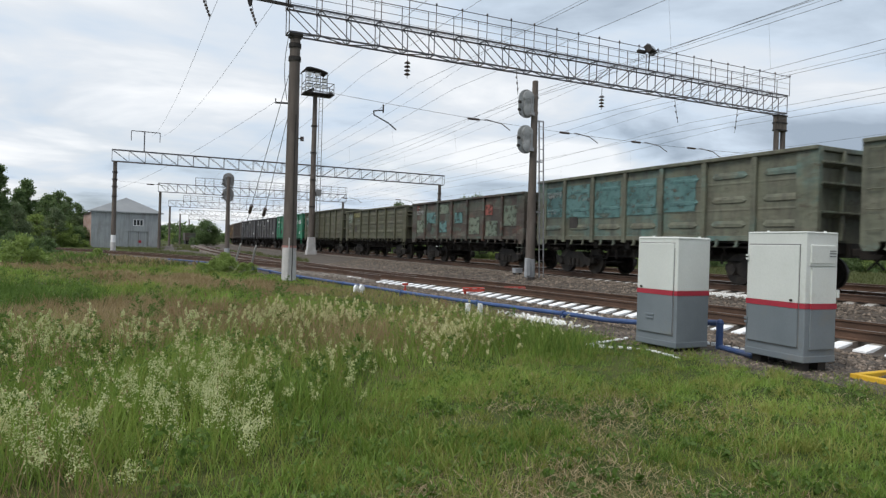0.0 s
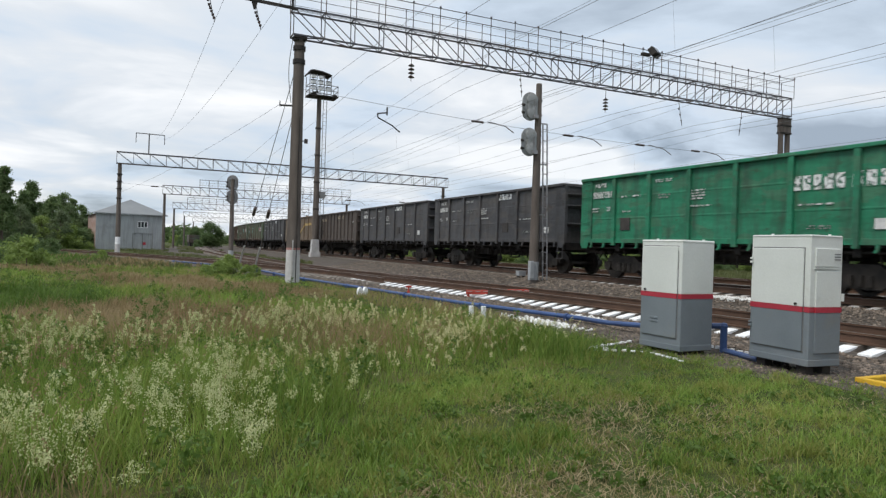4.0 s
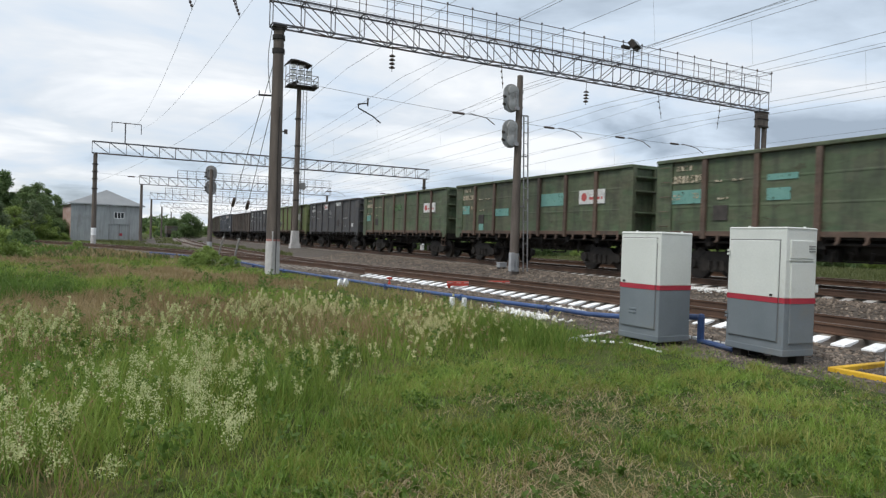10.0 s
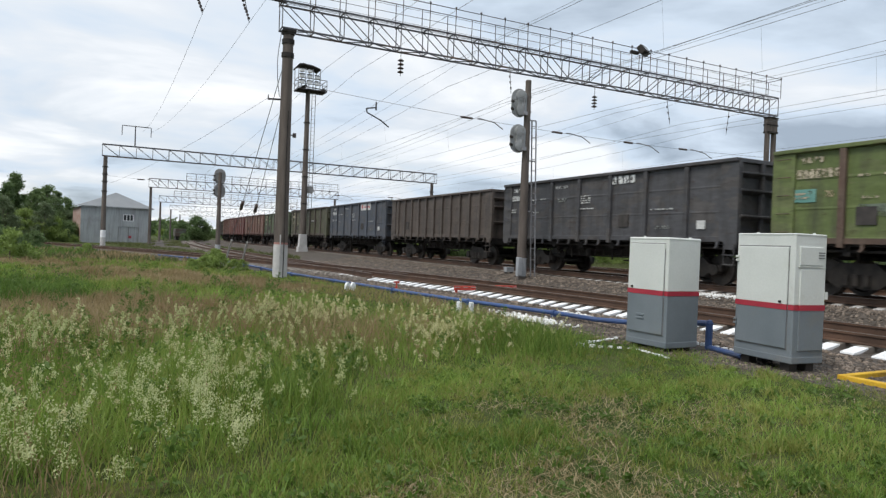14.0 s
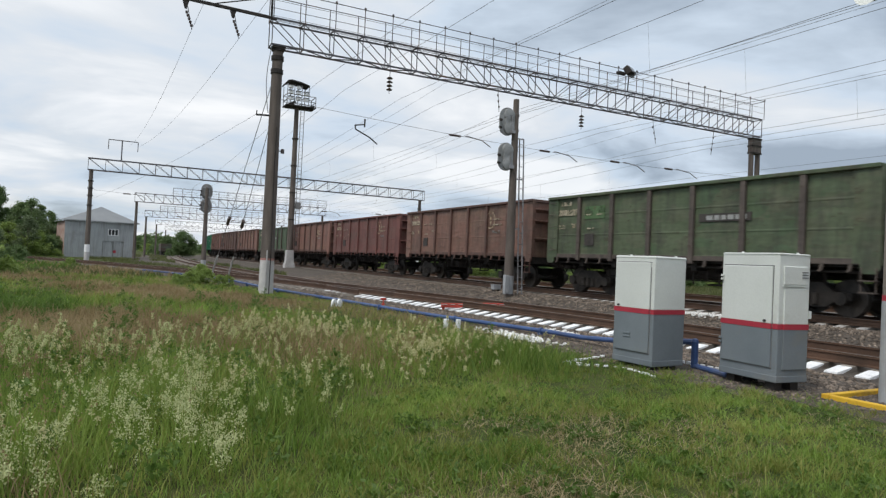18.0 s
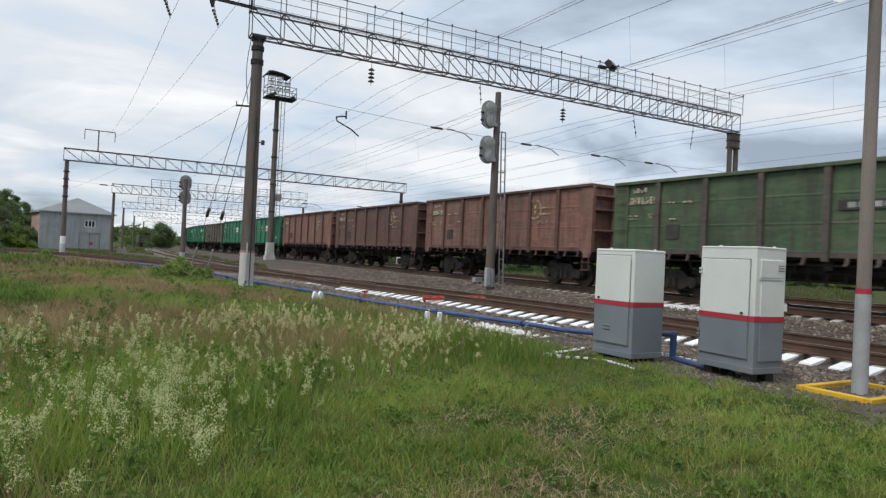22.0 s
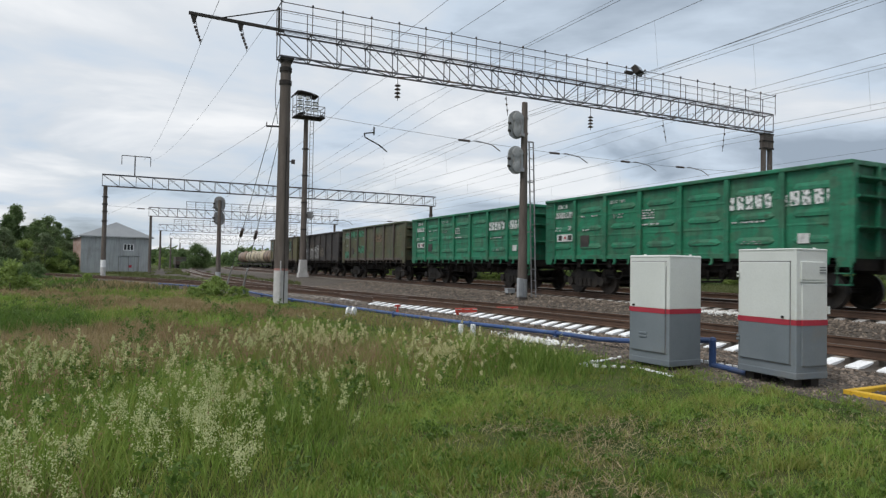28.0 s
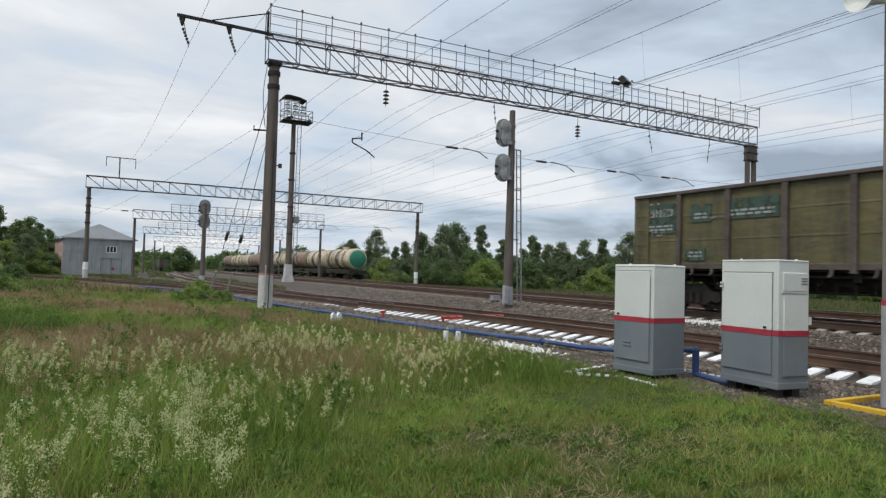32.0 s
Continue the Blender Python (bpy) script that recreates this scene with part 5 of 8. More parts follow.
def gantry_beam(label, x0, x1, y, z0, z1, panels, deck=True, deep=0.55, rails_from=0.0):
    """A lattice cross beam: four chords, posts and diagonals, with a walkway and handrails on top."""
    t = thing("gantry_beam", label, "gantry", Matrix.Translation((0, y, 0)), "overhead line gantries")
    ya, yb = -deep / 2, deep / 2
    for yy in (ya, yb):
        for z in (z0, z1):
            bm = bms()
            box(bm, x0, x1, yy - 0.029, yy + 0.029, z - 0.029, z + 0.029)
            part("chord", bm, M["truss"], t)
    w = (x1 - x0) / panels
    for k in range(panels + 1):
        x = x0 + k * w
        for yy in (ya, yb):
            bm = bms(); bar(bm, (x, yy, z0), (x, yy, z1), 0.031, 0.031)
            part("lattice_post", bm, M["truss"], t)
            if k < panels:
                up = x + w / 2 < (x0 + x1) / 2
                bm = bms(); bar(bm, (x, yy, z1 if up else z0), (x + w, yy, z0 if up else z1), 0.029, 0.029)
                part("diagonal", bm, M["truss"], t)
        for z in (z0, z1):
            bm = bms(); bar(bm, (x, ya, z), (x, yb, z), 0.04, 0.04)
            part("cross_bar", bm, M["truss"], t)
        if k < panels:
            bm = bms(); bar(bm, (x, ya if k % 2 else yb, z0), (x + w, yb if k % 2 else ya, z0), 0.035, 0.035)
            part("brace", bm, M["truss"], t)
    if deck:
        bm = bms()
        for j in range(4):
            box(bm, x0, x1, ya + 0.08 + j * 0.12, ya + 0.10 + j * 0.12, z1 + 0.05, z1 + 0.062)
        part("walkway_grating", bm, M["truss"], t)
    xr = x0 + (x1 - x0) * rails_from
    if deck or rails_from:
        n = round((x1 - xr) / w)
        for yy, h in ((ya - 0.12, 1.0), (yb + 0.12, 1.0)):
            for k in range(n + 1):
                x = xr + k * (x1 - xr) / n
                bm = bms(); rod(bm, (x, yy, z1 - 0.05), (x, yy, z1 + h), 0.018, 5)
                if deck and yy < 0:
                    lathe(bm, [(0.01, h - 0.02), (0.045, h + 0.02), (0.045, h + 0.07), (0.01, h + 0.1)], 6, "z", (x, yy, z1))
                part("handrail_post", bm, M["truss"], t)
            for hh in (h, h * 0.62, h * 0.32):
                bm = bms(); rod(bm, (xr, yy, z1 + hh), (x1, yy, z1 + hh), 0.018 if hh == h else 0.008, 5)
                part("handrail", bm, M["truss"], t)
        for x in (xr, x1):
            bm = bms(); rod(bm, (x, ya - 0.12, z1 + 1.0), (x, yb + 0.12, z1 + 1.0), 0.018, 5)
            part("end_rail", bm, M["truss"], t)
    return t


def insulator(at, length, n, r=0.09, label="string of brown disc insulators", lean=(0, 0)):
    """A string of bells hanging from at."""
    t = thing("insulator", label, "insulator", Matrix.Translation(at), "insulators on the gantry")
    dx, dy = lean
    bm = bms(); rod(bm, (0, 0, 0.35), (dx, dy, -length - 0.1), 0.012, 5)
    part("rod", bm, M["dark"], t)
    for k in range(n):
        z = -length * (k + 0.5) / n
        f = -z / length
        bm = bms()
        lathe(bm, [(0.02, 0.05), (0.05, 0.04), (r, -0.02), (r * 0.9, -0.04), (0.03, -0.03)], 10, "z", (dx * f, dy * f, z))
        part("bell", bm, M["insulator"], t, smooth=True)
    return t


GY, GZ0, GZ1, GX0, GX1 = 24.8, 8.7, 9.68, 5.25, 32.5
near_beam = gantry_beam("grey lattice gantry beam with walkway over the tracks", GX0 - 0.1, GX1 - 0.18, GY + 0.1, GZ0, GZ1, 23)

p = pole("concrete_pole", "tapered concrete gantry pole with whitewashed foot", (5.44, GY + 0.05, -0.55), GZ0, 0.268, 0.19, M["dark_concrete"], ((0.0, 1.23, M["grey_concrete"]), (1.23, 1.31, M["red_faded"])))
for z in (8.25, 8.6, 7.75):
    collar(p, z + 0.55, 0.235, 0.16)
bm = bms(); box(bm, -0.24, 0.24, -0.24, 0.24, 9.14, 9.24)
part("cap_plate", bm, M["dark"], p)
bm = bms(); rod(bm, (-0.66, 0, 6.6), (0.2, 0, 6.66), 0.035, 6); rod(bm, (-0.66, 0, 6.56), (-0.66, 0, 6.76), 0.02, 5)
part("side_bracket", bm, M["dark"], p)
bm = bms(); box(bm, -0.10, -0.06, -0.30, -0.27, 0.0, 1.6)
part("seam_strip", bm, M["grey_concrete"], p)
bm = bms()
for a, b in zip(((0.05, -0.29, 0.0), (0.06, -0.285, 1.5), (0.03, -0.265, 4.5)), ((0.06, -0.285, 1.5), (0.03, -0.265, 4.5), (0.05, -0.25, 6.2))):
    rod(bm, a, b, 0.016, 6)
part("down_cable", bm, M["dark"], p)
bm = bms(); rod(bm, (0.18, 0, 5.35), (0.36, 0, 5.35), 0.02, 6); rod(bm, (0.36, 0, 5.27), (0.36, 0, 5.43), 0.07, 8)
part("post_insulator", bm, M["insulator"], p)
bm = bms()
for k in range(10):
    z0, z1 = 6.7 + k * 0.24, 6.7 + (k + 1) * 0.24
    x0, x1 = -0.27 - 0.12 * math.sin(k / 10 * math.pi), -0.27 - 0.12 * math.sin((k + 1) / 10 * math.pi)
    rod(bm, (x0, -0.1, z0), (x1, -0.1, z1), 0.014, 5)
part("earth_wire", bm, M["wire"], p)

for dx in (-0.26, 0.26):
    q = pole("concrete_pole", "tapered concrete gantry pole, one of a pair", (GX1 - 0.36 + dx, GY + 0.1, -0.9), GZ0 - 0.3, 0.155, 0.135, M["dark_concrete"])
head = thing("pole_head", "rusty steel box head that joins two gantry poles", "bracket", Matrix.Translation((GX1 - 0.36, GY + 0.1, 0)))
bm = bms(); box(bm, -0.36, 0.36, -0.16, 0.16, 7.75, GZ0 - 0.05)
part("box_head", bm, M["dark_concrete"], head, bevel=0.02)
for z in (7.8, 8.2, 8.6):
    bm = bms(); box(bm, -0.39, 0.39, -0.18, 0.18, z - 0.04, z + 0.04)
    part("strap", bm, M["dark"], head)

# the bracket arm with the feeder line on the outer side
arm = thing("feeder_bracket", "steel bracket arm for feeder wires with stay rod", "bracket", Matrix.Translation((0, GY - 0.15, 0)))
bm = bms(); bar(bm, (1.95, 0, 9.72), (5.3, 0, 9.66), 0.09, 0.10); part("arm", bm, M["dark"], arm)
bm = bms(); rod(bm, (3.0, 0, 9.72), (5.1, 0, 10.42), 0.022, 6); part("stay_rod", bm, M["dark"], arm)
bm = bms(); bar(bm, (5.1, 0, 9.6), (5.1, 0, 10.5), 0.07, 0.07); part("upright", bm, M["dark"], arm)
for x in (2.12, 3.72):
    bm = bms()
    v = [bm.verts.new(c) for c in ((x - 0.12, -0.03, 9.68), (x + 0.12, -0.03, 9.68), (x + 0.05, -0.03, 9.36), (x - 0.02, -0.03, 9.36), (x - 0.12, 0.03, 9.68), (x + 0.12, 0.03, 9.68), (x + 0.05, 0.03, 9.36), (x - 0.02, 0.03, 9.36))]
    for f in ((0, 1, 2, 3), (7, 6, 5, 4), (0, 4, 5, 1), (1, 5, 6, 2), (2, 6, 7, 3), (3, 7, 4, 0)):
        bm.faces.new([v[i] for i in f])
    part("hanger_plate", bm, M["dark"], arm)
    insulator((x + 0.03, GY - 0.15, 9.30), 0.55, 5, 0.045, "thin polymer insulator rod on the feeder bracket", (0.22, 0))

insulator((9.97, GY, 8.36), 0.62, 4, 0.13)
insulator((19.8, GY, 8.2), 0.60, 4, 0.13)
for x, z, l, dx in ((15.1, 8.5, 0.75, 0.12), (24.3, 8.35, 0.85, 0.28), (28.75, 8.4, 1.0, -0.18)):
    insulator((x, GY, z), l, 3, 0.024, "slim insulator rod under the gantry", (dx, 0))

# floodlight on the gantry's handrail
fl = thing("floodlight", "dark square floodlight on the gantry handrail", "lamp", Matrix.Translation((22.4, GY - 0.3, 10.62)))
bm = bms(); box(bm, -0.32, 0.32, -0.14, 0.14, -0.20, 0.24)
o = part("housing", bm, M["dark"], fl, bevel=0.03); o.rotation_euler = (radians(-35), 0, radians(25))
bm = bms(); box(bm, -0.25, 0.25, -0.17, -0.13, -0.15, 0.18)
o = part("lens", bm, M["glass"], fl); o.rotation_euler = (radians(-35), 0, radians(25))
bm = bms(); rod(bm, (0, 0.1, -0.95), (0, 0.05, -0.1), 0.03, 6); box(bm, -0.75, -0.28, -0.05, 0.12, -0.2, -0.08)
part("mount", bm, M["dark"], fl)

# gantries further up the line
for y, x0, x1, z0, z1, n, rf in ((61.0, -1.45, 28.85, 7.1, 8.05, 24, 0), (92.0, 3.2, 28.05, 6.75, 7.85, 22, 0.18), (126.0, 6.1, 30.4, 6.4, 7.5, 20, 0.1), (160.0, 10.0, 33.5, 6.3, 7.3, 18, 0), (200.0, 15.0, 38.5, 6.3, 7.3, 16, 0)):
    gantry_beam("distant grey lattice gantry beam over the yard", x0, x1, y, z0, z1, n, False, 0.5, rf)
    for x in (x0 + 0.25, x1 - 0.4):
        q = pole("concrete_pole", "distant concrete gantry pole with whitewashed foot", (x, y, -0.6), z0, 0.20, 0.15, M["dark_concrete"], ((0, 1.0, M["grey_concrete"]), (1.0, 1.6, M["whitewash"])) if y == 61.0 else ())
        if y == 61.0:
            for z in (4.2, 5.0, 5.6, 6.2):
                collar(q, z + 0.6, 0.22, 0.1)
fr = thing("wire_frame", "thin steel frame standing on a distant gantry", "frame", Matrix.Translation((0.95, 61, 8.05)))
bm = bms(); rod(bm, (0, 0, 0), (0, 0, 1.75), 0.05, 6); part("post", bm, M["truss"], fr)
bm = bms(); rod(bm, (-1.0, 0, 1.7), (1.2, 0, 1.7), 0.035, 6); part("cross_arm", bm, M["truss"], fr)
for x in (-1.0, 1.2):
    bm = bms(); rod(bm, (x, 0, 0.9), (x, 0, 1.7), 0.03, 6); part("hanger", bm, M["truss"], fr)


def strung(name, label, path, r, category="wire", group="overhead wires", sag=0.0, steps=18):
    """A wire from point to point, hanging a little between its supports."""
    cu = bpy.data.curves.new(name, "CURVE")
    cu.dimensions, cu.bevel_depth, cu.bevel_resolution = "3D", r, 0
    sp = cu.splines.new("POLY")
    pts = []
    for a, b in zip(path, path[1:]):
        for k in range(steps):
            f = k / steps
            q = Vector(a).lerp(Vector(b), f)
            q.z -= sag * 4 * f * (1 - f)
            pts.append(q)
    pts.append(Vector(path[-1]))
    sp.points.add(len(pts) - 1)
    for s, q in zip(sp.points, pts):
        s.co = (*q, 1)
    cu.materials.append(M["wire"])
    ob = new(name, cu)
    return tagged(ob, label, category, group)


SPANS = (-36.0, 24.8, 61.0, 92.0, 126.0, 160.0, 200.0)
for x, z in ((6.9, 7.5), (8.1, 7.5), (10.45, 7.5), (12.1, 7.5), (15.3, 7.55), (15.75, 7.5), (21.0, 7.5), (25.4, 7.5), (27.9, 7.5)):
    pts = [(along(x, y)[0], y, z if y < 50 else z - 0.9) for y in SPANS]
    strung("messenger_wire", "thin dark messenger wire along the track", pts, 0.007, sag=0.3)
    if x in (12.1, 15.75, 21.0, 27.9):
        low = [(along(x, y)[0] + (0.2 if i % 2 else -0.2), y, 6.1 if y < 50 else 5.7) for i, y in enumerate(SPANS)]
        strung("contact_wire", "thin dark contact wire above the track", low, 0.006, sag=0.04)
        for a, b, c, d in zip(pts, pts[1:], low, low[1:]):
            for k in range(1, 5 if a[1] < 90 else 1):
                f = k / 5
                top = Vector(a).lerp(Vector(b), f); top.z -= 0.3 * 4 * f * (1 - f)
                strung("dropper", "short dropper between two overhead wires", [tuple(top), tuple(Vector(c).lerp(Vector(d), f))], 0.003, group="droppers", steps=1)
for x, z in ((2.36, 8.66), (3.96, 8.64)):
    strung("feeder_wire", "feeder wire on the bracket arm", [(x + (0 if y < 50 else (0.95 - x) * 0.6), y, z if y < 50 else 9.4) for y in (-36.0, 24.65, 61.0)], 0.006, sag=0.7)
for x, z, d in ((14.6, 10.05, 0), (21.9, 10.1, 0), (29.2, 10.05, 0)):
    strung("feeder_wire", "feeder wire strung above the gantry", [(x, -36, z + 0.3), (x, 24.8, z), (x, 61.0, 8.6), (x, 92, 8.0)], 0.007, sag=0.3)

# cross rope below the gantries with steady arms
def cross_rope(y, x0, x1, z0, z1, arms):
    t = thing("cross_rope", "cross rope with steady arms under a gantry", "wire", group="cross ropes")
    bm = bms()
    for k in range(16):
        f, g = k / 16, (k + 1) / 16
        rod(bm, (x0 + (x1 - x0) * f, y, z0 + (z1 - z0) * f - 0.35 * 4 * f * (1 - f)), (x0 + (x1 - x0) * g, y, z0 + (z1 - z0) * g - 0.35 * 4 * g * (1 - g)), 0.008, 5)
    part("rope", bm, M["wire"], t)
    for x in arms:
        f = (x - x0) / (x1 - x0)
        z = z0 + (z1 - z0) * f - 0.35 * 4 * f * (1 - f)
        bm = bms(); lathe(bm, [(0.02, -0.3), (0.05, -0.25), (0.05, 0.25), (0.02, 0.3)], 8, "x", (x - 0.5, y, z))
        part("insulator", bm, M["insulator"], t)
        bm = bms()
        pts = [(x, y, z + 0.02), (x + 0.1, y - 0.05, z + 0.03), (x + 0.7, y - 0.3, z - 0.12), (x + 1.0, y - 0.5, z - 0.40)]
        for a, b in zip(pts, pts[1:]):
            rod(bm, a, b, 0.022, 6)
        part("steady_arm", bm, M["galv"], t)
    return t


cross_rope(GY + 0.05, 5.6, 32.0, 6.75, 6.4, (13.6, 18.3, 22.5, 26.1))
cross_rope(61.05, -1.0, 28.4, 5.5, 5.5, (2.0, 14.0, 19.0, 24.5))
cross_rope(92.05, 3.4, 27.8, 5.4, 5.6, (9.0, 16.0, 22.0))

hook = thing("steady_hook", "bent steady arm hanging from the cross rope", "bracket", Matrix.Translation((8.5, GY - 0.2, 0)))
bm = bms()
hp = [(0.42, 0, 6.2), (0.02, 0, 6.13), (0.05, 0, 5.97), (0.2, 0, 5.91), (0.65, 0, 5.72), (0.98, 0, 5.49)]
for a, b in zip(hp, hp[1:]):
    rod(bm, a, b, 0.025, 6)
part("arm", bm, M["dark"], hook)
bm = bms(); rod(bm, (0.42, 0, 6.1), (0.42, 0, 6.42), 0.03, 6); part("clip", bm, M["dark"], hook)
strung("earth_line", "thin wire from the pole's side bracket up the line", [(4.78, GY, 6.08), (-1.2, 61.0, 4.7)], 0.007, sag=0.3)

# stays of the gantry pole, anchored up the line
for k, x in enumerate((5.3, 5.55)):
    t = thing("stay_wire", "anchor stay of the gantry pole with insulator", "stay wire", group="pole stays")
    top, foot = Vector((x, GY + 0.2, 7.3 - 0.4 * k)), Vector((x - 0.1 + 0.35 * k, 37.0 - 1.6 * k, -0.35))
    bm = bms(); rod(bm, top, foot, 0.014, 5); part("wire", bm, M["wire"], t)
    q = top.lerp(foot, 0.62); e = top.lerp(foot, 0.66)
    bm = bms(); rod(bm, q, e, 0.08, 8); part("insulator", bm, M["insulator"], t)
    a, b = top.lerp(foot, 0.86), foot
    bm = bms(); rod(bm, a, b, 0.045, 6); part("anchor_rod", bm, M["grey_concrete"], t)

# ---- signals and masts ----
def signal_head(t, at, r, h, shade):
    """A shield with rounded ends, hoods on its far side and a rear lamp housing; its back is towards the viewer."""
    x, y, z = at
    bm = bms()
    n = 12
    outline = [(r * math.cos(a), h / 2 - r + r * math.sin(a)) for a in [k * math.pi / n for k in range(n + 1)]]
    outline += [(r * math.cos(a), -h / 2 + r + r * math.sin(a)) for a in [math.pi + k * math.pi / n for k in range(n + 1)]]
    prism(bm, outline, -0.03, 0.03)
    s = part("signal_shield", bm, shade, t, "grey shield with rounded ends", bevel=0.0)
    s.location = at
    # a stack of two round lamp cases, joined by a waist, with cable boxes and catches
    bm = bms()
    for zz in (-h * 0.24, h * 0.24):
        lathe(bm, [(r * 0.56, -0.115), (r * 0.66, -0.10), (r * 0.70, -0.03), (r * 0.6, -0.028)], 18, "y", (r * 0.16, 0, zz))
    box(bm, -r * 0.36, r * 0.78, -0.105, -0.03, -h * 0.2, h * 0.2)
    part("lamp_housing", bm, shade, s, smooth=True)
    bm = bms(); box(bm, r * 0.25, r * 0.75, -0.22, -0.10, -h * 0.42, -h * 0.30); rod(bm, (r * 0.4, -0.15, -h * 0.30), (r * 0.4, -0.14, h * 0.2), 0.018, 6)
    part("cable_box", bm, M["galv"], s)
    for zz in (-h * 0.25, h * 0.02):
        bm = bms(); rod(bm, (-r * 0.86, -0.05, zz), (-r * 1.16, -0.12, zz), 0.055, 8)
        part("catch", bm, M["dark"], s)
    for zz in (-h * 0.27, h * 0.27):
        bm = bms()
        rod(bm, (0, 0.02, zz), (0, 0.34, zz + 0.02), 0.13, 12)
        part("hood", bm, M["dark"], s)
    return s


def mast_signal(base, top, heads, label, ladder=True, turn=0.0):
    x, y, z = base
    t = thing("signal_mast", label, "railway signal", Matrix.Translation(base) @ Matrix.Rotation(turn, 4, "Z"), "signals")
    bm = bms(); lathe(bm, [(0.20, -0.3), (0.20, 0.0), (0.115, top - z), (0.09, top - z + 0.02)], 14)
    part("mast", bm, M["dark_concrete"], t, smooth=True)
    bm = bms(); lathe(bm, [(0.18, 0.0), (0.207, 0.0), (0.20, 0.72), (0.18, 0.72)], 14)
    part("painted_foot", bm, M["grey_paint"], t, "light grey painted foot", smooth=True)
    for hz, r, h in heads:
        signal_head(t, (-0.40 if ladder else 0.0, -0.02 if ladder else 0.12, hz - z), r, h, M["signal_grey"] if ladder else M["sign_grey"])
        for dz in (-0.3, 0.3):
            bm = bms(); bar(bm, (-0.3, 0, hz - z + dz), (0.16, 0, hz - z + dz), 0.06, 0.08)
            part("clamp", bm, M["galv"], t)
    if ladder:
        hgt = 6.0 - z
        for dx in (0.30, 0.50):
            bm = bms(); rod(bm, (dx + 0.12, -0.05, 0), (dx - 0.10, -0.05, hgt), 0.03, 6)
            part("ladder_rail", bm, M["galv"], t)
        for k in range(14):
            f = (k + 0.5) / 14
            bm = bms(); rod(bm, (0.42 - 0.22 * f, -0.05, hgt * f), (0.62 - 0.22 * f, -0.05, hgt * f), 0.014, 5)
            part("rung", bm, M["galv"], t)
        for zz in (2.6, 4.6, hgt):
            bm = bms(); bar(bm, (0, -0.02, zz), (0.4, -0.05, zz), 0.04, 0.05)
            part("ladder_stay", bm, M["galv"], t)
        bm = bms(); box(bm, -0.34, -0.16, -0.30, -0.12, 0.05, 0.75)
        part("cable_box", bm, M["grey_paint"], t, bevel=0.02)
    return t


mast_signal((14.42, 22.2, -0.22), 7.56, ((6.62, 0.36, 1.12), (5.22, 0.36, 1.12)), "tall railway mast signal with two round-ended shields, seen from behind")
mast_signal((6.88, 53.6, -0.5), 5.8, ((5.5, 0.42, 1.2), (4.4, 0.42, 1.1)), "distant mast signal with two grey shields", False)
tb = thing("track_box", "low grey track-circuit box beside the signal", "relay box", Matrix.Translation((15.28, 24.5, -0.22)) @ Matrix.Scale(0.68, 4))
bm = bms(); box(bm, -0.28, 0.28, -0.18, 0.18, 0.08, 0.36); part("body", bm, M["grey_paint"], tb, bevel=0.03)
bm = bms(); box(bm, -0.30, 0.30, -0.20, 0.20, 0.34, 0.39); part("lid", bm, M["grey_paint"], tb, bevel=0.01)
for x in (-0.2, 0.2):
    bm = bms(); box(bm, x - 0.04, x + 0.04, -0.12, 0.12, -0.1, 0.1); part("foot", bm, M["dark"], tb)

lm = thing("light_mast", "tall floodlight mast with railed platform and ladder", "light mast", Matrix.Translation((15.26, 60.6, -0.4)))
bm = bms(); box(bm, -0.48, 0.48, -0.48, 0.48, -0.3, 0.55, 0.05); box(bm, -0.36, 0.36, -0.36, 0.36, 0.55, 1.75, 0.06)
part("pedestal", bm, M["grey_concrete"], lm, "pale concrete pedestal")
bm = bms(); lathe(bm, [(0.30, 1.7), (0.20, 15.0)], 14); part("shaft", bm, M["dark_concrete"], lm, smooth=True)
for z in (4.5, 7.0, 9.5, 12.0):
    bm = bms(); lathe(bm, [(0.27, z), (0.31, z), (0.31, z + 0.12), (0.27, z + 0.12)], 12); part("clamp", bm, M["dark"], lm)
bm = bms(); box(bm, -1.15, 1.6, -0.8, 0.8, 14.95, 15.05); part("platform", bm, M["dark"], lm)
for a, b in (((-1.1, -0.75), (1.55, -0.75)), ((-1.1, 0.75), (1.55, 0.75)), ((-1.1, -0.75), (-1.1, 0.75)), ((1.55, -0.75), (1.55, 0.75))):
    for z in (15.5, 16.0):
        bm = bms(); rod(bm, (*a, z), (*b, z), 0.035, 5); part("handrail", bm, M["galv"], lm)
for x in (-1.1, -0.45, 0.25, 0.9, 1.55):
    for y in (-0.75, 0.75):
        bm = bms(); rod(bm, (x, y, 15.0), (x, y, 16.9 if x < 1 else 16.0), 0.035, 5); part("rail_post", bm, M["galv"], lm)
bm = bms()
arch = [(-1.3, 16.95), (-1.05, 17.25), (-0.7, 17.32), (0.2, 17.22), (0.95, 17.0), (0.95, 16.9), (0.2, 17.1), (-0.7, 17.2), (-1.0, 17.1), (-1.22, 16.85)]
prism(bm, arch, -0.75, 0.75)
part("canopy", bm, M["dark"], lm, "dark bent sheet canopy")
for z in (15.6, 16.15, 16.65):
    for x in (-0.8, -0.1, 0.6):
        if z > 16.5 and x > 0.5:
            continue
        bm = bms(); box(bm, x - 0.2, x + 0.2, -0.98, -0.72, z - 0.16, z + 0.12); part("floodlight", bm, M["whitewash"], lm, "pale floodlight housing", bevel=0.03)
        bm = bms(); box(bm, x - 0.24, x + 0.24, -1.02, -0.68, z + 0.12, z + 0.17); part("lamp_cap", bm, M["dark"], lm)
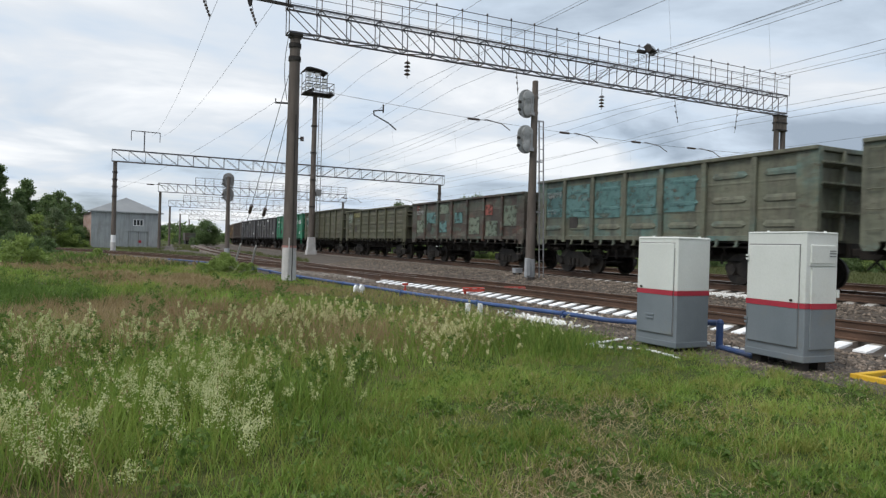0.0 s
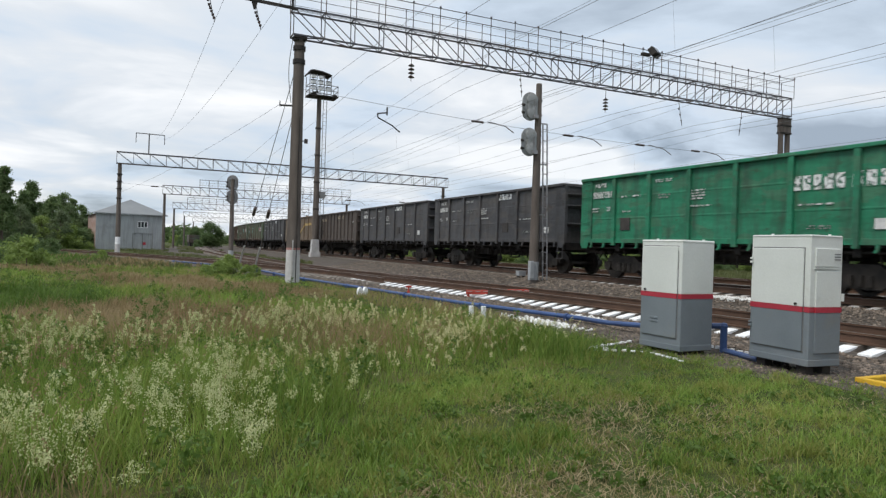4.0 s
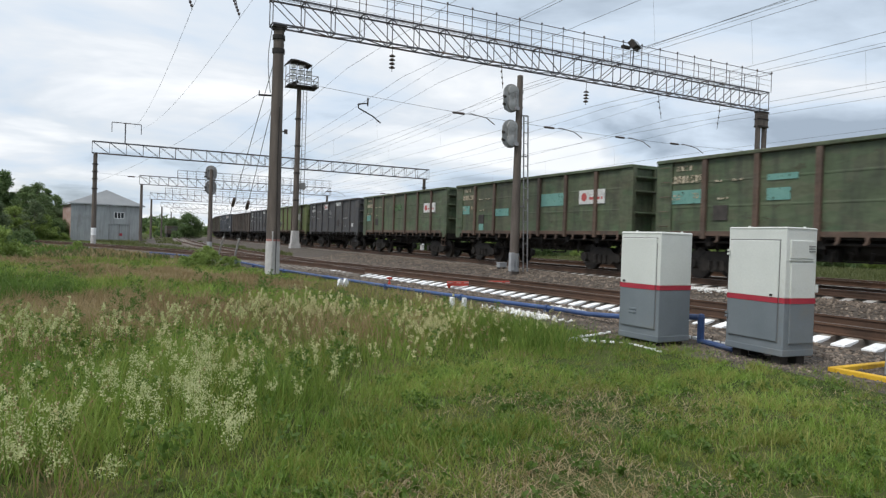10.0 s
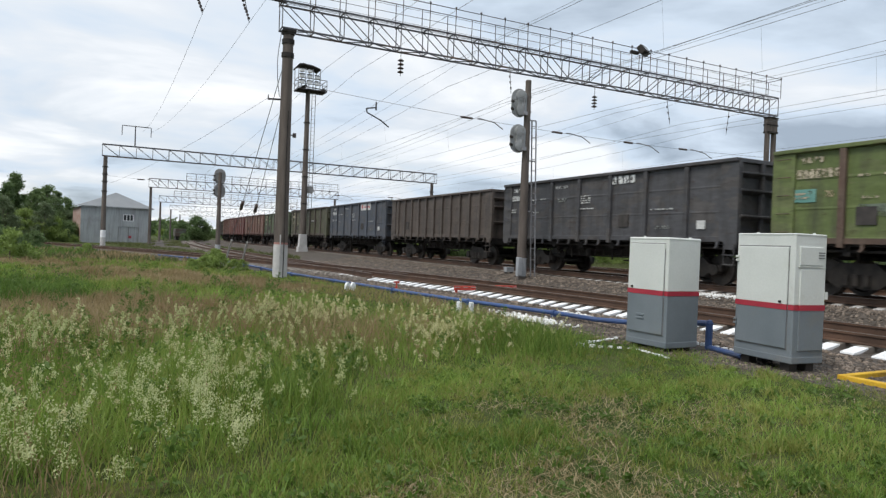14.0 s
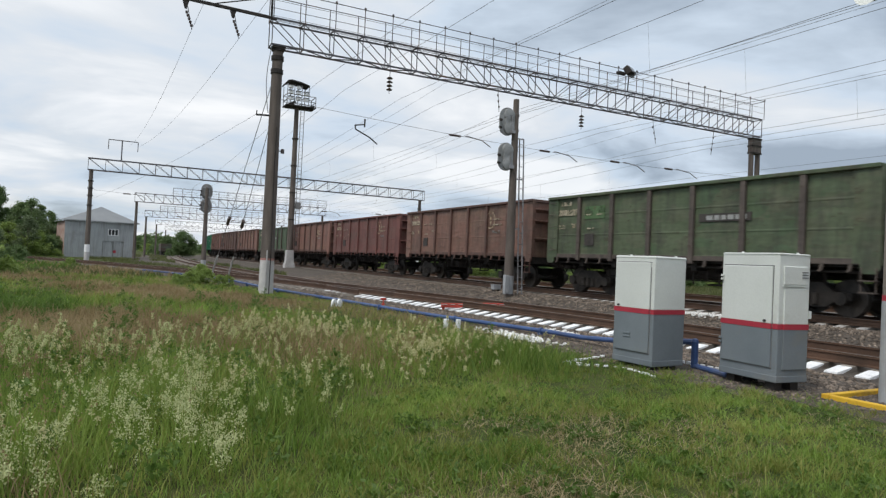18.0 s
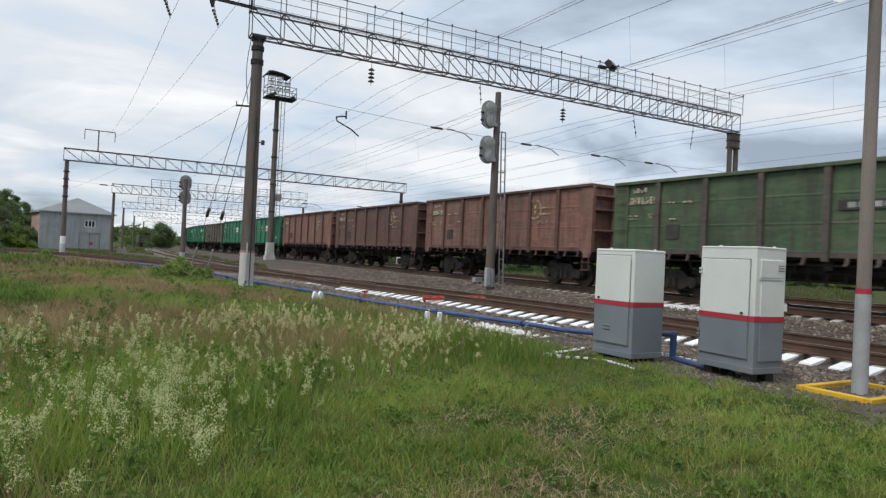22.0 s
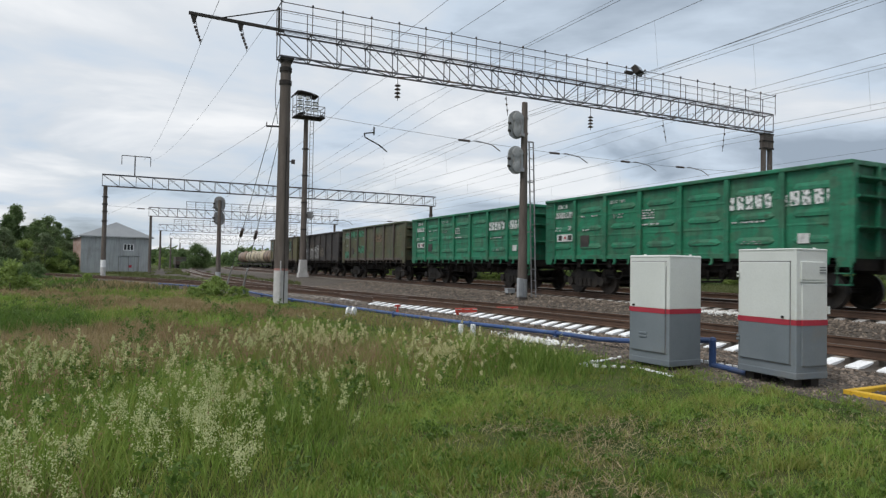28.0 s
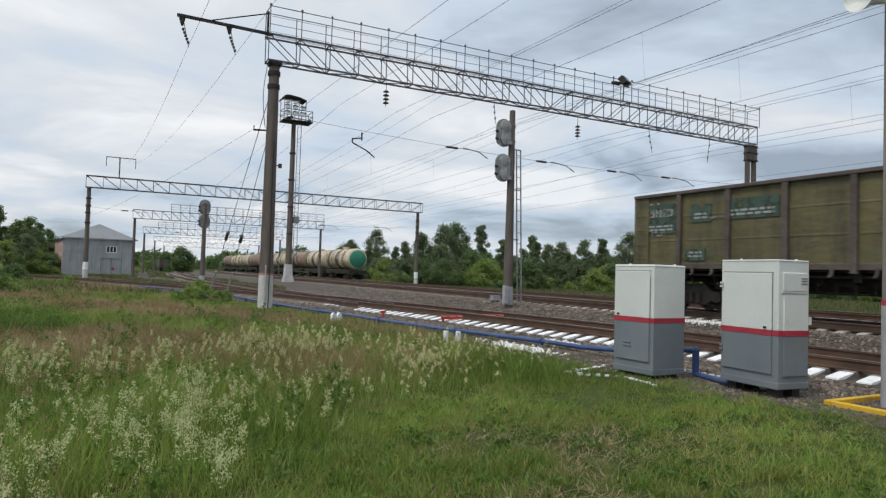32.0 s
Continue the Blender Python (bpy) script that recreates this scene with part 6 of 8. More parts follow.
bm = bms()
for a, b in (((0.9, -0.6), (1.6, 0.2)), ((-1.1, -0.3), (-0.3, -0.7))):
    bar(bm, (*a, 14.9), (*b, 15.35), 0.25, 0.2)
part("cable_drum", bm, M["dark"], lm)
bm = bms(); box(bm, 0.28, 0.75, -0.35, 0.0, 5.6, 6.2); part("switch_box", bm, M["sign_grey"], lm)
for dx in (0.42, 0.75):
    bm = bms(); rod(bm, (dx, 0.1, 1.8), (dx, 0.1, 15.0), 0.03, 5); part("ladder_rail", bm, M["galv"], lm)
for k in range(36):
    bm = bms(); rod(bm, (0.42, 0.1, 2 + k * 0.36), (0.75, 0.1, 2 + k * 0.36), 0.016, 4); part("rung", bm, M["galv"], lm)

# ---- relay cabinets ----
def cabinet(at, turn, deep, wide, tall, base_h, stripe, big):
    """deep: along the face towards the meadow; wide: across. Its door is on the meadow side."""
    label = "large white and grey relay cabinet with red stripe and vent" if big else "white and grey relay cabinet with red stripe and slanted edge"
    t = thing("relay_cabinet", label, "relay cabinet", Matrix.Translation(at) @ Matrix.Rotation(turn, 4, "Z"), "relay cabinets by the track")
    bm = bms(); box(bm, 0, wide, 0, deep, base_h, stripe)
    part("lower_body", bm, M["cab_grey"], t, "grey painted lower half", bevel=0.012)
    bm = bms(); box(bm, 0, wide, 0, deep, stripe + 0.065, tall)
    part("upper_body", bm, M["cab_white"], t, "white painted upper half", bevel=0.012)
    bm = bms(); box(bm, -0.004, wide + 0.004, -0.004, deep + 0.004, stripe, stripe + 0.066)
    part("stripe", bm, M["red"], t, "red stripe")
    bm = bms(); box(bm, -0.006, wide + 0.006, -0.006, deep + 0.006, tall - (0.035 if not big else 0.02), tall + 0.01)
    part("lid", bm, M["cab_white"], t, bevel=0.02)
    bm = bms(); box(bm, -0.004, wide + 0.004, -0.004, deep + 0.004, base_h - 0.02, base_h + 0.07)
    part("skirt", bm, M["cab_grey"], t, bevel=0.01)
    for x0, y0 in ((0.06, 0.08), (wide - 0.2, 0.08), (0.06, deep - 0.22), (wide - 0.2, deep - 0.22)):
        bm = bms(); box(bm, x0, x0 + 0.14, y0, y0 + 0.14, -0.15, base_h); part("foot", bm, M["dark"], t)
    # door leaf: upper and lower half in the two colours
    d0, d1 = (0.09, deep - 0.05) if big else (0.07, deep - 0.06)
    for z0, z1, m in ((base_h + 0.17, stripe - 0.002, M["cab_grey"]), (stripe + 0.068, tall - (0.17 if big else 0.09), M["cab_white"])):
        bm = bms(); box(bm, -0.022, 0.004, d0, d1, z0, z1); part("door_panel", bm, m, t, bevel=0.006)
    bm = bms(); box(bm, -0.026, 0.0, d0, d1, stripe - 0.002, stripe + 0.068); part("door_stripe", bm, M["red"], t)
    gap = bms()
    for z0, z1 in ((base_h + 0.155, base_h + 0.17), (tall - (0.17 if big else 0.09), tall - (0.155 if big else 0.078))):
        box(gap, -0.006, 0.004, d0 - 0.012, d1 + 0.012, z0, z1)
    for y in (d0 - 0.012, d1):
        box(gap, -0.006, 0.004, y + 0.003, y + 0.010, base_h + 0.155, tall - 0.155)
    part("door_gap", gap, M["sign_grey"], t)
    for z in ((0.5, 1.38) if big else (0.42,)):
        bm = bms()
        for j in range(2):
            box(bm, -0.034, -0.005, deep - 0.05 if big else d0 + 0.35, deep + 0.0 if big else d0 + 0.5, z + j * 0.05, z + 0.03 + j * 0.05)
        part("hinge" if big else "vent_slot", bm, M["cab_white"] if z > 1 else M["cab_grey"], t, bevel=0.004)
    bm = bms(); rod(bm, (-0.024, d0 + 0.09 if big else d1 - 0.06, stripe + 0.10), (-0.05, d0 + 0.09 if big else d1 - 0.06, stripe + 0.10), 0.016, 8)
    part("lock", bm, M["dark"], t)
    if big:
        bm = bms(); box(bm, 0.07, wide - 0.07, -0.02, 0.002, tall - 0.40, tall - 0.16); part("vent_cover", bm, M["cab_white"], t, bevel=0.008)
        bm = bms(); box(bm, 0.06, wide - 0.06, -0.024, 0.0, tall - 0.425, tall - 0.412); part("drip_edge", bm, M["cab_white"], t)
        for j in range(3):
            bm = bms(); box(bm, wide - 0.17, wide - 0.06, -0.026, -0.015, tall - 0.24 - j * 0.035, tall - 0.225 - j * 0.035); part("vent_slot", bm, M["sign_grey"], t)
        for z0, z1, m in ((base_h + 0.15, stripe - 0.002, M["cab_grey"]), (stripe + 0.068, tall - 0.45, M["cab_white"])):
            bm = bms(); box(bm, 0.09, wide - 0.03, -0.018, 0.004, z0, z1); part("side_panel", bm, m, t, bevel=0.006)
        bm = bms(); box(bm, 0.088, wide - 0.028, -0.022, 0.0, stripe - 0.002, stripe + 0.068); part("side_stripe", bm, M["red"], t)
        bm = bms(); box(bm, wide - 0.02, wide + 0.02, -0.025, 0.03, 0.92, 1.02); part("cable_bracket", bm, M["cab_white"], t)
    for x, y in ((0.12, deep * 0.75), (wide - 0.12, 0.1)):
        bm = bms(); rod(bm, (x, y, tall), (x, y, tall + 0.03), 0.018, 8); part("lifting_lug", bm, M["cab_white"], t)
    return t


cabinet((7.2, 7.17, -0.5), 0.04, 0.80, 0.66, 1.65, 0.05, 0.80, False)
cabinet((7.80, 5.60, -0.52), -0.07, 0.94, 0.565, 1.76, 0.10, 0.775, True)

# ---- the pole with the loudspeaker in its yellow kerb ----
sp = pole("loudspeaker_pole", "grey painted concrete pole with red band and loudspeaker", (8.72, 4.74, -0.58), 9.0, 0.088, 0.06, M["concrete"], ((0.0, 1.28, M["grey_paint"]), (1.28, 1.35, M["red"])), "", "pole")
bm = bms(); lathe(bm, [(0.05, 0.0), (0.07, 0.12), (0.10, 0.22), (0.20, 0.42), (0.21, 0.43), (0.0, 0.25)], 16, "x", (0, 0, 0))
o = part("loudspeaker_horn", bm, M["cab_white"], sp, "beige horn loudspeaker", smooth=True)
o.matrix_basis = Matrix.Translation((-0.12, 0.02, 5.12)) @ Matrix.Rotation(math.pi * 0.95, 4, "Z")
bm = bms(); box(bm, 0.07, 0.11, -0.03, 0.03, 1.4, 1.75)
part("cable_clip", bm, M["galv"], sp)
kerb = thing("yellow_kerb", "low yellow painted kerb frame round the pole", "kerb", Matrix.Translation((8.74, 4.78, -0.60)) @ Matrix.Rotation(0.02, 4, "Z"))
for x0, x1, y0, y1 in ((-0.63, 0.66, -0.5, -0.41), (-0.63, 0.66, 0.33, 0.42), (-0.63, -0.54, -0.41, 0.33), (0.57, 0.66, -0.41, 0.33)):
    bm = bms(); box(bm, x0, x1, y0, y1, -0.05, 0.10); part("kerb_side", bm, M["yellow"], kerb, bevel=0.012)

# ---- the blue pipe along the siding ----
def pipe_x(y):
    """The pipe's run: it nears the siding by the cabinets and leaves it up the line."""
    return float(np.interp(y, (9.0, 11.5, 13.2, 15.1, 17.2, 20.7, 25.2, 30, 35.4, 38, 42, 46), (8.5, 8.63, 8.22, 7.74, 7.36, 6.92, 6.22, 5.86, 5.6, 5.0, 3.7, 2.3)))


def blue_pipe():
    t = thing("blue_pipe", "long blue painted pipe on low supports", "pipe")
    pts = [(8.36, 7.42, -0.15), (8.42, 8.2, -0.22), (8.5, 9.3, -0.37), (8.58, 10.4, -0.45)] + [(pipe_x(y), y, -0.47) for y in (11.5, 12.3, 13.2, 14, 15.1, 17, 20, 23, 26, 29, 32, 35, 38, 42, 46)]
    bm = sweep([(0.049 * math.cos(k * math.tau / 10), 0.049 * math.sin(k * math.tau / 10)) for k in range(10)], pts)
    part("run", bm, M["blue"], t, smooth=True)
    bm = bms(); rod(bm, pts[0], (8.36, 7.42, -0.66), 0.055, 10); lathe(bm, [(0.0, -0.06), (0.045, -0.045), (0.06, 0), (0.045, 0.045), (0.0, 0.06)], 10, "z", pts[0])
    part("elbow", bm, M["blue"], t, smooth=True)
    bm = bms(); rod(bm, (8.36, 7.42, -0.53), (8.02, 6.5, -0.5), 0.045, 10)
    part("branch", bm, M["blue"], t, smooth=True)
    for y in (11.8, 14.5, 18, 22, 26, 30.5, 34):
        x = pipe_x(y)
        bm = bms(); box(bm, x - 0.05, x + 0.05, y - 0.05, y + 0.05, -0.75, -0.50); part("support", bm, M["blue"], t)
        bm = bms(); lathe(bm, [(0.058, -0.04), (0.068, -0.04), (0.068, 0.04), (0.058, 0.04)], 10, "y", (x, y, -0.47)); part("collar", bm, M["blue"], t)
    return t


blue_pipe()

# ---- small markers ----
def picket(at, turn=0.0, h=0.34):
    t = thing("picket_stone", "small whitewashed picket stone", "marker stone", Matrix.Translation(at) @ Matrix.Rotation(turn, 4, "Z"), "white markers")
    bm = bms()
    for x in (-0.10, 0.10):
        prism(bm, [(x - 0.085, 0), (x + 0.085, 0), (x + 0.07, h * 0.8), (x + 0.02, h), (x - 0.03, h), (x - 0.075, h * 0.75)], -0.05, 0.05)
    part("stone", bm, M["whitewash"], t, bevel=0.01)
    return t


picket((6.25, 18.9, -0.62), 0.3, 0.30)
for x, y in ((6.66, 12.65), (6.88, 12.5)):
    t = thing("white_post", "short whitewashed post in the grass", "marker post", Matrix.Translation((x, y, -0.6)), "white markers")
    bm = bms(); box(bm, -0.05, 0.05, -0.05, 0.05, -0.1, 0.30, 0.008); part("shaft", bm, M["whitewash"], t, bevel=0.01)
rp = thing("red_hydrant", "small red cross-shaped valve on the pipe", "valve", Matrix.Translation((8.15, 19.9, -0.58)) @ Matrix.Scale(0.75, 4))
bm = bms(); rod(bm, (0, 0, -0.1), (0, 0, 0.34), 0.035, 8); part("stem", bm, M["red_board"], rp)
bm = bms(); box(bm, -0.13, 0.13, -0.03, 0.03, 0.24, 0.33); part("handle", bm, M["red_board"], rp, bevel=0.01)
bm = bms(); lathe(bm, [(0.07, 0.0), (0.07, 0.1)], 10); part("flange", bm, M["red_board"], rp)
for x, y, w in ((9.66, 18.0, 0.72), (10.62, 17.15, 0.72)):
    t = thing("red_guard_board", "red guard board lying along the rail", "guard board", Matrix.Translation((x, y, -0.42 if x > 10 else -0.50)), "red guard boards")
    bm = bms(); box(bm, -w / 2, w / 2, -0.05, 0.05, 0.03, 0.165); part("board", bm, M["red_board"], t, bevel=0.01)
    for dx in (-0.28, 0.0, 0.28):
        bm = bms(); box(bm, dx - 0.09, dx + 0.09, -0.056, -0.04, 0.12, 0.135); part("pale_bar", bm, M["grey_concrete"], t)
    for dx in (-0.3, 0.3):
        bm = bms(); box(bm, dx - 0.03, dx + 0.03, -0.03, 0.03, -0.14, 0.04); part("leg", bm, M["red_board"], t)
t = thing("red_guard_board", "red guard plate between the siding rails", "guard board", Matrix.Translation((11.3, 8.1, -0.36)), "red guard boards")
bm = bms(); box(bm, -0.5, 0.5, -0.10, 0.10, -0.06, 0.035); part("board", bm, M["red_board"], t, bevel=0.01)
rng = random.Random(5)
for k in range(9):
    y = 19.5 + k * 3.4
    t = thing("white_stone", "whitewashed stone marker beside the rail", "marker stone", Matrix.Translation((near_x(y) + 1.15 + rng.uniform(-0.1, 0.1), y, -0.44)), "white markers")
    bm = bms(); bmesh.ops.create_icosphere(bm, subdivisions=1, radius=0.13)
    for v in bm.verts:
        v.co *= rng.uniform(0.75, 1.15)
    part("stone", bm, M["whitewash"], t)
# limewashed border lines in the gravel by the cabinets
for pts in (((6.4, 8.2), (7.6, 8.6)), ((6.4, 8.12), (6.98, 7.52), (6.86, 6.74)), ((8.55, 8.3), (8.66, 6.85)), ((7.6, 5.45), (8.6, 5.75))):
    t = thing("lime_border", "broken whitewashed stone border in the gravel", "stone border", group="lime borders")
    for a, b in zip(pts, pts[1:]):
        n, low = max(2, int(math.dist(a, b) / 0.13)), -0.545 if a[1] > 6.5 else -0.60
        for k in range(n):
            f, g = k / n, (k + rng.uniform(0.3, 0.8)) / n
            bm = bms()
            bar(bm, (a[0] + (b[0] - a[0]) * f, a[1] + (b[1] - a[1]) * f, low), (a[0] + (b[0] - a[0]) * g, a[1] + (b[1] - a[1]) * g, low + 0.005), rng.uniform(0.03, 0.06), rng.uniform(0.04, 0.085))
            part("stone", bm, M["whitewash"], t, bevel=0.006)

# ---- house ----
def house():
    t = thing("yard_house", "two-storey grey clad yard building with gabled roof", "building", Matrix.Translation((3.9, 100.8, -0.9)) @ Matrix.Rotation(radians(7.5), 4, "Z"))
    w, d, e, pk = 8.6, 12.0, 5.05, 7.05
    bm = bms()
    for z0, z1, x0, x1 in ((0, 2.52, -w, -4.1), (0, 2.52, -1.5, 0), (2.52, 3.3, -w, 0), (3.3, 4.2, -w, -3.5), (3.3, 4.2, -2.2, 0), (4.2, e, -w, 0)):
        box(bm, x0, x1, 0, 0.25, z0, z1)
    part("front_wall", bm, M["wall"], t, "grey cladding front wall")
    for k in range(15):
        bm = bms(); box(bm, -w + k * w / 14.3, -w + k * w / 14.3 + 0.04, -0.02, 0.0, 4.22, e); part("cladding_rib", bm, M["wall"], t)
    bm = bms(); box(bm, -w - 0.02, -w + 0.25, 0.25, d, 0, e); part("side_wall", bm, M["brick_wall"], t, "worn brick and plaster side wall")
    bm = bms(); box(bm, -0.25, 0.0, 0.25, d, 0, e); part("side_wall", bm, M["wall"], t)
    bm = bms(); box(bm, -w, 0, d - 0.25, d, 0, e); part("back_wall", bm, M["wall"], t)
    bm = bms()
    a, b, c = (-w - 0.35, e), (0.35, e), (-w / 2, pk)
    for (x0, z0), (x1, z1) in ((a, c), (c, b)):
        v = [bm.verts.new(q) for q in ((x0, 1.2 if (x0, z0) == c else -0.3, z0), (x1, 1.2 if (x1, z1) == c else -0.3, z1), (x1, d + 0.3, z1), (x0, d + 0.3, z0))]
        u = [bm.verts.new(q.co + Vector((0, 0, 0.12))) for q in v]
        bm.faces.new(v[::-1]); bm.faces.new(u)
        for k in range(4):
            bm.faces.new((v[k], v[(k + 1) % 4], u[(k + 1) % 4], u[k]))
    part("roof", bm, M["roof"], t, "grey sheet metal roof")
    bm = bms()
    v = [bm.verts.new(q) for q in ((a[0], -0.3, e), (b[0], -0.3, e), (c[0], 1.2, pk), (a[0], -0.3, e + 0.12), (b[0], -0.3, e + 0.12), (c[0], 1.2, pk + 0.12))]
    for f in ((0, 1, 2), (5, 4, 3), (0, 3, 4, 1), (1, 4, 5, 2), (2, 5, 3, 0)):
        bm.faces.new([v[i] for i in f])
    part("front_roof_slope", bm, M["roof"], t, "grey sheet metal hip")
    bm = bms(); box(bm, -w, 0, 0.26, d, e - 0.1, e); part("ceiling", bm, M["roof"], t)
    bm = bms(); box(bm, -4.1, -1.5, 0.08, 0.16, 0.12, 2.50)
    dr = part("gate", bm, M["wall"], t, "grey metal gate with red sign")
    for x in (-4.1, -2.83, -1.58):
        bm = bms(); box(bm, x, x + 0.08, 0.02, 0.10, 0.12, 2.5); part("gate_frame", bm, M["sign_grey"], dr)
    bm = bms(); box(bm, -2.85, -2.4, 0.04, 0.075, 0.95, 1.3); part("red_sign", bm, M["red"], dr)
    bm = bms(); box(bm, -4.3, 0.1, -0.25, 0.2, 0.0, 0.14); part("plinth", bm, M["dark"], t)
    wn = part("window", window_mesh(-3.5, -2.2, 3.3, 4.2), M["whitewash"], t, "white framed three-pane window")
    for k in range(3):
        bm = bms(); x = -3.42 + k * 0.41; box(bm, x, x + 0.33, 0.10, 0.13, 3.38, 4.12); part("pane", bm, M["glass"], wn)
    return t


def window_mesh(x0, x1, z0, z1):
    bm = bms()
    for a, b, c, d in ((x0, x1, z0, z0 + 0.07), (x0, x1, z1 - 0.07, z1), (x0, x0 + 0.08, z0, z1), (x1 - 0.08, x1, z0, z1), (x0 + 0.41, x0 + 0.49, z0, z1), (x0 + 0.82, x0 + 0.90, z0, z1)):
        box(bm, a, b, 0.0, 0.2, c, d)
    return bm


house()

# ---- standing tank wagons ----
def tank_wagon(y, k):
    body = M["tank"] if k % 3 == 0 or k in (1, 4, 7) else M["tank_brown"]
    word = "cream" if k % 3 == 0 or k in (1, 4, 7) else "stained brown"
    t = thing("tank_wagon", f"{word} railway tank wagon standing in the yard", "tank wagon", Matrix.Translation((tank_x(y), y, -0.45)), "standing tank wagons")
    r, l, zc = 1.45, 10.35, 3.05
    bm = bms(); lathe(bm, [(0.0, 0.0), (0.6, 0.05), (1.15, 0.18), (1.38, 0.35), (r, 0.6), (r, l - 0.6), (1.38, l - 0.35), (1.15, l - 0.18), (0.6, l - 0.05), (0.0, l)], 28, "y", (0, 0, zc))
    part("barrel", bm, body, t, smooth=True)
    bm = bms(); lathe(bm, [(0.0, -0.012), (0.6, 0.035), (1.15, 0.165), (1.21, 0.20)], 28, "y", (0, 0, zc))
    part("end_disc", bm, M["tank_green"] if k == 0 else body, t, "green painted tank end" if k == 0 else "", smooth=True)
    for yy in (0.75, 2.9, l / 2, l - 2.9, l - 0.75):
        bm = bms(); lathe(bm, [(r, yy - 0.06), (r + 0.02, yy - 0.06), (r + 0.02, yy + 0.06), (r, yy + 0.06)], 28, "y", (0, 0, zc))
        part("band", bm, M["tank_white"] if yy in (0.75,) and k == 0 else M["dark"], t)
    for yy, half in ((l / 2, 0.75), (l - 1.5, 0.5), (2.2, 0.35)):
        bm = bms(); lathe(bm, [(r, yy - half), (r + 0.008, yy - half + 0.02), (r + 0.008, yy + half - 0.02), (r, yy + half)], 28, "y", (0, 0, zc))
        part("spill_stain", bm, M["spill"], t, "dark band stained by spills")
    bm = bms(); lathe(bm, [(0.45, 0), (0.45, 0.25), (0.40, 0.3)], 14, "z", (0, l / 2, zc + r - 0.05)); part("dome", bm, body, t)
    bm = bms(); box(bm, -1.3, 1.3, 0.1, l - 0.1, 1.05, 1.5); part("frame", bm, M["bogie"], t)
    for yy in (1.7, l - 1.7):
        b = part("bogie", cached("bogie", bogie_side_mesh), M["bogie"], t); b.location = (0, yy, 0)
        for dy in (-0.925, 0.925):
            ws = part("wheelset", cached("wheelset", wheelset_mesh), M["wheel"], b); ws.location = (0, dy, 0.475)
    for yy, m in ((-0.3, Matrix.Identity(4)), (l + 0.3, Matrix.Rotation(math.pi, 4, "Z"))):
        part("coupler", cached("coupler", coupler_mesh), M["bogie"], t).matrix_basis = Matrix.Translation((0, yy, 0)) @ m
    bm = bms()
    for x in (-0.35, 0.35):
        rod(bm, (x - 1.2 * 0, l / 2 - 0.5 + x, zc + r), (x - 0.9, l / 2 - 0.5 + x, 1.4), 0.03, 5)
    part("ladder", bm, M["dark"], t)
    return t


for k in range(9):
    tank_wagon(86.0 + k * 12.02, k)
hw = thing("hopper_wagon", "far rusty brown wagon standing in the yard", "rail wagon", Matrix.Translation((11.6, 148.0, -0.4)))
bm = bms(); box(bm, -1.1, 1.1, 0, 6, 0.8, 2.4); part("body", bm, PAINT["rusty"], hw, bevel=0.05)
bm = bms(); box(bm, -0.9, 0.9, 0.3, 5.7, 0.0, 0.8); part("underframe", bm, M["bogie"], hw)

# ---- trees and bushes ----
def leaf_cloud(rng, clumps, per, size):
    """Leaf quads round clump centres, as one mesh."""
    n = len(clumps) * per
    c = np.repeat(np.array([q[:3] for q in clumps]), per, 0)
    rad = np.repeat(np.array([q[3] for q in clumps]), per)[:, None]
    d = rng.normal(size=(n, 3)); d /= np.linalg.norm(d, axis=1)[:, None]
    pos = c + d * rad * rng.uniform(0.15, 1.15, (n, 1)) * np.array([1, 1, 0.8])
    u = rng.normal(size=(n, 3)); u /= np.linalg.norm(u, axis=1)[:, None]
    v = np.cross(u, rng.normal(size=(n, 3))); v /= np.linalg.norm(v, axis=1)[:, None]
    s = size * rng.uniform(0.6, 1.4, (n, 1))
    quad = np.stack([pos - u * s, pos - v * s * 0.55, pos + u * s, pos + v * s * 0.55], 1).reshape(-1, 3)
    return raw_mesh("crown", quad, np.arange(4 * n).reshape(n, 4))


def raw_mesh(name, co, quads, tris=None):
    """A mesh straight from arrays."""
    me = bpy.data.meshes.new(name)
    me.vertices.add(len(co))
    me.vertices.foreach_set("co", np.ascontiguousarray(co, np.float32).ravel())
    loops = quads.ravel() if tris is None else np.concatenate([quads.ravel(), tris.ravel()])
    nq, nt = len(quads), 0 if tris is None else len(tris)
    me.loops.add(len(loops))
    me.loops.foreach_set("vertex_index", loops.astype(np.int32))
    me.polygons.add(nq + nt)
    start = np.concatenate([np.arange(nq) * 4, nq * 4 + np.arange(nt) * 3]).astype(np.int32)
    me.polygons.foreach_set("loop_start", start)
    me.update(calc_edges=True)
    return me


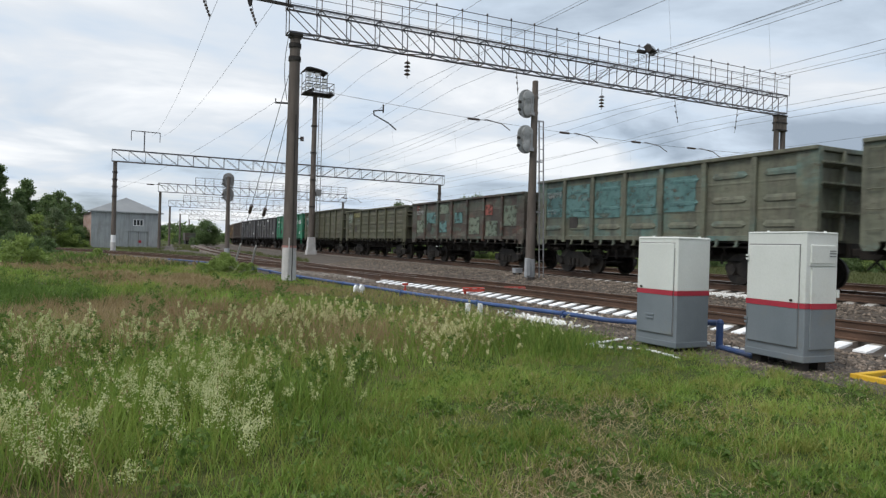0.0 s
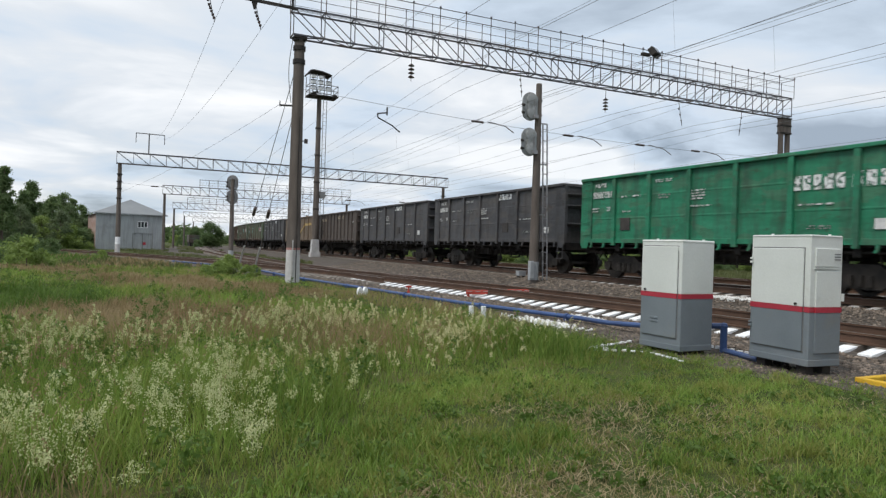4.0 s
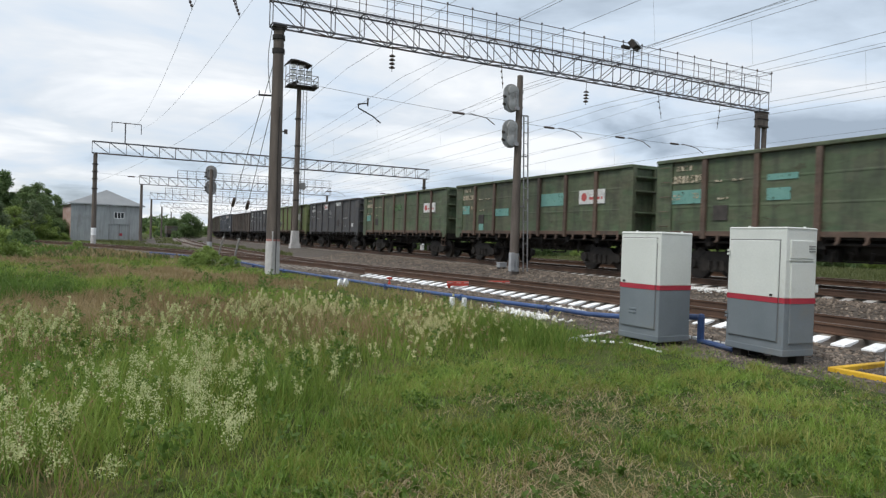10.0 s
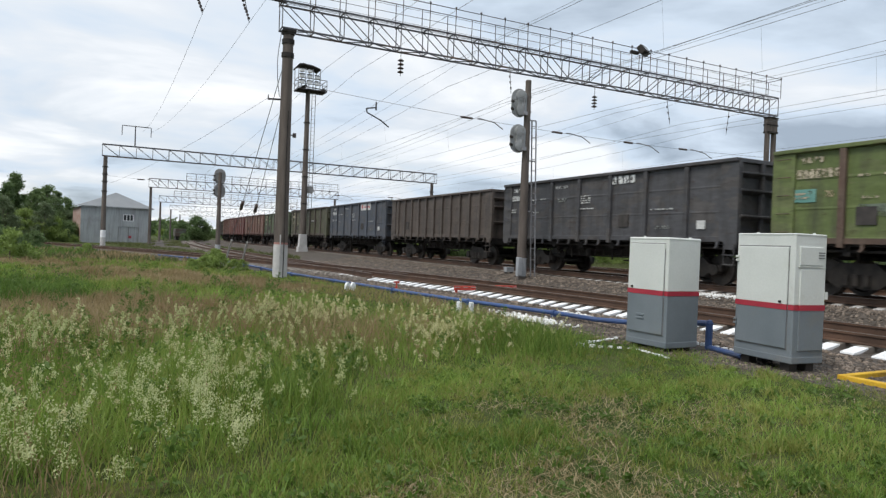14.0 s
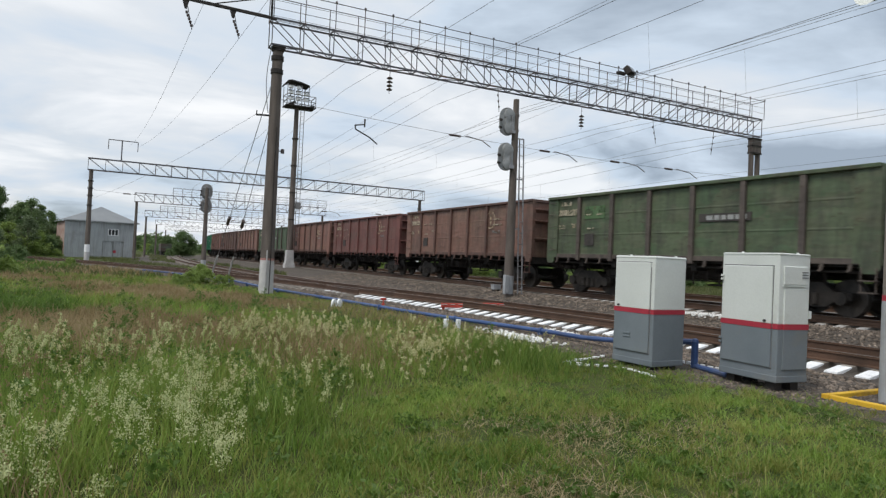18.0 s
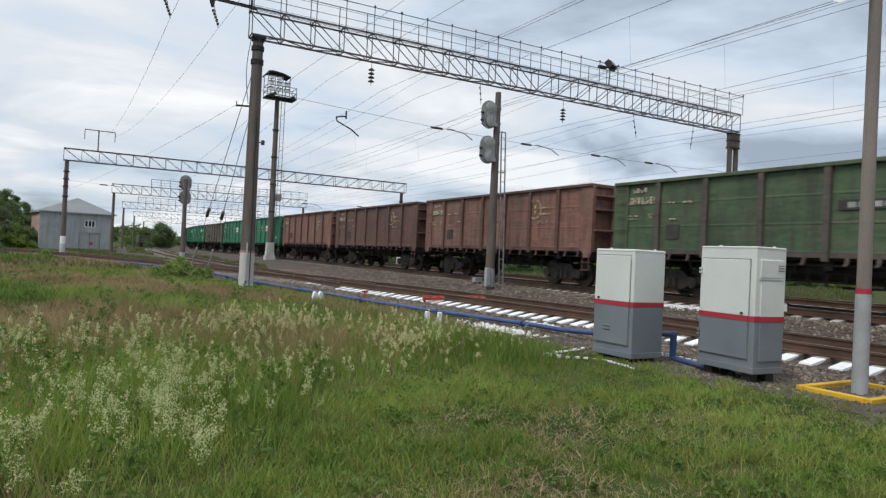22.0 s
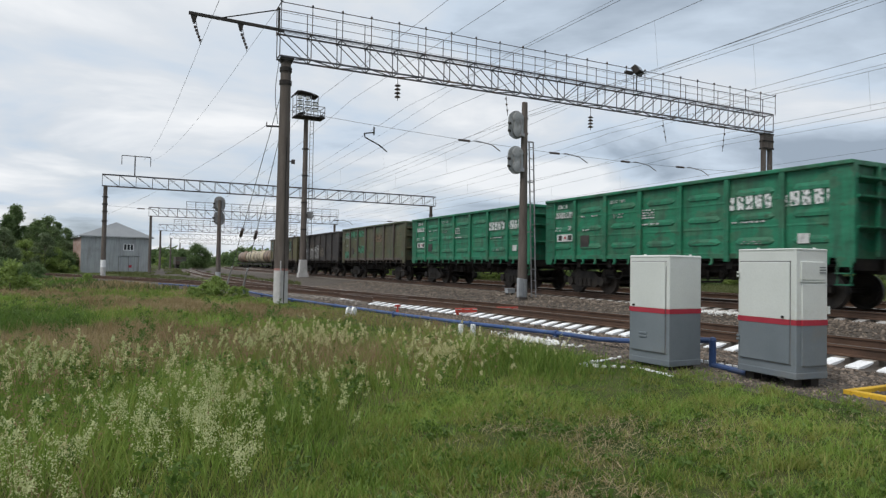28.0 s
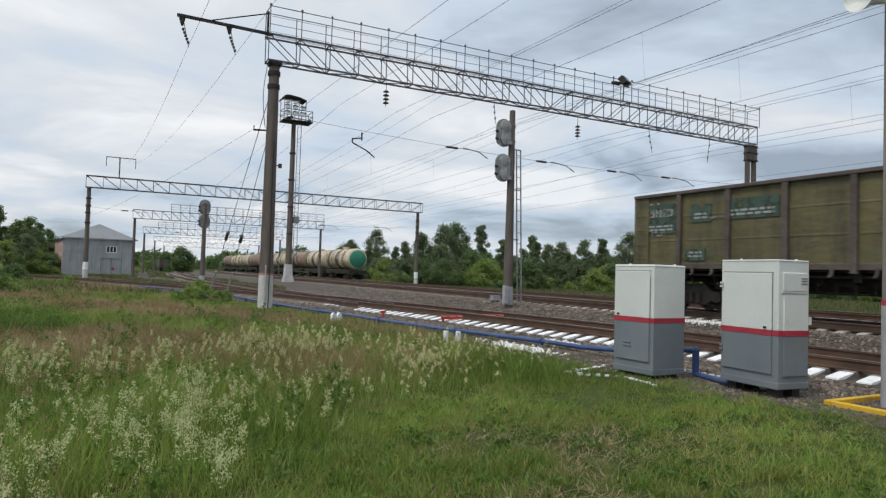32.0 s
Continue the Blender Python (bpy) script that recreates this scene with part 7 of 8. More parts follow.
def tree_meshes(seed, h, spread, kind):
    rng = np.random.default_rng(seed)
    bm = bms()
    lean = rng.uniform(-0.03, 0.03, 2) * h
    rod(bm, (0, 0, -0.3), (lean[0], lean[1], h * 0.55), h * 0.018, 7, h * 0.010)
    rod(bm, (lean[0], lean[1], h * 0.55), (lean[0] * 1.6, lean[1] * 1.6, h * 0.93), h * 0.010, 6, h * 0.003)
    clumps = []
    n = {"birch": 50, "poplar": 56, "willow": 60, "pine": 60, "bush": 24}[kind]
    for k in range(n):
        f = rng.uniform(0.12 if kind in ("bush", "willow") else 0.25, 1.0)
        wide = {"birch": math.sin(math.pi * min(f * 0.92 + 0.08, 1)) ** 0.8, "poplar": 0.75 * (1 - abs(f - 0.5)), "willow": math.sin(math.pi * (0.15 + f * 0.8)), "pine": 1.15 - f, "bush": math.sin(math.pi * (0.25 + f * 0.7))}[kind]
        a, r = rng.uniform(0, math.tau), spread * wide * rng.uniform(0.35, 1.0)
        q = (lean[0] * f + math.cos(a) * r, lean[1] * f + math.sin(a) * r, h * f * 0.97)
        clumps.append((*q, spread * rng.uniform(0.16, 0.38)))
        if kind != "bush":
            rod(bm, (lean[0] * f * 0.8, lean[1] * f * 0.8, h * f * 0.75), (q[0], q[1], q[2] - 0.1), h * 0.005, 4, h * 0.002)
    clumps.append((lean[0] * 1.6, lean[1] * 1.6, h * 0.95, spread * 0.22))
    return meshed("trunk", bm), leaf_cloud(rng, clumps, 170 if kind != "bush" else 130, 0.115 if kind != "bush" else 0.085)


KINDS = {}
for i, (kind, h, s, word) in enumerate((("birch", 9, 2.6, "leafy green birch at the edge of the wood"), ("birch", 7, 2.2, "leafy green birch at the edge of the wood"), ("poplar", 9.5, 1.7, "slender upright tree with loose leaves"), ("willow", 6, 3.0, "broad round willow with dense leaves"), ("willow", 4.5, 2.6, "broad round willow with dense leaves"), ("pine", 8.5, 1.9, "dark narrow conifer behind the other trees"), ("bush", 2.4, 1.6, "low leafy green bush"), ("bush", 1.6, 1.3, "low leafy green bush"))):
    KINDS[i] = (*tree_meshes(40 + i, h, s, kind), "bush" if kind == "bush" else "tree", word)


def plant_tree(i, x, y, z=-0.9, size=1.0, light=False):
    trunk, crown, cat, word = KINDS[i]
    t = thing(cat, word, cat, Matrix.Translation((x, y, z)) @ Matrix.Rotation((x * 7 + y * 3) % 6.28, 4, "Z") @ Matrix.Scale(size, 4), "trees round the yard" if cat == "tree" else "bushes round the yard")
    part("trunk", trunk, M["bark"], t)
    part("crown", crown, light if isinstance(light, bpy.types.Material) else M["leaf_light"] if light else M["leaf"], t)


def polar(px_angle, dist):
    """A place by its bearing from the line of the tracks (degrees to the right) and distance."""
    a = radians(px_angle)
    return math.sin(a) * dist, math.cos(a) * dist


rng = random.Random(11)
# the wood on the far side of the line, haze painted into most leaves
for k in range(74):
    b = 17.0 + k * 0.62 + rng.uniform(-0.3, 0.3)
    d = rng.uniform(88, 118) if b > 21.6 else rng.uniform(150, 175)
    x, y = polar(b, d)
    i = rng.choice((3, 4, 1, 0, 3, 3, 5, 4))
    plant_tree(i, x, y, -1.1, rng.uniform(0.58, 0.94) * d / 96, M["leaf_light"] if k % 7 == 2 else M["leaf_hazy"])
for b, i, d, s in ((27.5, 0, 92, 0.98), (28.5, 0, 95, 1.04), (27.0, 3, 90, 0.95), (29.3, 1, 93, 0.9), (30.5, 2, 94, 0.98), (32.4, 2, 95, 0.78), (24.0, 5, 100, 0.78), (23.2, 5, 104, 0.7), (20.9, 5, 138, 0.85), (21.6, 5, 130, 0.8), (36.5, 0, 92, 0.72), (37.6, 0, 90, 0.75), (35.4, 2, 94, 0.75), (39.5, 0, 92, 0.8), (41, 2, 92, 0.8), (43, 0, 90, 0.9), (46, 0, 90, 0.9), (48.5, 3, 90, 1.0), (51, 0, 90, 0.9), (54, 0, 88, 0.9), (57, 1, 88, 0.9)):
    x, y = polar(b, d)
    plant_tree(i, x, y, -1.1, s, M["leaf_hazy"])
for k in range(64):
    b = 21.8 + k * 0.6 + rng.uniform(-0.25, 0.25)
    d = rng.uniform(76, 88)
    x, y = polar(b, d)
    plant_tree(rng.choice((6, 7, 6, 4)), x, y, -1.05, rng.uniform(0.55, 1.1) if k % 3 else 0.8, rng.random() < 0.4)
# the grove on the left, beside the house
for k in range(34):
    b = -4.5 - k * 0.62 + rng.uniform(-0.3, 0.3)
    d = rng.uniform(88, 112)
    x, y = polar(b, d)
    plant_tree(rng.choice((0, 3, 1, 2, 5)), x, y, -0.9, rng.uniform(0.38, 0.74), M["leaf_hazy"] if k % 3 else M["leaf"])
for b, i, d, s in ((-4.9, 0, 108, 0.88), (-5.6, 1, 104, 1.02), (-6.9, 5, 108, 1.08), (-7.4, 5, 104, 0.9), (-9.3, 0, 80, 0.86), (-8.7, 2, 82, 0.95), (-9.8, 0, 100, 0.8), (-10.8, 3, 98, 0.9), (-12.6, 0, 84, 1.1), (-14, 2, 80, 1.1), (-16, 0, 84, 1.0)):
    x, y = polar(b, d)
    plant_tree(i, x, y, -0.9, s)
for k in range(22):
    b = -3.0 - k * 0.32 + rng.uniform(-0.15, 0.15)
    x, y = polar(b, rng.uniform(112, 122))
    plant_tree(rng.choice((0, 1, 3, 2, 0)), x, y, -0.9, rng.uniform(0.48, 0.86), M["leaf_hazy"] if k % 2 else M["leaf"])
for k in range(14):
    x, y = polar(-3.0 - k * 0.5 + rng.uniform(-0.2, 0.2), rng.uniform(92, 104))
    plant_tree(rng.choice((4, 6, 3)), x, y, -0.9, rng.uniform(0.45, 0.75), k % 3 == 0)
for k in range(22):
    b = -2.0 - rng.uniform(0, 11)
    d = rng.uniform(34, 80)
    x, y = polar(b, d)
    plant_tree(rng.choice((6, 7)), x, y, -0.75, rng.uniform(0.35, 0.7), rng.random() < 0.5)
for b, d, s in ((7.6, 31.5, 0.42), (8.6, 30.0, 0.3), (6.4, 29.5, 0.36), (7.2, 33.5, 0.5), (5.4, 29.0, 0.3), (9.2, 31.0, 0.28)):
    x, y = polar(b, d)
    plant_tree(7, x, y, -0.6, s, True)
# bushes among the far tracks
for k in range(26):
    b = 3.2 + k * 0.42 + rng.uniform(-0.2, 0.2)
    d = rng.uniform(125, 190)
    x, y = polar(b, d)
    if abs(x - along(MAIN_X, y)[0]) > 6 and x < along(MAIN_X, y)[0] - 5:
        plant_tree(rng.choice((6, 6, 4)), x, y, -0.7, rng.uniform(0.7, 1.3), rng.random() < 0.4)


def far_woods():
    """The wooded skyline, far off all round."""
    g = np.random.default_rng(3)
    clumps = []
    for k in range(900):
        a = radians(-60 + 170 * k / 900 + g.uniform(-0.1, 0.1))
        d = g.uniform(330, 420)
        h = 7.5 + 3.0 * math.sin(k * 0.05) + 2.2 * math.sin(k * 0.21) + g.uniform(-1.5, 1.5)
        for j in range(3):
            clumps.append((math.sin(a) * d, math.cos(a) * d, h * (j + 0.6) / 3, 2.6))
    me = leaf_cloud(g, clumps, 26, 1.1)
    me.materials.append(M["leaf"])
    return tagged(new("far_woods", me), "dark wooded skyline far behind the yard", "woods", kind="stuff")


far_woods()


# ---- grass ----
def blades(name, label, material, x, y, z, tall, wide, lean, seed):
    """Bent tapered blades from arrays of feet, heights and widths."""
    g = np.random.default_rng(seed)
    n = len(x)
    a = g.uniform(0, math.tau, n)
    side = np.stack([np.cos(a), np.sin(a), np.zeros(n)], 1) * (wide * 0.5)[:, None]
    b = g.uniform(0, math.tau, n)
    out = np.stack([np.cos(b), np.sin(b), np.zeros(n)], 1) * (tall * lean * g.uniform(0.3, 1.3, n))[:, None]
    up = np.stack([np.zeros(n), np.zeros(n), tall], 1)
    foot = np.stack([x, y, z - 0.02], 1)
    mid = foot + up * 0.55 + out * 0.35
    tip = foot + up * 0.97 + out
    co = np.stack([foot - side, foot + side, mid + side * 0.8, mid - side * 0.8, tip], 1).reshape(-1, 3)
    k = np.arange(n)[:, None] * 5
    me = raw_mesh(name, co, k + np.array([0, 1, 2, 3]), k + np.array([3, 2, 4]))
    me.materials.append(material)
    return tagged(new(name, me), label, "grass", kind="stuff")


HEIGHT = np.vectorize(height)
NEAR = np.vectorize(near_x)
pipe_x_of = np.vectorize(pipe_x)


def wave(x, y):
    return 0.5 + 0.22 * np.sin(x * 0.9 + 1.3 * np.sin(y * 0.5)) + 0.18 * np.sin(y * 1.3 + x * 0.37) + 0.1 * np.sin(x * 3.1 - y * 2.3)


def scatter(n, seed, r0, r1, a0=-14.0, a1=68.0, power=1.0):
    """Feet spread in a fan before the viewpoint, thinner with distance."""
    g = np.random.default_rng(seed)
    f = g.uniform(0, 1, n) ** power
    d, a = r0 + (r1 - r0) * f, np.radians(g.uniform(a0, a1, n))
    x, y = np.sin(a) * d, np.cos(a) * d
    return g, x, y


def edge(x, y):
    """How far a foot lies on the meadow's side of the gravel."""
    lim = np.where(y < 14, NEAR(y) - 3.65 - 0.35 * np.sin(y * 2.1), NEAR(y) - 3.85 - 0.4 * np.sin(y * 1.7))
    lim = np.where(y < 9.0, np.minimum(lim, 7.25 + 0.14 * np.sin(y * 5) + 0.5 * np.clip(5.6 - y, 0, 2)), np.minimum(lim, 7.1))
    lim = np.where((y > 6.9) & (y < 8.3), np.minimum(lim, 7.12), lim)
    lim = np.where((y > 12) & (y < 20), np.minimum(lim, 5.3 + 0.5 * np.sin(y)), lim)
    return lim - x


def mown(x, y):
    return (y - 4.0) - (x - 0.7) * 0.88 + 0.5 * np.sin(x * 1.7)


def dryness(x, y):
    """Where the mown turf is parched: patches beside the cabinets and before the viewpoint."""
    v = wave(x * 1.3 + 5, y * 1.6) + 0.10 * np.sin(x * 4.3 + 2 * np.sin(y * 3.1)) * np.sin(y * 5.1) - 0.08
    for cx, cy, r, lift in ((4.3, 3.9, 0.9, 0.26), (2.4, 3.5, 0.5, 0.26), (3.3, 3.1, 0.4, 0.2), (5.3, 3.2, 0.8, 0.18), (2.6, 2.8, 0.8, 0.2), (3.7, 2.5, 0.8, 0.2), (1.3, 3.5, 0.6, 0.14), (3.0, 5.1, 1.2, -0.20), (1.6, 5.6, 1.0, -0.12), (5.0, 6.2, 0.8, -0.10)):
        v = v + lift * np.exp(-((x - cx) ** 2 + (y - cy) ** 2) / r ** 2)
    return v


def tufted(g, x, y, share, spread):
    """Pull a share of the feet together into tufts; returns the feet and a value for each tuft."""
    n = len(x)
    k = max(1, int(n * 0.012))
    cx, cy = x[g.integers(0, n, k)], y[g.integers(0, n, k)]
    own = g.integers(0, k, n)
    pull = g.uniform(0, 1, n) < share
    size = spread * g.uniform(0.4, 1.6, k)[own]
    x = np.where(pull, cx[own] + g.normal(0, 1, n) * size, x)
    y = np.where(pull, cy[own] + g.normal(0, 1, n) * size, y)
    return x, y, np.where(pull, g.uniform(0.6, 1.5, k)[own], 0.75), g.uniform(0, 1, k)[own]


def grow():
    def plumes(name, label, material, x, y, t, lobes, per, f0, reach, puff, size, seed):
        """Stems that end in loose panicles: lobes round the upper stem, each of many small florets."""
        g = np.random.default_rng(seed)
        z = HEIGHT(x, y)
        lean = g.normal(0, 0.16, (len(x), 2)) * t[:, None]
        m = len(x) * lobes
        f = g.uniform(f0, 1.0, m)
        a = g.uniform(0, math.tau, m)
        r = reach * (1.25 - (f - f0) / (1 - f0)) * g.uniform(0.15, 1, m)
        R = lambda v: np.repeat(v, lobes)
        c = np.stack([R(x) + np.cos(a) * r + R(lean[:, 0]) * f ** 2, R(y) + np.sin(a) * r + R(lean[:, 1]) * f ** 2, R(z) + R(t) * f], 1)
        n = m * per
        pos = np.repeat(c, per, 0) + g.normal(0, puff, (n, 3)) * np.array([1, 1, 1.3])
        u = g.normal(size=(n, 3)) + np.array([0, 0, 0.8]); u /= np.linalg.norm(u, axis=1)[:, None]
        v = np.cross(u, g.normal(size=(n, 3))); v /= np.linalg.norm(v, axis=1)[:, None]
        s = size * g.uniform(0.6, 1.4, (n, 1)) * np.clip(np.hypot(pos[:, 0], pos[:, 1]) / 7, 1, 1.8)[:, None]
        me = raw_mesh(name, np.stack([pos - u * s, pos - v * s * 0.5, pos + u * s, pos + v * s * 0.5], 1).reshape(-1, 3), np.arange(4 * n).reshape(n, 4))
        me.materials.append(material)
        tagged(new(name, me), label, "seed heads", kind="stuff")
        foot = np.stack([x, y, z - 0.02], 1)
        tip = foot + np.stack([lean[:, 0], lean[:, 1], t * 0.98], 1)
        sd = np.array([0.0022, 0.0015, 0])
        me = raw_mesh(name + "_stems", np.stack([foot - sd, foot + sd, tip + sd, tip - sd], 1).reshape(-1, 3), np.arange(4 * len(x)).reshape(-1, 4))
        me.materials.append(M["grass_tall"])
        tagged(new(name + "_stems", me), "thin stems under the " + label, "grass", kind="stuff")

    # mown turf in front
    g, x, y = scatter(330000, 1, 2.4, 10.5, -14, 74, 0.75)
    x, y, lift, tone = tufted(g, x, y, 0.72, 0.06)
    lift = np.clip(1.5 * lift - 0.55, 0.35, 1.35)
    keep = (mown(x, y) < 0.5) & (edge(x, y) > -0.1 - 0.5 * g.uniform(0, 1, len(x)) ** 3)
    x, y, lift, tone = x[keep], y[keep], lift[keep], tone[keep]
    t = (0.026 + 0.092 * g.uniform(0, 1, len(x)) ** 1.5) * (0.5 + 0.95 * wave(x * 1.9, y * 2.3)) * lift * np.where(edge(x, y) < 0.8, 0.85, 1)
    patch = dryness(x, y) + g.normal(0, 0.15, len(x))
    olive = (tone < 0.42) | (patch > 0.60)
    for name, m, sel, lab in (("mown_grass", "grass", (patch < 0.68) & ~olive, "short mown green grass"), ("olive_mown_grass", "grass_olive", (patch < 0.68) & olive, "short mown olive grass"), ("dry_mown_grass", "grass_dry", patch >= 0.68, "dry yellow patches in the mown grass")):
        blades(name, lab, M[m], x[sel], y[sel], HEIGHT(x[sel], y[sel]), t[sel] * (0.6 if m == "grass_dry" else 1), g.uniform(0.004, 0.010, sel.sum()), 0.75, 2)
    g, x, y = scatter(22000, 17, 2.6, 8.5, -8, 70, 0.8)
    keep = (mown(x, y) < 0.3) & (edge(x, y) > 0.1) & (dryness(x, y) + g.normal(0, 0.12, len(x)) > 0.62)
    x, y = x[keep], y[keep]
    blades("straw", "dry cut straw lying in the mown grass", M["straw"], x, y, HEIGHT(x, y) + 0.035, g.uniform(0.02, 0.06, len(x)), g.uniform(0.004, 0.008, len(x)), 3.2, 18)
    g, cx, cy = scatter(420, 19, 2.8, 8.5, -6, 66, 0.8)
    keep = (mown(cx, cy) < 0.4) & (edge(cx, cy) > 0.2)
    me = leaf_cloud(g, [(a, b, height(a, b) + 0.04, r) for a, b, r in zip(cx[keep], cy[keep], g.uniform(0.04, 0.14, keep.sum()))], 30, 0.02)
    me.materials.append(M["weed"])
    tagged(new("low_weeds", me), "low broad-leaved weeds in the mown grass", "weeds", kind="stuff")
    # turf round the viewpoint and behind it
    g, x, y = scatter(90000, 51, 0.5, 14, 70, 346, 0.75)
    _, xn, yn = scatter(14000, 52, 0.4, 2.7, -16, 74, 0.6)
    x, y = np.concatenate([x, xn]), np.concatenate([y, yn])
    keep = edge(x, y) > 0
    x, y = x[keep], y[keep]
    half = wave(x * 1.1, y * 1.3) + g.normal(0, 0.15, len(x)) < 0.55
    for name, m, sel, lab in (("near_grass", "grass", half, "short green grass of the meadow"), ("near_olive_grass", "grass_olive", ~half, "short olive grass of the meadow")):
        blades(name, lab, M[m], x[sel], y[sel], HEIGHT(x[sel], y[sel]), g.uniform(0.05, 0.17, sel.sum()), g.uniform(0.005, 0.011, sel.sum()), 0.9, 53)
    # tall meadow
    g, x, y = scatter(290000, 3, 3.2, 40, -16, 52, 1.15)
    x, y, lift, tone = tufted(g, x, y, 0.55, 0.11)
    keep = (mown(x, y) > -0.2 - g.uniform(0, 0.7, len(x))) & (edge(x, y) > 0) & (np.hypot(x, y) > 2.8)
    x, y, lift, tone = x[keep], y[keep], lift[keep], tone[keep]
    near = np.clip((mown(x, y)) / 1.6, 0.35, 1)
    d = np.hypot(x, y)
    t = g.uniform(0.14, 0.44, len(x)) * near * lift * (0.7 + 0.6 * wave(x, y)) * np.where(edge(x, y) < 1.2, 0.55, 1) * np.interp(d, [3.5, 5.5, 10, 15, 22, 40], [0.78, 0.92, 1, 0.62, 0.45, 0.55])
    red = wave(x * 0.55 + 2, y * 0.45) + 0.22 * np.sin(x * 0.8 + 0.5 * y + 1.0) + g.normal(0, 0.13, len(x)) + np.interp(d, [4, 7, 10, 14, 24, 30], [-0.16, 0.02, 0.07, 0.10, 0.1, -0.02])
    w = g.uniform(0.005, 0.011, len(x)) * np.clip(d / 9, 1, 3.2)
    damp = np.exp(-((x + 2.3) / 1.9) ** 2 - ((y - 17.5) / 5.0) ** 2) + g.normal(0, 0.12, len(x))
    red = red - 0.25 * np.clip(damp, 0, 1)
    green = (red < 0.63) & (damp < 0.42)
    sel = (red < 0.63) & (damp >= 0.42)
    blades("damp_grass", "dark lush grass in a damp hollow of the meadow", M["lush"], x[sel], y[sel], HEIGHT(x[sel], y[sel]), t[sel] * 1.35, w[sel], 0.6, 45)
    dry = red >= 0.63
    for name, m, sel, lab in (("tall_grass", "grass_tall", green & (tone < 0.45), "tall green meadow grass"), ("lush_grass", "grass", green & (tone >= 0.45) & (tone < 0.8), "lush green meadow grass"), ("olive_grass", "grass_olive", green & (tone >= 0.8), "olive meadow grass"), ("red_grass", "grass_red", dry & (tone < 0.6), "tall reddish meadow grass"), ("dry_tall_grass", "grass_dry", dry & (tone >= 0.6), "tall dry straw-coloured grass")):
        blades(name, lab, M[m], x[sel], y[sel], HEIGHT(x[sel], y[sel]), t[sel], w[sel], 0.6, 4)
    # leafy dark weeds that stand in the meadow
    g, cx, cy = scatter(330, 29, 4.0, 26, -16, 44, 1.0)
    keep = (mown(cx, cy) > 0.5) & (edge(cx, cy) > 0.9)
    cl = []
    for a, b in zip(cx[keep], cy[keep]):
        f = g.uniform(0.6, 1.2)
        for j in range(4):
            cl.append((a + g.normal(0, 0.07), b + g.normal(0, 0.07), height(a, b) + f * (0.08 + 0.09 * j), 0.12 - 0.015 * j))
    me = leaf_cloud(g, cl, 24, 0.022)
    me.materials.append(M["weed"])
    tagged(new("meadow_weeds", me), "dark leafy weeds standing in the meadow", "weeds", kind="stuff")
    # a lush tuft at the gravel's edge
    g = np.random.default_rng(14)
    x, y = g.normal(5.45, 0.5, 8000), g.normal(8.5, 0.5, 8000)
    keep = edge(x, y) > 0.0
    x, y = x[keep], y[keep]
    part_of = g.uniform(0, 1, len(x))
    for name, m, sel, lab in (("lush_tuft", "lush", part_of < 0.45, "tall dark green grass at the edge of the gravel"), ("green_tuft", "grass", (part_of >= 0.45) & (part_of < 0.82), "tall green grass at the edge of the gravel"), ("olive_tuft", "grass_olive", part_of >= 0.82, "tall olive grass at the edge of the gravel")):
        blades(name, lab, M[m], x[sel], y[sel], HEIGHT(x[sel], y[sel]), g.uniform(0.12, 0.46, sel.sum()) * (0.5 + 0.8 * wave(x[sel] * 3, y[sel] * 3)), g.uniform(0.004, 0.010, sel.sum()), 0.55, 15)
    far = g.normal(0, 1, (2, 60))
    plumes("tuft_plumes", "thin pale seed plumes over the grass by the gravel", M["flower"], 5.5 + 0.5 * far[0], 8.55 + 0.4 * far[1], g.uniform(0.3, 0.5, 60), 5, 5, 0.74, 0.014, 0.008, 0.0075, 37)
    x, y = g.normal(4.35, 0.28, 110), g.normal(8.7, 0.28, 110)
    plumes("corner_plumes", "yellowish seed plumes by the dark tuft", M["flower"], x, y, g.uniform(0.18, 0.40, len(x)), 6, 6, 0.72, 0.018, 0.009, 0.0085, 36)
    # thin dry growth on the bare strip by the pipe
    x, y = g.uniform(4.6, 7.4, 7000), g.uniform(11, 24, 7000)
    keep = (edge(x, y) < 0.2) & (x < pipe_x_of(y) - 0.1)
    x, y = x[keep], y[keep]
    half = g.uniform(0, 1, len(x)) < 0.6
    for sel, m, lab in ((half, "grass_red", "thin reddish grass on bare soil"), (~half, "grass_olive", "thin olive grass on bare soil")):
        blades("strip_grass", lab, M[m], x[sel], y[sel], HEIGHT(x[sel], y[sel]), g.uniform(0.06, 0.24, sel.sum()), g.uniform(0.008, 0.014, sel.sum()), 0.6, 16)
    # far meadow
    g, x, y = scatter(90000, 5, 36, 105, -22, 10, 0.9)
    keep = edge(x, y) > 0
    x, y = x[keep], y[keep]
    dry = wave(x * 0.2, y * 0.12) + g.normal(0, 0.12, len(x))
    tone = wave(x * 0.31 + 3, y * 0.10) + g.normal(0, 0.1, len(x))
    for name, m, sel, lab in (("far_grass", "verge", (dry < 0.66) & (tone < 0.55), "far dull green meadow grass"), ("far_lush_grass", "lush", (dry < 0.66) & (tone >= 0.55), "far dark green meadow grass"), ("far_red_grass", "grass_red", dry >= 0.70, "far reddish dry grass")):
        blades(name, lab, M[m], x[sel], y[sel], HEIGHT(x[sel], y[sel]), g.uniform(0.16, 0.42, sel.sum()), g.uniform(0.045, 0.10, sel.sum()), 0.6, 6)
    # weeds between the yard tracks
    g, x, y = scatter(26000, 41, 48, 150, -1, 14, 0.9)
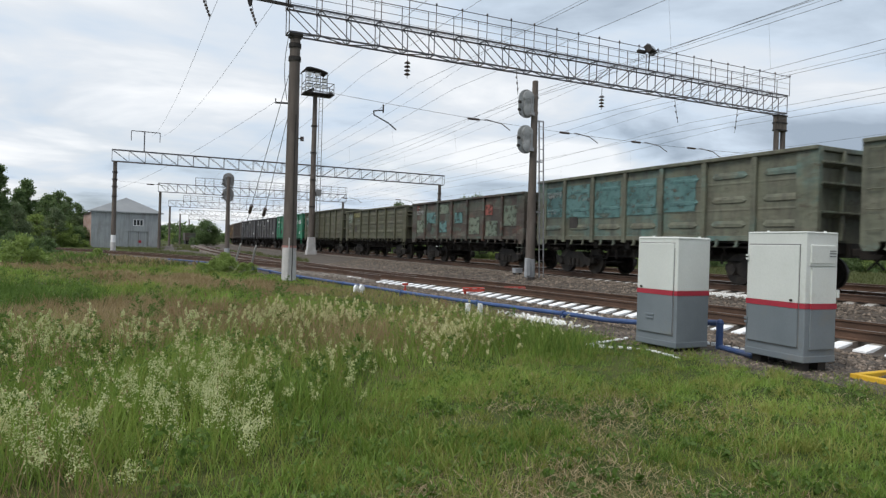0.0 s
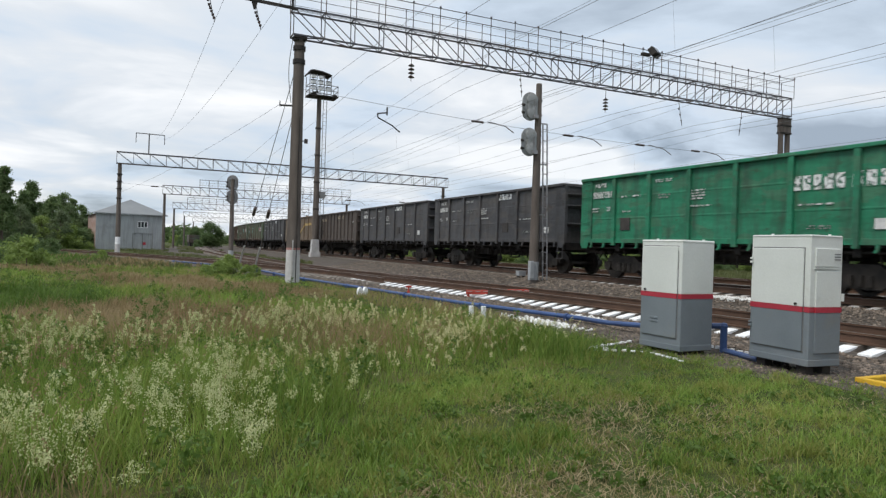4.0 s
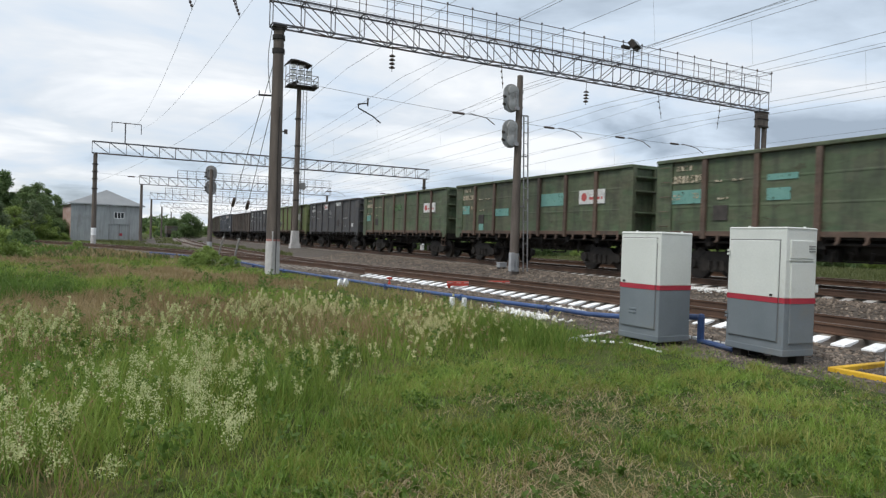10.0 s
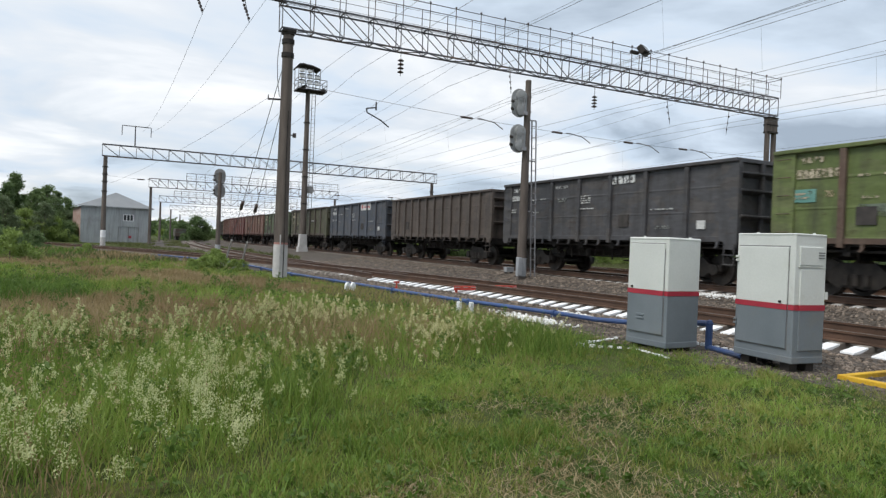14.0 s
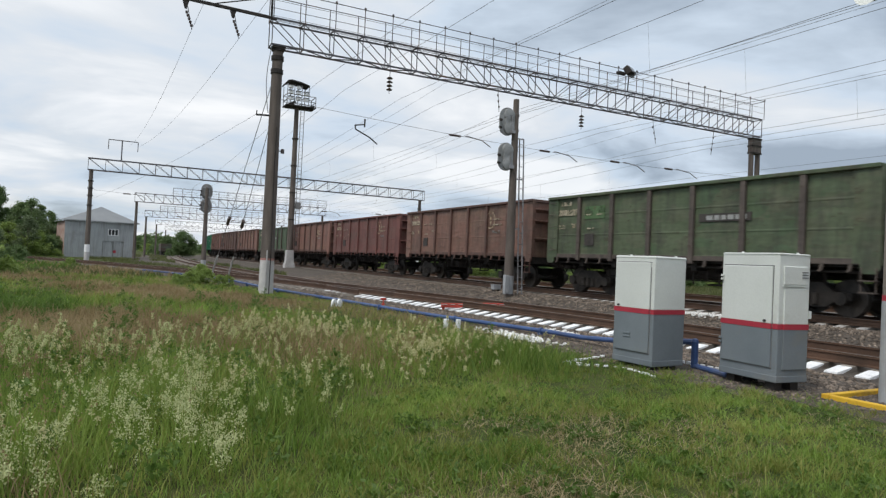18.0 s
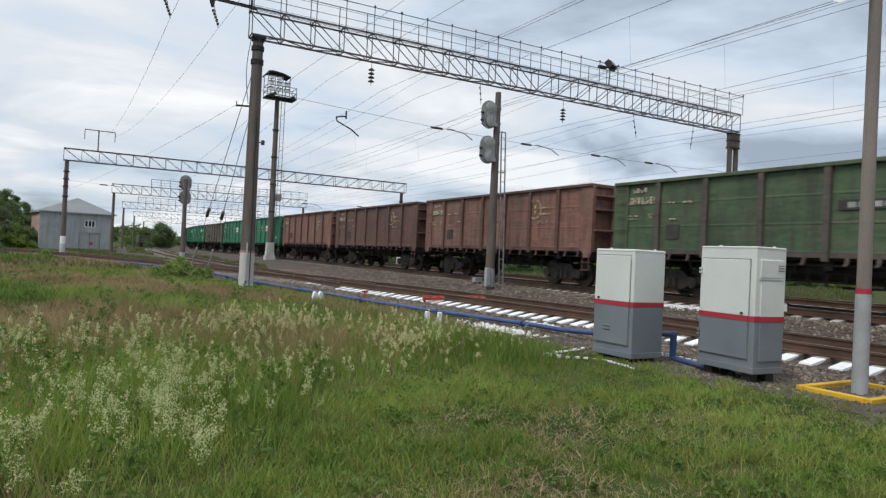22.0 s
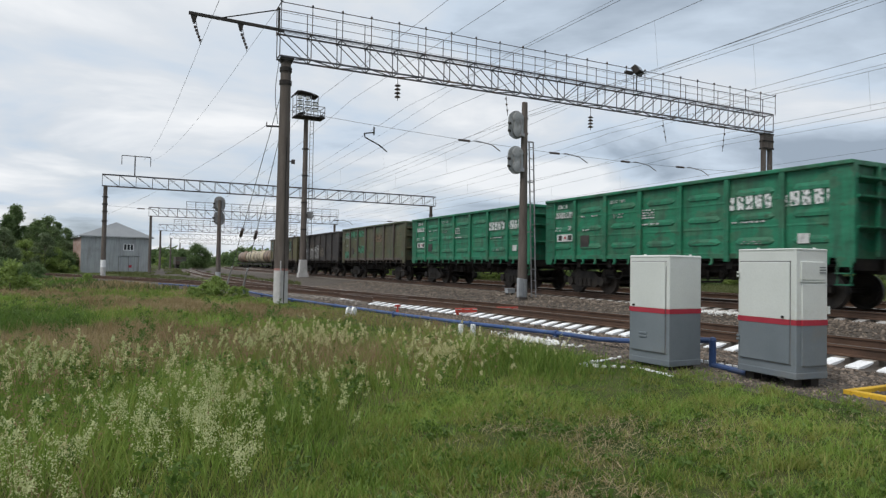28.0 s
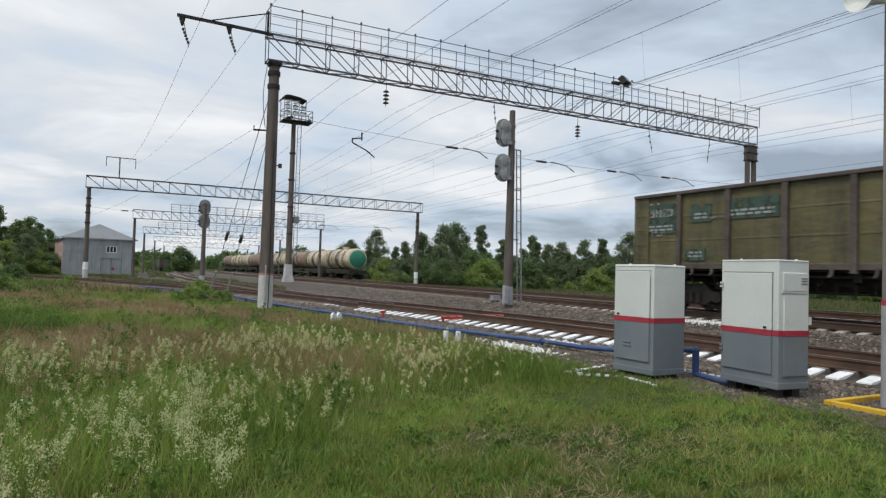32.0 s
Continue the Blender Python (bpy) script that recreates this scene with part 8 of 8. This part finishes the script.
    keep = (edge(x, y) < 0) & (x < along(MAIN_X, 50)[0] - 4.5) & (np.abs(x - np.interp(y, [24, 42, 70, 110, 140], [9.5, 8.6, 8.4, 10.2, 12.4])) > 1.5) & (wave(x * 0.9, y * 0.16) > 0.5)
    x, y = x[keep], y[keep]
    blades("yard_weeds", "rough grass between the yard tracks", M["verge"], x, y, HEIGHT(x, y), g.uniform(0.12, 0.4, len(x)), g.uniform(0.05, 0.10, len(x)), 0.8, 42)
    # a pale dry tuft at the meadow's corner
    g = np.random.default_rng(43)
    x, y = g.normal(4.35, 0.4, 2600), g.normal(9.7, 0.4, 2600)
    blades("dry_tuft", "pale pinkish dry grass at the corner of the meadow", M["grass_dry"], x, y, HEIGHT(x, y), g.uniform(0.15, 0.42, len(x)), g.uniform(0.005, 0.010, len(x)), 0.6, 44)
    # verge beyond the line
    g, x, y = scatter(60000, 7, 28, 90, 14, 62, 0.9)
    keep = x - 26.6 > 0
    x, y = x[keep], y[keep]
    blades("verge_grass", "rough dull green grass beyond the tracks", M["verge"], x, y, HEIGHT(x, y), g.uniform(0.25, 0.6, len(x)), g.uniform(0.04, 0.09, len(x)), 0.6, 8)

    def clusters(seed, n, r0, r1, a0, a1, spread, lo, hi, power=1.0):
        g, cx, cy = scatter(n, seed, r0, r1, a0, a1, power)
        keep = (mown(cx, cy) > 0.45) & (edge(cx, cy) > 0.7)
        cx, cy = cx[keep], cy[keep]
        k = (lo + (hi - lo) * g.uniform(0, 1, len(cx)) ** 2.2).astype(int)
        w = np.repeat(g.uniform(0.4, 1.3, len(cx)) * spread, k)
        x = np.repeat(cx, k) + g.normal(0, 1, k.sum()) * w
        y = np.repeat(cy, k) + g.normal(0, 1, k.sum()) * w
        ok = (mown(x, y) > 0.2) & (edge(x, y) > 1.7) & (np.hypot(x, y) < np.where(x < 0.6, 10.0, 14.0))
        return g, x[ok], y[ok]

    g, x, y = clusters(9, 58, 5.4, 12.5, -16, 37, 0.52, 4, 34, 0.8)
    plumes("seed_heads", "pale creamy seed plumes over the meadow", M["flower"], x, y, g.uniform(0.18, 0.54, len(x)), 7, 7, 0.74, 0.019, 0.009, 0.0088, 31)
    g, x, y = clusters(10, 24, 4.4, 10, -16, 24, 0.36, 3, 16, 0.9)
    plumes("pale_plumes", "whitish flowering grass in clumps", M["petal"], x, y, g.uniform(0.26, 0.6, len(x)), 7, 8, 0.70, 0.025, 0.009, 0.0085, 32)
    g, x, y = clusters(11, 60, 5.5, 17, -16, 38, 0.9, 10, 60, 0.8)
    plumes("red_sorrel", "reddish brown sorrel spikes in the meadow", M["sorrel"], x, y, g.uniform(0.22, 0.55, len(x)), 6, 4, 0.55, 0.012, 0.010, 0.009, 34)
    g, x, y = clusters(12, 16, 3.7, 6.4, -16, 10, 0.14, 3, 9, 0.9)
    plumes("white_florets", "white flowering weeds in the meadow", M["petal"], x, y, g.uniform(0.30, 0.60, len(x)), 12, 14, 0.62, 0.075, 0.015, 0.0075, 33)


grow()


# ---- ballast stones ----
def stones(name, label, material, x, y, z, size, seed):
    g = np.random.default_rng(seed)
    n = len(x)
    o = np.array([(1, 0, 0), (0, 1, 0), (-1, 0, 0), (0, -1, 0), (0, 0, 1), (0, 0, -1)], float)
    co = o[None] * size[:, None, None] * g.uniform(0.55, 1.25, (n, 6, 1)) + g.normal(0, 0.18, (n, 6, 3)) * size[:, None, None]
    a = g.uniform(0, math.tau, n)
    rx = co[..., 0] * np.cos(a)[:, None] - co[..., 1] * np.sin(a)[:, None]
    ry = co[..., 0] * np.sin(a)[:, None] + co[..., 1] * np.cos(a)[:, None]
    co = np.stack([rx + x[:, None], ry + y[:, None], co[..., 2] * 0.7 + z[:, None]], -1).reshape(-1, 3)
    f = np.array([(0, 1, 4), (1, 2, 4), (2, 3, 4), (3, 0, 4), (1, 0, 5), (2, 1, 5), (3, 2, 5), (0, 3, 5)])
    tris = (np.arange(n)[:, None, None] * 6 + f[None]).reshape(-1, 3)
    me = raw_mesh(name, co, np.zeros((0, 4), int), tris)
    me.materials.append(material)
    return tagged(new(name, me), label, "gravel", kind="stuff")


def ballast():
    g = np.random.default_rng(21)
    y = g.uniform(1, 46, 62000) ** 1.0
    x = g.uniform(7.3, 16.4, len(y))
    n = NEAR(y)
    keep = (x > n - 2.9) & ((np.abs(x - n) > 0.9) | (g.uniform(0, 1, len(x)) < 0.5)) & (y / 46 < g.uniform(0.1, 1.3, len(x)))
    x, y = x[keep], y[keep]
    low = np.abs(x - NEAR(y) + 1.15) < 0.36
    stones("ballast", "loose grey and brown ballast stones", M["stone"], x, y, HEIGHT(x, y) - 0.04 * low, g.uniform(0.024, 0.065, len(x)) * np.where(low, 0.7, 1), 22)
    y = g.uniform(2, 30, 9000); x = MAIN_X + g.uniform(-2.2, 1.5, len(y))
    stones("ballast", "loose grey and brown ballast stones", M["stone"], x, y, HEIGHT(x, y), g.uniform(0.025, 0.055, len(x)), 23)
    y = g.uniform(4.2, 17, 9000); x = g.uniform(6.9, 9.6, len(y))
    keep = (edge(x, y) < 0.05) & (x < NEAR(y) - 2.3)
    x, y = x[keep], y[keep]
    stones("fine_gravel", "fine grey gravel round the cabinets", M["stone"], x, y, HEIGHT(x, y), g.uniform(0.012, 0.034, len(x)), 26)
    # limewashed patches
    xs, ys = [], []
    for cx, cy, rx, ry, k in ((7.72, 11.6, 0.3, 1.1, 400), (15.5, 13.4, 0.5, 1.1, 520), (9.4, 12.2, 0.25, 0.8, 160)):
        xs.append(g.normal(cx, rx * 0.5, k)); ys.append(g.normal(cy, ry * 0.5, k))
    x, y = np.concatenate(xs), np.concatenate(ys)
    stones("limed_stones", "whitewashed stones in patches beside the siding", M["white_stone"], x, y, HEIGHT(x, y) + 0.015, g.uniform(0.03, 0.06, len(x)), 24)


ballast()


motions()
